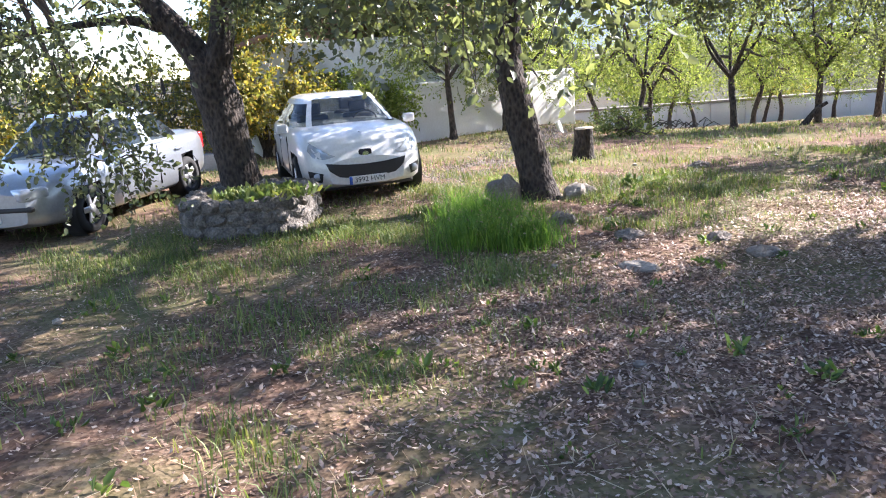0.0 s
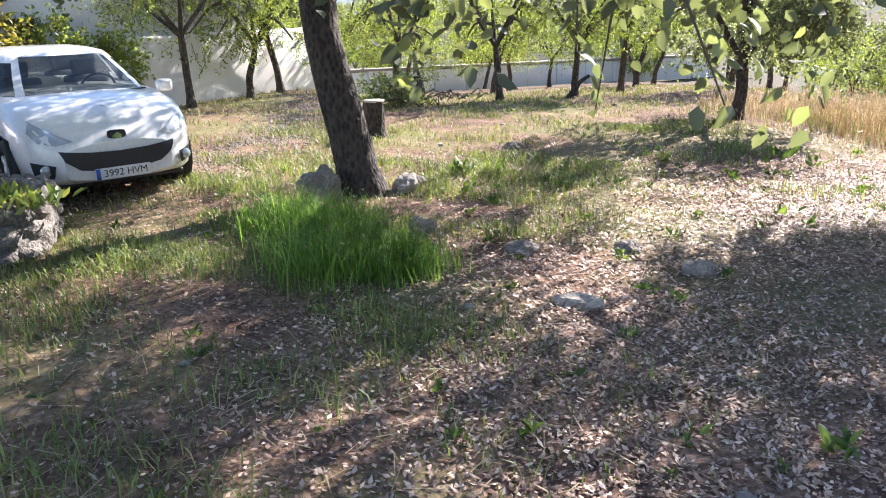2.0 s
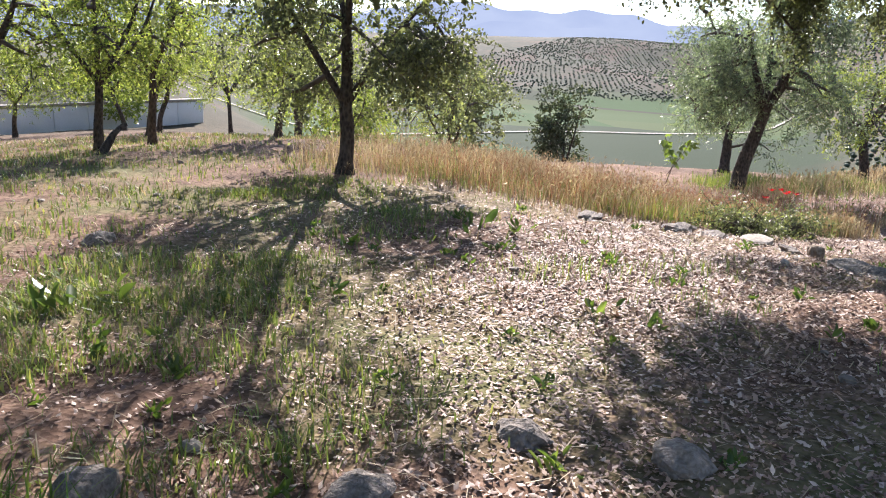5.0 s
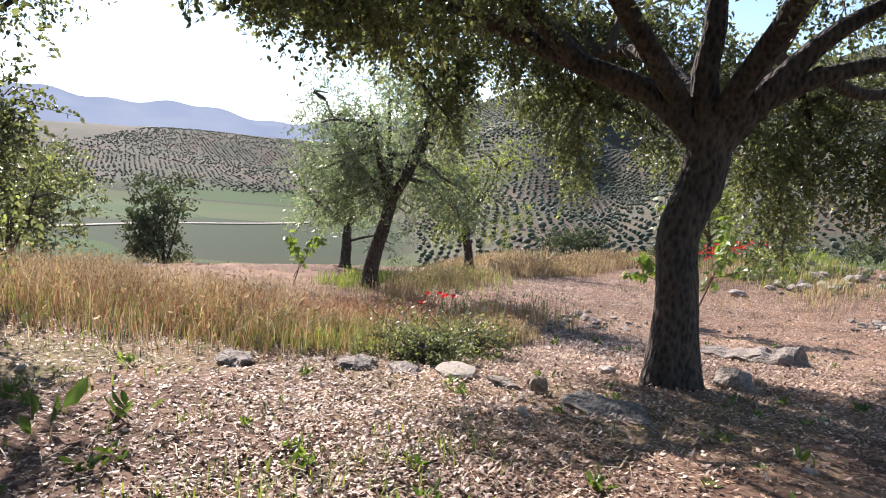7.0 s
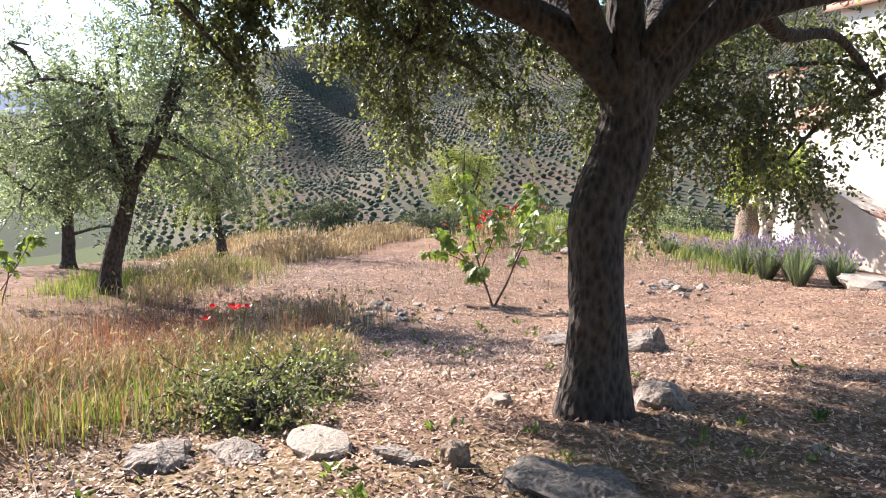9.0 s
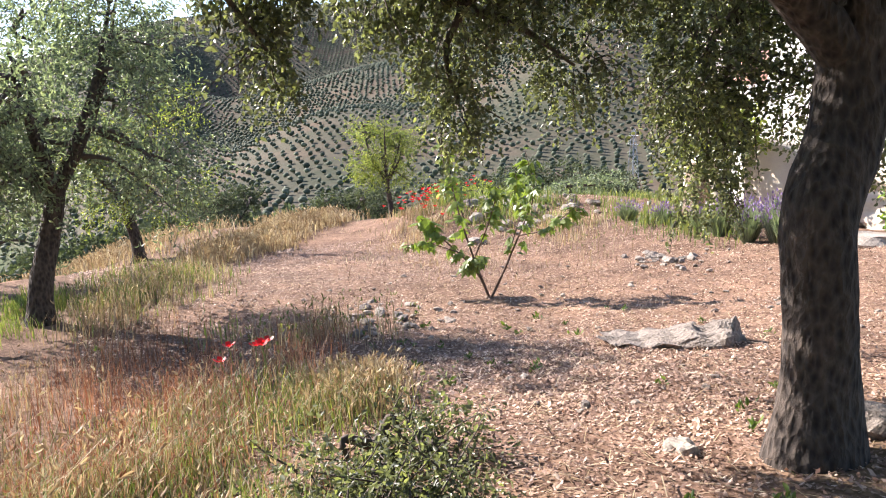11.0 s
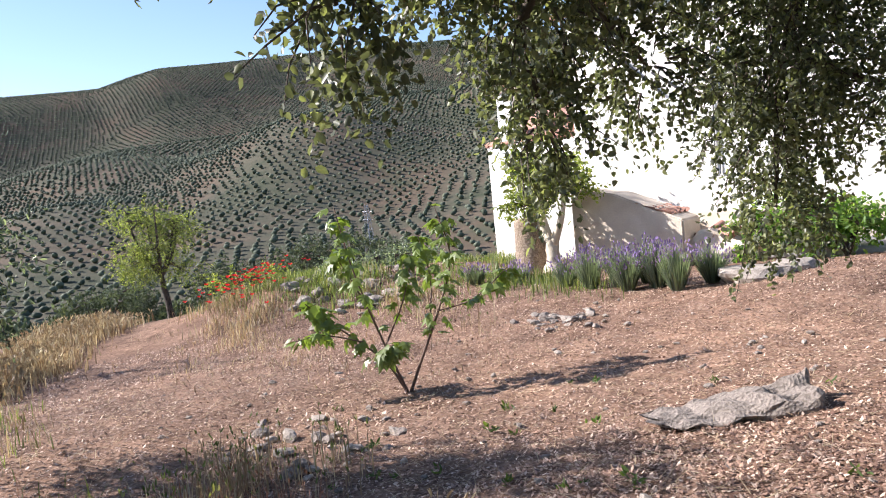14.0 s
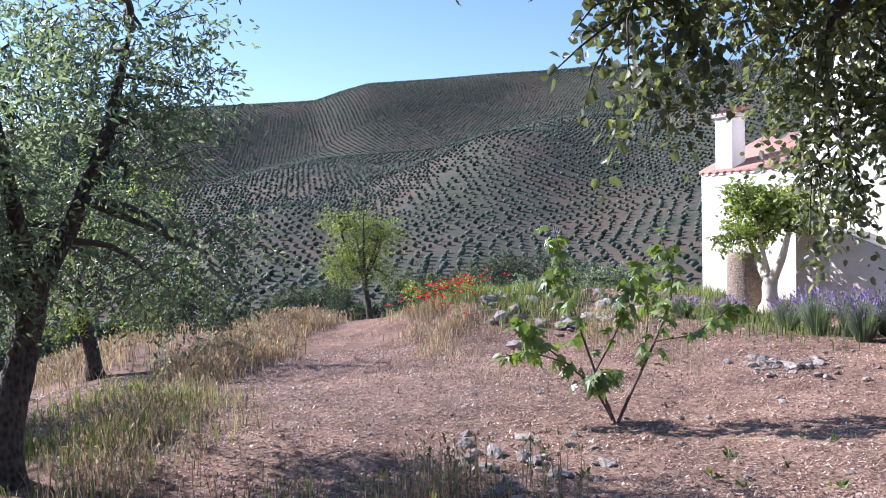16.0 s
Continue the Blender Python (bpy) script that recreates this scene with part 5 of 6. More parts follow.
def lavender(x, y, seed, tall=0.55):
    rng = np.random.default_rng(seed)
    root = tagged(empty("lavender_bush", *at_ground(x, y)), "green lavender clump topped with purple flower spikes", "lavender", "lavender clumps")
    n = 520
    a, q = rng.uniform(0, 6.28, n), rng.uniform(0, 1, n) ** 0.6
    base = np.stack([0.10 * q * np.cos(a), 0.10 * q * np.sin(a), np.zeros(n)], -1)
    out = np.stack([0.34 * q * np.cos(a), 0.34 * q * np.sin(a), tall * rng.uniform(0.65, 1.1, n) * (1 - 0.25 * q * q)], -1)
    side = np.stack([-np.sin(a), np.cos(a), 0 * a], -1) * 0.006
    mid = base * 0.4 + out * 0.55
    v = np.stack([base - side, base + side, mid - side, mid + side, out], 1).reshape(-1, 3)
    k = 5 * np.arange(n)[:, None]
    arrays("foliage", v, np.concatenate([k + [0, 1, 3], k + [0, 3, 2], k + [2, 3, 4]], 1).reshape(-1, 3), M_SILVERLEAF, root)
    top = out[: n // 5]
    g = top - base[: n // 5] + rng.normal(0, 0.1, top.shape)
    g /= np.linalg.norm(g, axis=1, keepdims=True)
    tagged(leaf_mesh("blossom", top, g, rng, 0.06, M_LAVENDER, root, "purple flower spikes", wide=0.45), kind="stuff")


for k, (x, y, s) in enumerate([(13.75, -2.0, 0.72), (14.2, -2.3, 0.7), (14.65, -2.15, 0.62), (15.0, -2.5, 0.7), (15.5, -2.4, 0.62), (16.1, -2.6, 0.5), (17.4, -2.9, 0.42), (14.6, -2.75, 0.75), (13.4, -2.45, 0.6), (15.9, -3.0, 0.65), (18.3, -2.7, 0.4)]):
    lavender(x, y, 300 + k, s)


def bush(name, x, y, wide, tall, seed, label, leaf=None, size=0.05, leaves=2500, group="", blade=0.5):
    """A low leafy shrub of several stems."""
    rng = np.random.default_rng(seed)
    clumps = []
    for c, r in ball(rng, 12, wide * 0.75, tall * 0.25, tall * 0.85, wide * 0.32):
        clumps.append((c, (r[0], r[1], max(0.1, tall * 0.2)), leaves / 12))
    limbs = [([(0, 0, 0.0), (math.cos(k) * wide * 0.3, math.sin(k) * wide * 0.3, tall * 0.35), (math.cos(k) * wide * 0.55, math.sin(k) * wide * 0.55, tall * 0.75)], 0.02 + 0.01 * tall, 0.008) for k in (0.4, 2.4, 4.4)]
    tree(name, at_ground(x, y), ([(0, 0, 0), (0.02, 0, tall * 0.2), (0, 0.02, tall * 0.45)], 0.03 + 0.015 * tall, 0.02), limbs, clumps, label, "shrub", seed, M_BARK2, leaf or M_OAK, size, blade, 0.25 + 0.06 * wide, 12, 0.1, 1.0, group)


bush("shrub", 8.75, 7.05, 0.55, 0.2, 401, "low dark evergreen shrub beside the bank stones", M_OAK, 0.035, 2600)
bush("shrub", 9.3, 6.6, 0.5, 0.22, 402, "low dark evergreen shrub beside the bank stones", M_OAK, 0.035, 1900)
bush("shrub", 21.6, 14.5, 1.0, 2.6, 404, "dark rounded bush at the edge of the valley", M_OLIVE, 0.09, 3600)
bush("shrub", 16.5, 15.5, 1.6, 2.4, 405, "dark green bush behind the dry grass", M_OAK, 0.08, 5000)
bush("shrub", 13.3, -5.2, 0.8, 1.1, 406, "leafy green shrub against the house wall", M_GRASS, 0.10, 1800)
bush("shrub", 12.2, -5.0, 0.7, 0.9, 407, "leafy green shrub against the house wall", M_GRASS, 0.10, 1500)
bush("shrub", 24.0, -6.0, 1.4, 1.0, 408, "grey-green bush on the terrace mound", M_SILVERLEAF, 0.08, 2600)
bush("shrub", 27.5, -7.5, 1.8, 1.2, 409, "grey-green bush on the terrace mound", M_SILVERLEAF, 0.09, 2800)
bush("shrub", 31.0, -6.0, 1.6, 1.6, 410, "light green bush beyond the mound", M_ALMOND, 0.09, 2400)
for k, (x, y, w, h) in enumerate([(31.0, -9.0, 1.9, 2.3), (34.0, -11.2, 2.1, 2.6), (30.0, -12.3, 1.7, 2.2), (36.5, -8.0, 2.0, 2.4), (33.0, -14.0, 2.2, 2.6), (38.0, -12.0, 2.2, 2.6), (37.0, -3.0, 1.8, 2.0), (41.0, -6.0, 2.2, 2.4), (39.0, 1.5, 1.9, 2.0)]):
    bush("olive_bush", x, y, w, h, 430 + k, "silvery grey-green olive bush on the slope", M_OLIVE, 0.12, 2600, "olive bushes below the mound")
bush("shrub", 3.3, 15.6, 0.8, 0.55, 411, "low green bush beside a brush pile", M_WEED, 0.06, 1500)
bush("shrub", -4.4, 16.0, 1.7, 3.6, 412, "tall yellowing evergreen bush behind the parked cars", M_YELLOWLEAF, 0.10, 12000)
bush("shrub", -7.0, 15.0, 1.6, 2.0, 413, "tall yellowing evergreen bush behind the parked cars", M_YELLOWLEAF, 0.10, 7500)
bush("shrub", -2.3, 17.0, 1.1, 1.6, 414, "yellow-green bush behind the white car", M_ALMOND, 0.09, 7000)
bush("shrub", -9.6, 13.5, 1.8, 1.8, 415, "dense evergreen bush behind the silver car", M_YELLOWLEAF, 0.10, 6000)


# ---- cars ----
def glass_material():
    m, t, b = material("car_glass", 0.04)
    b.inputs["Base Color"].default_value = (0.02, 0.025, 0.03, 1)
    tr = t.nodes.new("ShaderNodeBsdfTransparent")
    tr.inputs[0].default_value = (0.55, 0.62, 0.62, 1)
    ms = node(t, "MixShader", Fac=0.45)
    t.links.new(tr.outputs[0], ms.inputs[1]), t.links.new(b.outputs[0], ms.inputs[2])
    t.links.new(ms.outputs[0], t.nodes["Material Output"].inputs["Surface"])
    return m


M_CARGLASS = glass_material()
M_CARWHITE = plain("white_car_paint", (0.78, 0.78, 0.77), 0.35, 0.0, 0.8)
M_CARSILVER = plain("silver_car_paint", (0.40, 0.43, 0.47), 0.28, 0.6, 0.8)
M_BLACK = plain("black_plastic", (0.02, 0.02, 0.022), 0.55)
M_RUBBER = plain("tyre_rubber", (0.025, 0.025, 0.025), 0.85)
M_ALLOY = plain("wheel_alloy", (0.55, 0.56, 0.57), 0.3, 0.8)
M_CHROME = plain("chrome", (0.7, 0.7, 0.72), 0.15, 1.0)
M_LAMP = plain("headlamp_lens", (0.50, 0.53, 0.56), 0.08, 0.3, 1.0)
M_SEAT = plain("seat_fabric", (0.06, 0.06, 0.065), 0.9)
M_PLATE = plain("plate_white", (0.75, 0.75, 0.73), 0.4)
M_BLUE = plain("plate_blue", (0.03, 0.10, 0.45), 0.4)
M_RED = plain("lamp_red", (0.45, 0.02, 0.02), 0.2, 0.0, 0.8)


def box(sx, sy, sz, at=(0, 0, 0), bevel=0.0, turn=None, seg=2):
    bm = bmesh.new()
    bmesh.ops.create_cube(bm, size=1.0, matrix=Matrix.Diagonal((sx, sy, sz, 1)))
    if bevel:
        bmesh.ops.bevel(bm, geom=bm.edges[:], offset=bevel, segments=seg, profile=0.6, affect="EDGES")
    bmesh.ops.transform(bm, matrix=Matrix.Translation(at) @ (turn or Matrix()), verts=bm.verts[:])
    return bm


def disc(r, depth, at, axis="Y", seg=28, r2=None):
    bm = bmesh.new()
    turn = Matrix.Rotation(radians(90), 4, "X") if axis == "Y" else Matrix.Rotation(radians(90), 4, "Y") if axis == "X" else Matrix()
    bmesh.ops.create_cone(bm, cap_ends=True, segments=seg, radius1=r, radius2=r if r2 is None else r2, depth=depth, matrix=Matrix.Translation(at) @ turn)
    return bm


def lathe(profile, at, seg=32):
    """Turned about the local y axis; profile of (radius, y)."""
    a = np.linspace(0, 2 * math.pi, seg, endpoint=False)
    v = np.array([[(at[0] + r * math.cos(t), at[1] + y, at[2] + r * math.sin(t)) for t in a] for r, y in profile]).reshape(-1, 3)
    i, j = np.meshgrid(np.arange(len(profile) - 1), np.arange(seg), indexing="ij")
    k = (j + 1) % seg
    return v, np.stack([i * seg + j, i * seg + k, (i + 1) * seg + k, (i + 1) * seg + j], -1).reshape(-1, 4)


def car(label, m, paint, stations, roofline, half, wheels, wheel_r, seed, front):
    """stations: x, half width, underside, shoulder. roofline: windscreen foot, roof front, roof rear, rear glass foot, belt height, roof height."""
    root = tagged(new("car"), label, "car", "parked cars")
    root.matrix_basis = m
    st = np.array(stations, float)
    X = np.linspace(st[0, 0], st[-1, 0], 56)
    W, B, S = (np.interp(X, st[:, 0], st[:, k]) for k in (1, 2, 3))
    for arr in (W, B, S):
        arr[1:-1] = (arr[:-2] + 2 * arr[1:-1] + arr[2:]) / 4
    ring = []
    for x, w, b, s in zip(X, W, B, S):
        h = s - b
        pts = [(0.0, b), (0.55 * w, b), (0.88 * w, b + 0.02), (0.97 * w, b + 0.12 * h), (1.0 * w, b + 0.38 * h), (1.0 * w, b + 0.62 * h), (0.985 * w, b + 0.80 * h), (0.94 * w, b + 0.93 * h), (0.84 * w, s), (0.5 * w, s + 0.028), (0.0, s + 0.04)]
        ring.append([(x, y, z) for y, z in pts] + [(x, -y, z) for y, z in pts[-2:0:-1]])
    V = np.array(ring)
    n = V.shape[1]
    v = V.reshape(-1, 3)
    i, j = np.meshgrid(np.arange(len(X) - 1), np.arange(n), indexing="ij")
    k = (j + 1) % n
    f = np.stack([i * n + j, i * n + k, (i + 1) * n + k, (i + 1) * n + j], -1).reshape(-1, 4)
    # wheel arches: leave out the faces that the wheels fill
    mid = v[f].mean(1)
    keep = np.ones(len(f), bool)
    for wx in wheels:
        keep &= ~((np.hypot(mid[:, 0] - wx, mid[:, 2] - wheel_r) < wheel_r + 0.045) & (np.abs(mid[:, 1]) > 0.55 * half))
    body = arrays("body", v, f[keep], paint, root, smooth=True)
    for end in (0, len(X) - 1):
        bm = bmesh.new()
        bm.faces.new([bm.verts.new(p) for p in V[end]])
        part("panel", bm, paint, root)
    for wx in wheels:
        for sy in (-1, 1):
            vv, ff = lathe([(wheel_r + 0.05, 0), (wheel_r + 0.05, -0.22), (0.05, -0.22)], (wx, 0, wheel_r), 28)
            vv[:, 1] = sy * (half - 0.01 + vv[:, 1])
            arrays("arch_liner", vv, ff, M_BLACK, root, "dark wheel arch")
    # cabin in rings from the belt to the roof
    foot, rf, rr, rear, belt, roof = roofline
    levels = np.array([0, 0.1, 0.3, 0.55, 0.8, 0.93, 1.0])
    seg = 72
    a = np.linspace(0, 2 * math.pi, seg, endpoint=False)
    rings = []
    for t in levels:
        xf, xr = foot + (rf - foot) * t, rear + (rr - rear) * t ** 0.9
        hw = (half - 0.06) + (0.60 * half / 0.875 * 0.96 - (half - 0.06)) * t ** 1.25
        e = 4.2
        q = (np.abs(np.cos(a)) ** e + np.abs(np.sin(a)) ** e) ** (-1 / e)
        z = belt + (roof - belt) * (t if t < 0.9 else 0.9 + (t - 0.9) * 0.7)
        rings.append(np.stack([(xf + xr) / 2 + (xf - xr) / 2 * q * np.cos(a) * (1 + 0.03 * (1 - np.abs(np.sin(a)))), hw * q * np.sin(a), np.full(seg, z)], -1))
    R = np.array(rings)
    groups = {}
    for li in range(len(levels) - 1):
        for s in range(seg):
            c = R[li, s]
            deg = math.degrees(a[s]) % 360
            fold = min(deg, 360 - deg)
            glassy = 1 <= li <= 3
            xm = c[0]
            if fold < 36 and li <= 4 and li >= 0:
                key = "windscreen"
            elif fold > 146 and glassy:
                key = "rear_window"
            elif glassy and 44 < fold < 140:
                p = (xm - rear) / (foot - rear)
                if abs(p - 0.52) < 0.025 or p < 0.17:
                    key = "pillar"
                else:
                    key = ("front_window" if p > 0.52 else "rear_side_window") + ("_a" if deg < 180 else "_b")
            else:
                key = "pillar"
            groups.setdefault(key, []).append([R[li, s], R[li, (s + 1) % seg], R[li + 1, (s + 1) % seg], R[li + 1, s]])
    for key, quads in groups.items():
        q = np.array(quads).reshape(-1, 3)
        ob = arrays("pillar" if key == "pillar" else key[:-2] if key.endswith(("_a", "_b")) else key, q, np.arange(len(q)).reshape(-1, 4), paint if key == "pillar" else M_CARGLASS, root, smooth=False)
        if key != "pillar":
            ob.visible_shadow = False
    top = R[-1]
    c = top.mean(0)
    bm = bmesh.new()
    outer = [bm.verts.new(p) for p in top]
    inner = [bm.verts.new(c + (p - c) * (0.8, 0.8, 0) + (0, 0, 0.035)) for p in top]
    mid_v = bm.verts.new(c + (0, 0, 0.045))
    for s in range(seg):
        t = (s + 1) % seg
        bm.faces.new((outer[s], outer[t], inner[t], inner[s]))
        bm.faces.new((inner[s], inner[t], mid_v))
    part("roof", bm, paint, root)
    # seats and dashboard behind the glass
    for sx, sy in ((0.1, 0.36), (0.1, -0.36), (-0.85, 0.38), (-0.85, -0.38)):
        seat = part("seat", box(0.16, 0.48, 0.55, (sx - 0.15, sy, belt - 0.12), 0.05), M_SEAT, root, "dark fabric seat")
        part("headrest", box(0.10, 0.27, 0.18, (sx - 0.2, sy, belt + 0.24), 0.04), M_SEAT, seat)
    part("dashboard", box(0.45, 1.3 * half, 0.10, (foot - 0.5, 0, belt - 0.02), 0.04), M_BLACK, root, "black dashboard")
    vv = np.array([(0.19 * math.cos(t), 0.19 * math.sin(t), 0) for t in np.linspace(0, 2 * math.pi, 24)])
    w = Wood()
    w.add(vv, np.full(24, 0.015), 6)
    wheel = w.make("steering_wheel", M_BLACK, root)
    wheel.matrix_basis = pose(foot - 0.82, 0.36, belt + 0.02, 0, -65, 0)
    # wheels
    for wx in wheels:
        for sy in (-1, 1):
            prof = [(0.62 * wheel_r, -0.02), (0.70 * wheel_r, 0.005), (0.93 * wheel_r, 0.0), (wheel_r, -0.035), (wheel_r, -0.165), (0.9 * wheel_r, -0.195), (0.5 * wheel_r, -0.19)]
            vv, ff = lathe(prof, (0, 0, 0))
            vv[:, 1] *= sy
            tyre = arrays("wheel", vv, ff, M_RUBBER, root, "black tyre on a silver alloy rim", smooth=True)
            tyre.matrix_basis = pose(wx, sy * (half - 0.005), wheel_r)
            rv, rf_ = lathe([(0.66 * wheel_r, 0.0), (0.62 * wheel_r, -0.02), (0.58 * wheel_r, -0.06), (0.10, -0.07)], (0, 0, 0), 28)
            rv[:, 1] *= sy
            arrays("rim", rv, rf_, M_BLACK, tyre, "dark rim well", smooth=True)
            part("hub", disc(0.055, 0.04, (0, -0.02 * sy, 0)), M_ALLOY, tyre)
            for q in range(5):
                t = q * 2 * math.pi / 5
                bm = box(0.56 * wheel_r, 0.03, 0.075, (0.33 * wheel_r, 0, 0), 0.01)
                bmesh.ops.transform(bm, matrix=Matrix.Translation((0, -0.025 * sy, 0)) @ Matrix.Rotation(t, 4, "Y"), verts=bm.verts[:])
                part("spoke", bm, M_ALLOY, tyre)
    for sy in (-1, 1):
        mirror = part("door_mirror", box(0.12, 0.17, 0.13, (foot - 0.35, sy * (half + 0.06), belt + 0.05), 0.04), paint, root)
        part("mirror_glass", box(0.01, 0.13, 0.09, (foot - 0.415, sy * (half + 0.06), belt + 0.05)), M_CHROME, mirror)
        for hx in (0.05, -0.85):
            part("door_handle", box(0.19, 0.03, 0.03, (hx - 0.15, sy * (half + 0.004), belt - 0.14), 0.01), paint, root)
        part("door_seam", box(0.012, 0.012, 0.5, (foot - 0.48, sy * (half - 0.002), 0.6)), M_BLACK, root)
        part("door_seam", box(0.012, 0.012, 0.55, (foot - 1.45, sy * (half - 0.002), 0.6)), M_BLACK, root)
        part("tail_lamp", box(0.12, 0.10, 0.28, (st[0, 0] + 0.16, sy * (half - 0.16), belt - 0.12), 0.03), M_RED, root, "red tail lamp")
        w = Wood()
        w.add(np.array([(foot - 0.02, sy * 0.15, belt + 0.045), (foot - 0.12, sy * 0.15 + 0.5, belt + 0.06)]), [0.012, 0.008], 5)
        w.make("wiper", M_BLACK, root)
    front(root, X, W, B, S, paint)
    return root


def hatch_front(root, X, W, B, S, paint):
    """Wide smiling grille, swept lamps, fog lamps, badge and number plate."""
    def patch(name, outline, depth, mat, label=""):
        # outline of (across, up) laid over the rounded nose
        bm = bmesh.new()
        verts = []
        for y, z in outline:
            verts.append(bm.verts.new((nose(y, z) + depth, y, z)))
        bm.faces.new(verts)
        bmesh.ops.triangulate(bm, faces=bm.faces[:])
        bmesh.ops.subdivide_edges(bm, edges=bm.edges[:], cuts=3, use_grid_fill=True)
        for q in bm.verts:
            q.co.x = nose(q.co.y, q.co.z) + depth
        return part(name, bm, mat, root, label)

    def nose(y, z):
        best = X[-1]
        for x in np.linspace(X[-1], X[-1] - 0.9, 60):
            w, b, s = np.interp(x, X, W), np.interp(x, X, B), np.interp(x, X, S)
            h = max(s - b, 1e-3)
            t = np.clip((z - b) / h, 0, 1)
            lim = w * np.interp(t, [0, 0.12, 0.38, 0.62, 0.8, 0.93, 1.0], [0.88, 0.97, 1, 1, 0.985, 0.94, 0.84])
            if abs(y) <= lim and b <= z <= s + 0.03:
                best = x
                break
        return best

    patch("grille", [(-0.54, 0.55), (-0.25, 0.515), (0, 0.505), (0.25, 0.515), (0.54, 0.55), (0.50, 0.45), (0.38, 0.36), (0.2, 0.33), (0, 0.325), (-0.2, 0.33), (-0.38, 0.36), (-0.50, 0.45)], 0.022, M_BLACK, "wide black mesh grille")
    for sy in (-1, 1):
        patch("headlamp", [(sy * 0.40, 0.63), (sy * 0.55, 0.60), (sy * 0.68, 0.63), (sy * 0.74, 0.72), (sy * 0.70, 0.82), (sy * 0.62, 0.76), (sy * 0.50, 0.68)], 0.012, M_LAMP, "clear swept-back headlamp")
        fog = patch("fog_surround", [(sy * 0.58, 0.42), (sy * 0.76, 0.46), (sy * 0.74, 0.33), (sy * 0.60, 0.30)], 0.035, M_BLACK, "black fog lamp surround")
        part("fog_lamp", disc(0.05, 0.03, (nose(sy * 0.66, 0.38) + 0.045, sy * 0.66, 0.38), "X", 20), M_LAMP, fog, "round fog lamp")
    badge = part("badge", box(0.03, 0.17, 0.13, (nose(0, 0.63) + 0.015, 0, 0.63), 0.03), M_BLACK, root, "dark rounded badge with chrome emblem")
    bm = bmesh.new()
    bm.faces.new([bm.verts.new((nose(0, 0.63) + 0.034, y, z)) for y, z in ((-0.03, 0.58), (0.035, 0.59), (0.045, 0.65), (0.0, 0.675), (-0.045, 0.64))])
    part("emblem", bm, M_CHROME, badge)
    px = nose(0, 0.30) + 0.035
    plate = part("number_plate", box(0.015, 0.52, 0.11, (px, 0, 0.30), 0.004), M_PLATE, root, "white number plate reading 3992 HVM")
    part("country_band", box(0.004, 0.04, 0.106, (px + 0.009, -0.236, 0.30)), M_BLUE, plate, "blue band")
    cu = bpy.data.curves.new("plate_text", "FONT")
    cu.body, cu.size, cu.align_x, cu.align_y, cu.extrude = "3992 HVM", 0.095, "CENTER", "CENTER", 0.001
    ob = new("plate_text", cu)
    ob.matrix_basis = Matrix.Translation((px + 0.010, 0.02, 0.30)) @ Matrix(((0, 0, 1, 0), (1, 0, 0, 0), (0, 1, 0, 0), (0, 0, 0, 1)))
    dg = bpy.context.evaluated_depsgraph_get()
    me = bpy.data.meshes.new_from_object(ob.evaluated_get(dg))
    place_ = ob.matrix_basis.copy()
    bpy.data.objects.remove(ob)
    txt = hang("plate_text", me, M_BLACK, plate, "black plate characters", False)
    txt.matrix_basis = place_
    part("bonnet_seam", box(0.9, 0.008, 0.008, (1.35, 0.0, 0.90)), paint, root)
    sticker = part("sticker", box(0.16, 0.16, 0.006, (1.12, -0.12, 0.975), 0, Matrix.Rotation(radians(8), 4, "Y")), M_BLUE, root, "blue sticker on the bonnet")
    part("splitter", box(0.10, 1.3, 0.05, (X[-1] - 0.18, 0, 0.20), 0.02), M_BLACK, root, "black lower lip")


def saloon_front(root, X, W, B, S, paint):
    x = X[-1]
    part("grille", box(0.05, 0.52, 0.13, (x - 0.03, 0, 0.60), 0.02), M_BLACK, root, "black radiator grille")
    for k in range(4):
        part("grille_bar", box(0.02, 0.5, 0.012, (x + 0.0, 0, 0.555 + k * 0.03)), M_CHROME, root)
    for sy in (-1, 1):
        bm = box(0.34, 0.34, 0.15, (x - 0.17, sy * 0.53, 0.62), 0.05, Matrix.Rotation(radians(-28 * sy), 4, "Z"), 3)
        part("headlamp", bm, M_LAMP, root, "clear wraparound headlamp")
    part("bumper_strip", box(0.06, 1.35, 0.06, (x - 0.02, 0, 0.46), 0.02), M_BLACK, root, "dark bumper strip")
    part("number_plate", box(0.015, 0.52, 0.11, (x + 0.01, 0, 0.38), 0.004), M_PLATE, root)


# heading: the way the nose points, degrees from +x
def parked(x, y, heading):
    return pose(x, y, height(x, y), 0, 0, heading)


car("white hatchback with a black grille parked on gravel", parked(-1.92, 11.62, -69.0), M_CARWHITE,
    [(-2.0, 0.62, 0.42, 0.86), (-1.93, 0.76, 0.30, 0.95), (-1.6, 0.855, 0.20, 0.99), (-1.0, 0.872, 0.17, 0.985), (0.0, 0.875, 0.17, 0.965), (0.8, 0.873, 0.17, 0.975), (1.15, 0.865, 0.18, 0.955), (1.5, 0.845, 0.20, 0.90), (1.75, 0.80, 0.20, 0.82), (1.9, 0.72, 0.20, 0.72), (1.98, 0.62, 0.22, 0.64), (2.03, 0.50, 0.25, 0.56)],
    (1.20, 0.32, -1.25, -1.93, 0.92, 1.36), 0.875, (1.27, -1.27), 0.305, 1, hatch_front)
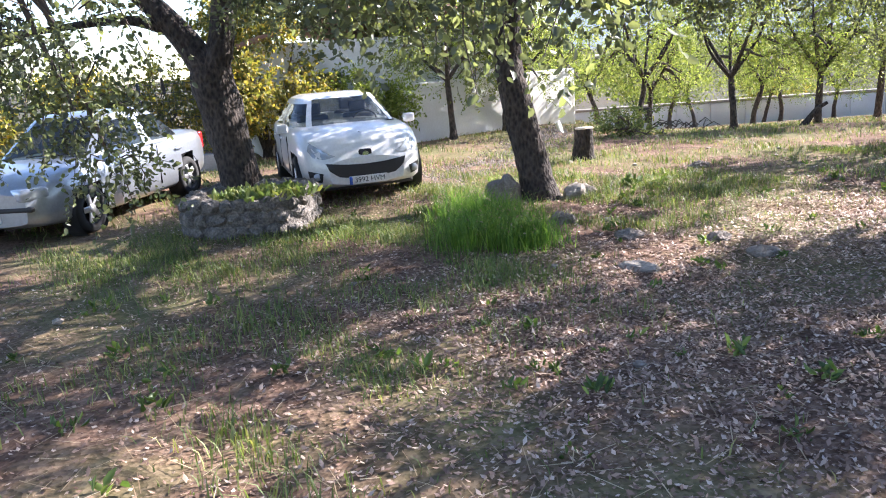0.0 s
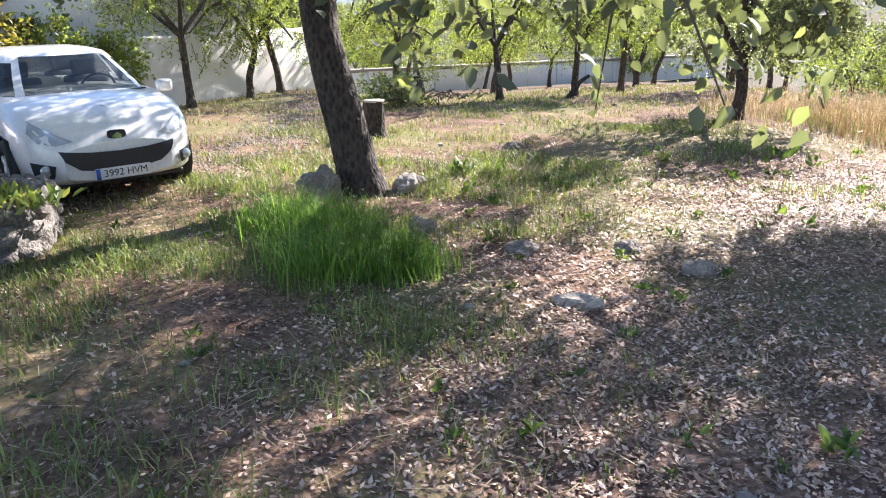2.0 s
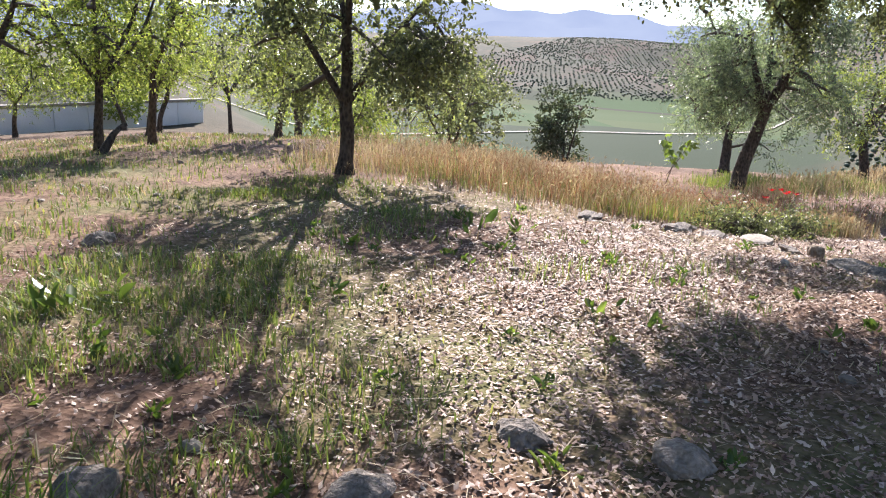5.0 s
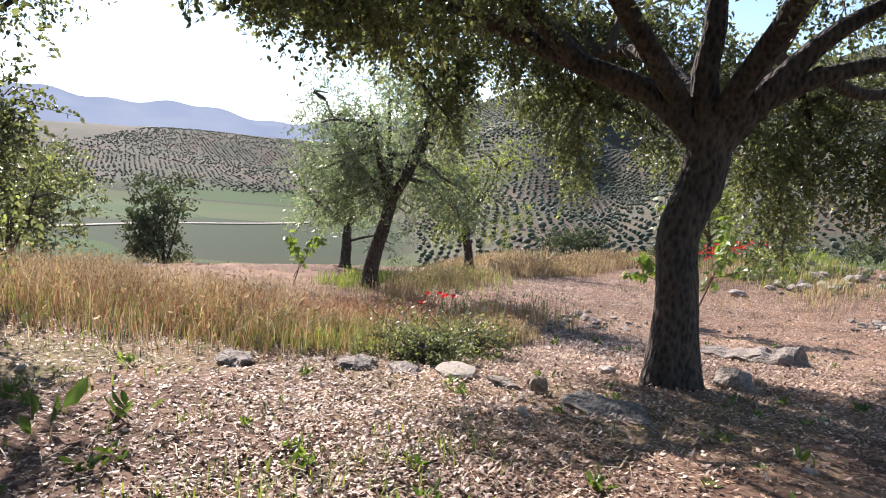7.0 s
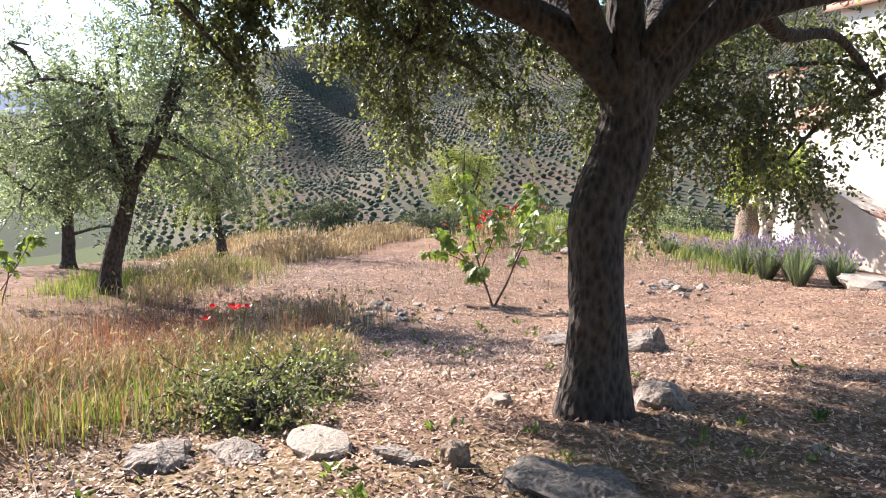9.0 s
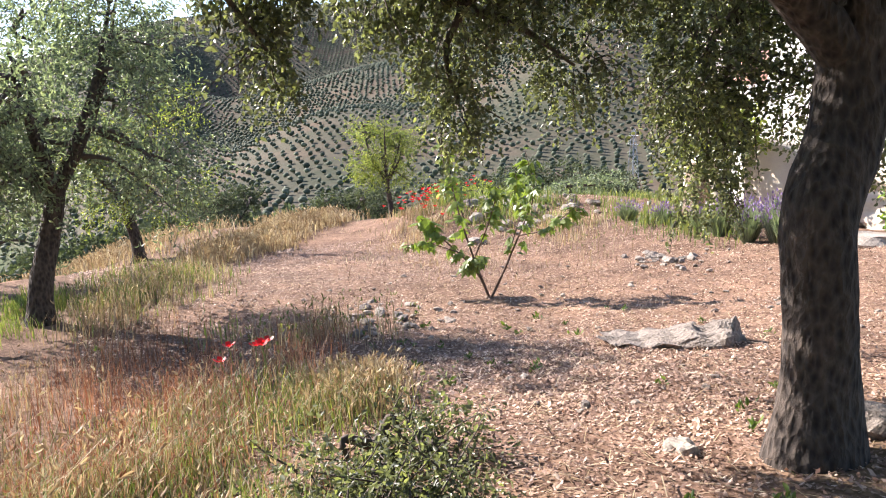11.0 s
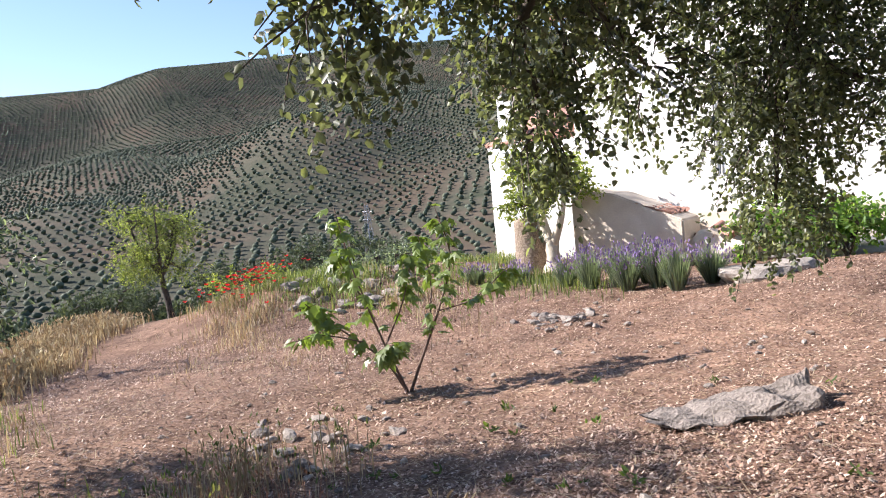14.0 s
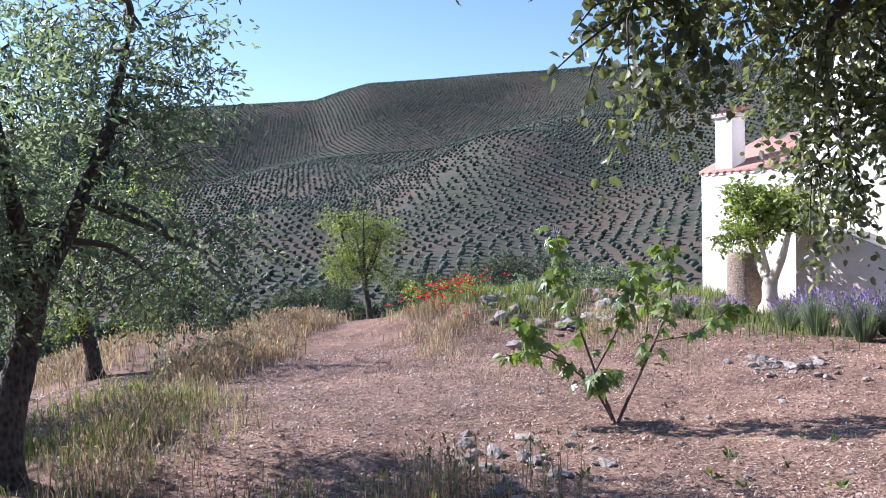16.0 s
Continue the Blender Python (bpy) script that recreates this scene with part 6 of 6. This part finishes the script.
car("silver saloon car parked nose out under the oak", parked(-5.2, 10.1, -95.0), M_CARSILVER,
    [(-2.2, 0.55, 0.45, 0.86), (-2.12, 0.72, 0.32, 0.95), (-1.7, 0.83, 0.22, 0.97), (-1.0, 0.85, 0.18, 0.95), (0.0, 0.853, 0.18, 0.92), (0.9, 0.85, 0.18, 0.90), (1.4, 0.835, 0.19, 0.85), (1.8, 0.80, 0.2, 0.79), (2.05, 0.72, 0.22, 0.72), (2.18, 0.6, 0.27, 0.62)],
    (1.05, 0.3, -0.95, -1.65, 0.90, 1.41), 0.853, (1.32, -1.28), 0.30, 2, saloon_front)


# ---- buildings ----
M_WOOD = mottled("weathered_wood", (0.13, 0.09, 0.06), (0.28, 0.21, 0.15), None, 4, 50, 0.85, 0.5, 0.01)
M_IRON = plain("iron", (0.05, 0.05, 0.05), 0.6, 0.4)
M_CABLE = plain("cable", (0.10, 0.10, 0.10), 0.6)


def tiled_slope(parent, origin, along, up, length, depth, step_w=0.22, name="tile_course"):
    """Courses of rounded clay tiles up a slope."""
    along, up = Vector(along).normalized(), Vector(up).normalized()
    out = along.cross(up).normalized()
    rows, cols = max(2, int(depth / 0.34)), max(2, int(length / step_w))
    q = random.Random(int(length * 100))
    V, F = [], []
    for r in range(rows):
        for c in range(cols):
            base = Vector(origin) + along * (c * step_w + q.uniform(-0.01, 0.01)) + up * (r * depth / rows + q.uniform(-0.02, 0.02))
            n0 = len(V)
            for e, lift in ((0.0, 0.035), (depth / rows * 1.15, 0.0)):
                for k in range(6):
                    t = math.pi * k / 5
                    V.append(base + up * e + along * (step_w * 0.5 - math.cos(t) * step_w * 0.5) + out * (math.sin(t) * 0.075 + lift))
            for k in range(5):
                F.append((n0 + k, n0 + k + 1, n0 + 7 + k, n0 + 6 + k))
    arrays(name, [tuple(v) for v in V], F, M_TILE, parent, "rounded clay roof tiles", smooth=False)


def white_house():
    """The farmhouse with its long limewashed wall, low wing, chimney and ruined lean-to."""
    root = tagged(empty("house", 0, 0, 0), "limewashed white farmhouse with red clay tile roof", "house")
    g = -0.7
    y0 = -7.0
    # main block, its long wall towards the terrace
    part("wall", box(8.6, 0.45, 6.0, (14.2, y0 - 0.22, g + 2.6), 0.02), M_WHITE, root)
    part("wall", box(0.45, 6.4, 6.0, (18.28, y0 - 3.65, g + 2.6), 0.02), M_WHITE, root)
    part("wall", box(0.45, 6.4, 6.0, (10.12, y0 - 3.65, g + 2.6), 0.02), M_WHITE, root)
    part("wall", box(8.6, 0.45, 6.0, (14.2, y0 - 7.1, g + 2.6), 0.02), M_WHITE, root)
    roof = part("roof", box(9.2, 4.3, 0.12, (14.2, y0 - 1.75, g + 6.42), 0, Matrix.Rotation(radians(22), 4, "X").inverted()), M_TILE, root, "red clay tiled roof")
    part("roof", box(9.2, 4.3, 0.12, (14.2, y0 - 5.6, g + 6.42), 0, Matrix.Rotation(radians(22), 4, "X")), M_TILE, root)
    tiled_slope(roof, (9.7, y0 + 0.28, g + 5.72), (1, 0, 0), (0, -math.cos(radians(22)), math.sin(radians(22))), 9.0, 4.2)
    part("plinth", box(6.2, 0.10, 1.2, (13.2, y0 + 0.05, g + 0.35), 0.02), M_PLASTER, root, "worn ochre plaster foot of the wall")
    # low wing with chimney
    part("wall", box(3.0, 0.4, 3.1, (20.0, y0 - 0.6, g + 1.35), 0.02), M_WHITE, root)
    part("wall", box(0.4, 3.6, 3.1, (21.3, y0 - 2.6, g + 1.35), 0.02), M_WHITE, root)
    wing = part("roof", box(3.3, 3.0, 0.1, (19.95, y0 - 1.85, g + 3.45), 0, Matrix.Rotation(radians(20), 4, "X").inverted()), M_TILE, root)
    tiled_slope(wing, (18.4, y0 - 0.35, g + 2.95), (1, 0, 0), (0, -math.cos(radians(20)), math.sin(radians(20))), 3.1, 2.9)
    chimney = part("chimney", box(0.5, 0.5, 1.5, (20.9, y0 - 0.75, g + 3.55), 0.02), M_WHITE, root, "white chimney with a tiled cap")
    part("cap_band", box(0.62, 0.62, 0.10, (20.9, y0 - 0.75, g + 4.32), 0.01), M_PLASTER, chimney)
    tiled_slope(chimney, (20.58, y0 - 0.4, g + 4.4), (1, 0, 0), (0, -1, 0.25), 0.66, 0.7, 0.16, "cap_tiles")
    for dx in (0.0, 0.10):
        w = Wood()
        w.add(spline([(15.05 + dx, y0 + 0.035, g + 1.7), (15.02 + dx, y0 + 0.03, g + 3.0), (14.95 + dx * 1.2, y0 + 0.03, g + 5.2)], 10), np.full(10, 0.014), 5)
        w.make("cable", M_CABLE, root, "grey cable running down the wall")
    for a, b in (((17.6, g + 4.9), (16.2, g + 3.5)), ((16.4, g + 4.0), (15.6, g + 3.4))):
        w = Wood()
        w.add(np.array([(a[0], y0 + 0.06, a[1]), (b[0], y0 + 0.06, b[1])]), [0.035, 0.03], 6)
        w.make("bracket", M_IRON, root, "thin dark iron brace on the wall")
    # ruined lean-to
    ruin = tagged(empty("ruined_shed", 16.6, y0 + 0.95, -0.55), "crumbling lean-to shed with broken clay tiles", "shed")
    bm = bmesh.new()
    pts = [(-1.3, -0.35, -0.2), (1.25, -0.35, -0.2), (1.25, -0.35, 1.5), (0.2, -0.35, 1.35), (-1.3, -0.35, 0.75)]
    lower = [bm.verts.new(p) for p in pts]
    upper = [bm.verts.new((x, y + 0.8, z)) for x, y, z in pts]
    bm.faces.new(lower), bm.faces.new(upper[::-1])
    for s in range(5):
        t = (s + 1) % 5
        bm.faces.new((lower[s], upper[s], upper[t], lower[t]))
    bmesh.ops.bevel(bm, geom=bm.edges[:], offset=0.03, segments=2, affect="EDGES")
    part("wall", bm, M_PLASTER, ruin, "crumbling ochre plaster wall", smooth=False)
    tiled_slope(ruin, (1.2, 0.45, 1.52), (0, -1, 0), (-1.0, 0, -0.26), 0.9, 2.3, 0.2)
    for k in range(14):
        q = random.Random(k)
        vv, ff = lathe([(0.09, 0), (0.075, 0.34)], (0, 0, 0), 16)
        half = vv[:, 2] > -0.01
        tile = arrays("fallen_tile", vv, ff[half[ff].all(1)], M_TILE, ruin, "broken clay tile in a heap")
        tile.matrix_basis = pose(-1.75 + q.uniform(-0.5, 0.45), -0.2 + q.uniform(-0.3, 0.3), 0.35 + 0.12 * q.random(), q.uniform(-25, 25), q.uniform(-20, 20), q.uniform(0, 180))
    heap = part("rubble", rock_mesh((0.75, 0.5, 0.4), 77, 0.3, 3), M_PLASTER, ruin, "heap of plaster rubble", smooth=False)
    heap.matrix_basis = pose(-1.75, -0.15, 0.05)
    slab = tagged(part("concrete_slab", box(4.6, 1.6, 0.18, (11.2, -5.9, -0.42), 0.03), M_CONCRETE), "grey concrete terrace slab before the house", "slab")
    # round stone gate post beside the limed tree
    vv, ff = lathe([(0.42, -0.3), (0.40, 0.0), (0.37, 0.5), (0.36, 0.95), (0.34, 1.05), (0.0, 1.08)], (0, 0, 0), 20)
    post = arrays("stone_pillar", vv, ff, M_RUBBLE, smooth=True)
    post.matrix_basis = pose(18.7, -5.2, height(18.7, -5.2) + 0.1, 90, 0, 0)
    tagged(post, "round crumbling plastered stone pillar", "pillar")


white_house()


def limed_tree():
    x, y = 18.0, -5.0
    rng = np.random.default_rng(71)
    limbs = [([(0, 0, 0.45), (0.35, -0.1, 0.9), (0.6, -0.1, 1.4)], 0.10, 0.05), ([(0, 0, 0.45), (-0.3, 0.1, 0.95), (-0.5, 0.15, 1.5)], 0.10, 0.05), ([(0, 0, 0.5), (0.05, 0.2, 1.2), (0.1, 0.2, 1.7)], 0.06, 0.03)]
    clumps = [((c[0], c[1], c[2]), r, 260) for c, r in ball(rng, 14, 0.75, 1.35, 2.3, 0.3)]
    tree("fruit_tree", at_ground(x, y, 0.1), ([(0, 0, 0), (0.02, 0, 0.3), (0, 0, 0.6)], 0.16, 0.13), limbs, clumps, "pollarded fruit tree with whitewashed trunk and fresh leaves", seed=72,
         bark=M_PALEBARK, leaf=M_ALMOND, leaf_size=0.09, wide=0.6, twig=0.3, per_twig=10, hang_down=0.1)


limed_tree()


def far_house():
    """The low white house behind the parked cars, its long side turned to the sun."""
    root = tagged(empty("house", 1.2, 18.9, 0, 116.8), "low white house with a clay roof behind the trees", "house")
    long = 11.5
    part("wall", box(long, 0.4, 4.2, (long / 2, 0.2, 0.25), 0.02), M_WHITE, root, "limewashed long wall")
    part("wall", box(0.4, 5.6, 4.2, (0.2, 3.2, 0.25), 0.02), M_WHITE, root, "limewashed end wall")
    part("wall", box(0.4, 5.6, 4.2, (long - 0.2, 3.2, 0.25), 0.02), M_WHITE, root)
    part("wall", box(long, 0.4, 4.2, (long / 2, 6.2, 0.25), 0.02), M_WHITE, root)
    tilt = Matrix.Rotation(radians(14), 4, "X")
    roof = part("roof", box(long + 0.7, 3.5, 0.12, (long / 2, 1.45, 2.77), 0, tilt), M_TILE, root, "sun-bleached clay tiled roof")
    part("roof", box(long + 0.7, 3.5, 0.12, (long / 2, 4.95, 2.77), 0, tilt.inverted()), M_TILE, root)
    tiled_slope(roof, (-0.3, -0.25, 2.42), (1, 0, 0), (0, math.cos(radians(14)), math.sin(radians(14))), long + 0.6, 3.4)
    part("eave_board", box(long + 0.5, 0.10, 0.12, (long / 2, -0.06, 2.3)), M_PLASTER, root, "ochre eave band")
    win = part("window", box(0.95, 0.10, 0.75, (5.2, -0.02, 1.25), 0.01), M_BLACK, root, "small dark barred window")
    for k in range(6):
        part("bar", disc(0.014, 0.75, (4.85 + 0.14 * k, -0.09, 1.25), "Z", 8), M_IRON, win)
    part("sill", box(1.1, 0.2, 0.06, (5.2, -0.06, 0.84), 0.005), M_PLASTER, win)
    wall = part("garden_wall", box(5.2, 0.35, 1.6, (2.6, 0.2, 0.5), 0.05), M_WHITE)
    wall.matrix_basis = pose(-1.4, 16.75, 0, 0, 0, 38.5)
    tagged(wall, "rough limewashed garden wall beside the house", "wall")


far_house()


def low_wall():
    root = tagged(empty("low_wall", 14.2, 33.5, height(13.0, 33.5)), "long low whitewashed block wall beyond the orchard", "wall")
    for k in range(14):
        q = random.Random(k)
        part("block", box(1.42, 0.35, 1.0 + q.uniform(-0.05, 0.05), (-9.5 + 1.44 * k, 0, 0.45), 0.03), M_WHITE, root)
    part("coping", box(20.4, 0.45, 0.10, (-0.1, 0, 1.02), 0.02), M_PALEROCK, root)


low_wall()


def wire_fence():
    root = tagged(empty("wire_fence", -7.5, 14.2, height(-7.5, 14.2)), "wire mesh fence on a low concrete kerb", "fence")
    part("kerb", box(5.6, 0.25, 0.35, (0, 0, 0.15), 0.02), M_CONCRETE, root)
    for k in range(5):
        part("post", disc(0.03, 1.5, (-2.6 + 1.3 * k, 0, 1.0), "Z", 10), M_IRON, root)
    w = Wood()
    for z in np.linspace(0.4, 1.7, 9):
        w.add(np.array([(-2.7, 0, z), (2.7, 0, z)]), [0.005, 0.005], 4)
    for x in np.linspace(-2.7, 2.7, 46):
        w.add(np.array([(x, 0, 0.35), (x, 0, 1.72)]), [0.004, 0.004], 4)
    w.make("mesh", M_IRON, root, "thin green wire mesh")


wire_fence()


def stump():
    root = tagged(empty("tree_stump", *at_ground(1.95, 12.4)), "sawn tree stump standing in dry grass", "stump")
    w = Wood()
    w.add(np.array([(0, 0, -0.1), (0.0, 0, 0.08), (0.02, 0, 0.3), (0.03, 0, 0.50)]), [0.25, 0.19, 0.16, 0.15], 18, 0.08, np.random.default_rng(3))
    w.make("bole", M_BARK, root)
    part("cut_face", disc(0.15, 0.02, (0.03, 0, 0.50), "Z", 24), M_PLASTER, root, "pale sawn wood")


stump()


def dead_branch(x, y, pts, r, label):
    root = tagged(empty("dead_branch", *at_ground(x, y)), label, "branch")
    w = Wood()
    w.add(spline(pts, 12), np.linspace(r, r * 0.5, 12), 8, 0.08, np.random.default_rng(6))
    w.make("wood", M_BARK, root)


dead_branch(6.75, 15.4, [(-0.15, 0, -0.03), (0.0, 0, 0.15), (0.12, 0, 0.3), (0.32, 0, 0.42)], 0.07, "short crooked cut trunk sticking out of the grass")
dead_branch(0.95, 1.7, [(0, 0, 0.02), (0.15, 0.1, 0.05), (0.35, 0.05, 0.03)], 0.006, "thin pale dry twig on leaf litter")
dead_branch(0.4, 1.2, [(0, 0, 0.02), (0.2, -0.1, 0.06), (0.42, -0.12, 0.03)], 0.006, "thin pale dry twig on leaf litter")


def brush_pile(x, y, seed):
    q = random.Random(seed)
    root = tagged(empty("brush_pile", *at_ground(x, y)), "heap of dry cut branches on the ground", "brush")
    for k in range(26):
        w = Wood()
        a = q.uniform(0, 6.28)
        l = q.uniform(0.25, 0.55)
        c = (q.gauss(0, 0.5), q.gauss(0, 0.3), q.uniform(0.02, 0.2))
        w.add(np.array([c, (c[0] + l * 0.5 * math.cos(a), c[1] + l * 0.5 * math.sin(a), c[2] + 0.1), (c[0] + l * math.cos(a), c[1] + l * math.sin(a), c[2] + q.uniform(-0.05, 0.08))]), [0.014, 0.011, 0.005], 5)
        w.make("branch", M_TWIG, root)


brush_pile(4.0, 15.4, 1)


def small_weeds():
    rng = np.random.default_rng(77)
    spots = [(rng.uniform(-3.5, 7.5), rng.uniform(0.8, 10.5), rng.uniform(0.04, 0.09)) for _ in range(230)]
    spots += [(rng.uniform(7, 15), rng.uniform(2, 8), rng.uniform(0.035, 0.07)) for _ in range(60)]
    spots += [(2.25, 9.5, 0.16), (2.6, 9.3, 0.15), (5.6, 8.6, 0.16), (5.9, 8.3, 0.14), (1.35, 1.9, 0.15), (-0.4, 2.1, 0.12), (-1.6, 2.3, 0.15), (4.2, 6.9, 0.1), (11.0, 6.2, 0.15)]
    at, way, size = [], [], []
    for x, y, s in spots:
        n = int(rng.integers(7, 18))
        a = rng.uniform(0, 6.28, n)
        g = np.stack([np.cos(a), np.sin(a), rng.uniform(0.1, 1.8, n)], -1)
        at.append(np.stack([rng.normal(0, s * 0.4, n), rng.normal(0, s * 0.4, n), rng.uniform(0, s * 0.7, n)], -1) + at_ground(x, y))
        way.append(g / np.linalg.norm(g, axis=1, keepdims=True))
        size.append(s * rng.uniform(0.5, 1.2, n))
    ob = leaf_mesh("small_weeds", np.concatenate(at), np.concatenate(way), rng, np.concatenate(size), M_FIG, None, wide=0.38)
    tagged(ob, "small bright green broad-leaved weeds in the litter", "weed", kind="stuff")


small_weeds()

# evergreen trees that close the view beyond the orchard
for k, (x, y) in enumerate([(-2.0, 31.0), (3.0, 36.0), (8.0, 38.0), (14.0, 37.0), (19.5, 34.0), (25.5, 27.0)]):
    bush("shrub", x, y, 2.6, 3.4, 500 + k, "dense green trees closing the orchard", M_ALMOND if k % 3 else M_YELLOWLEAF, 0.16, 3000)
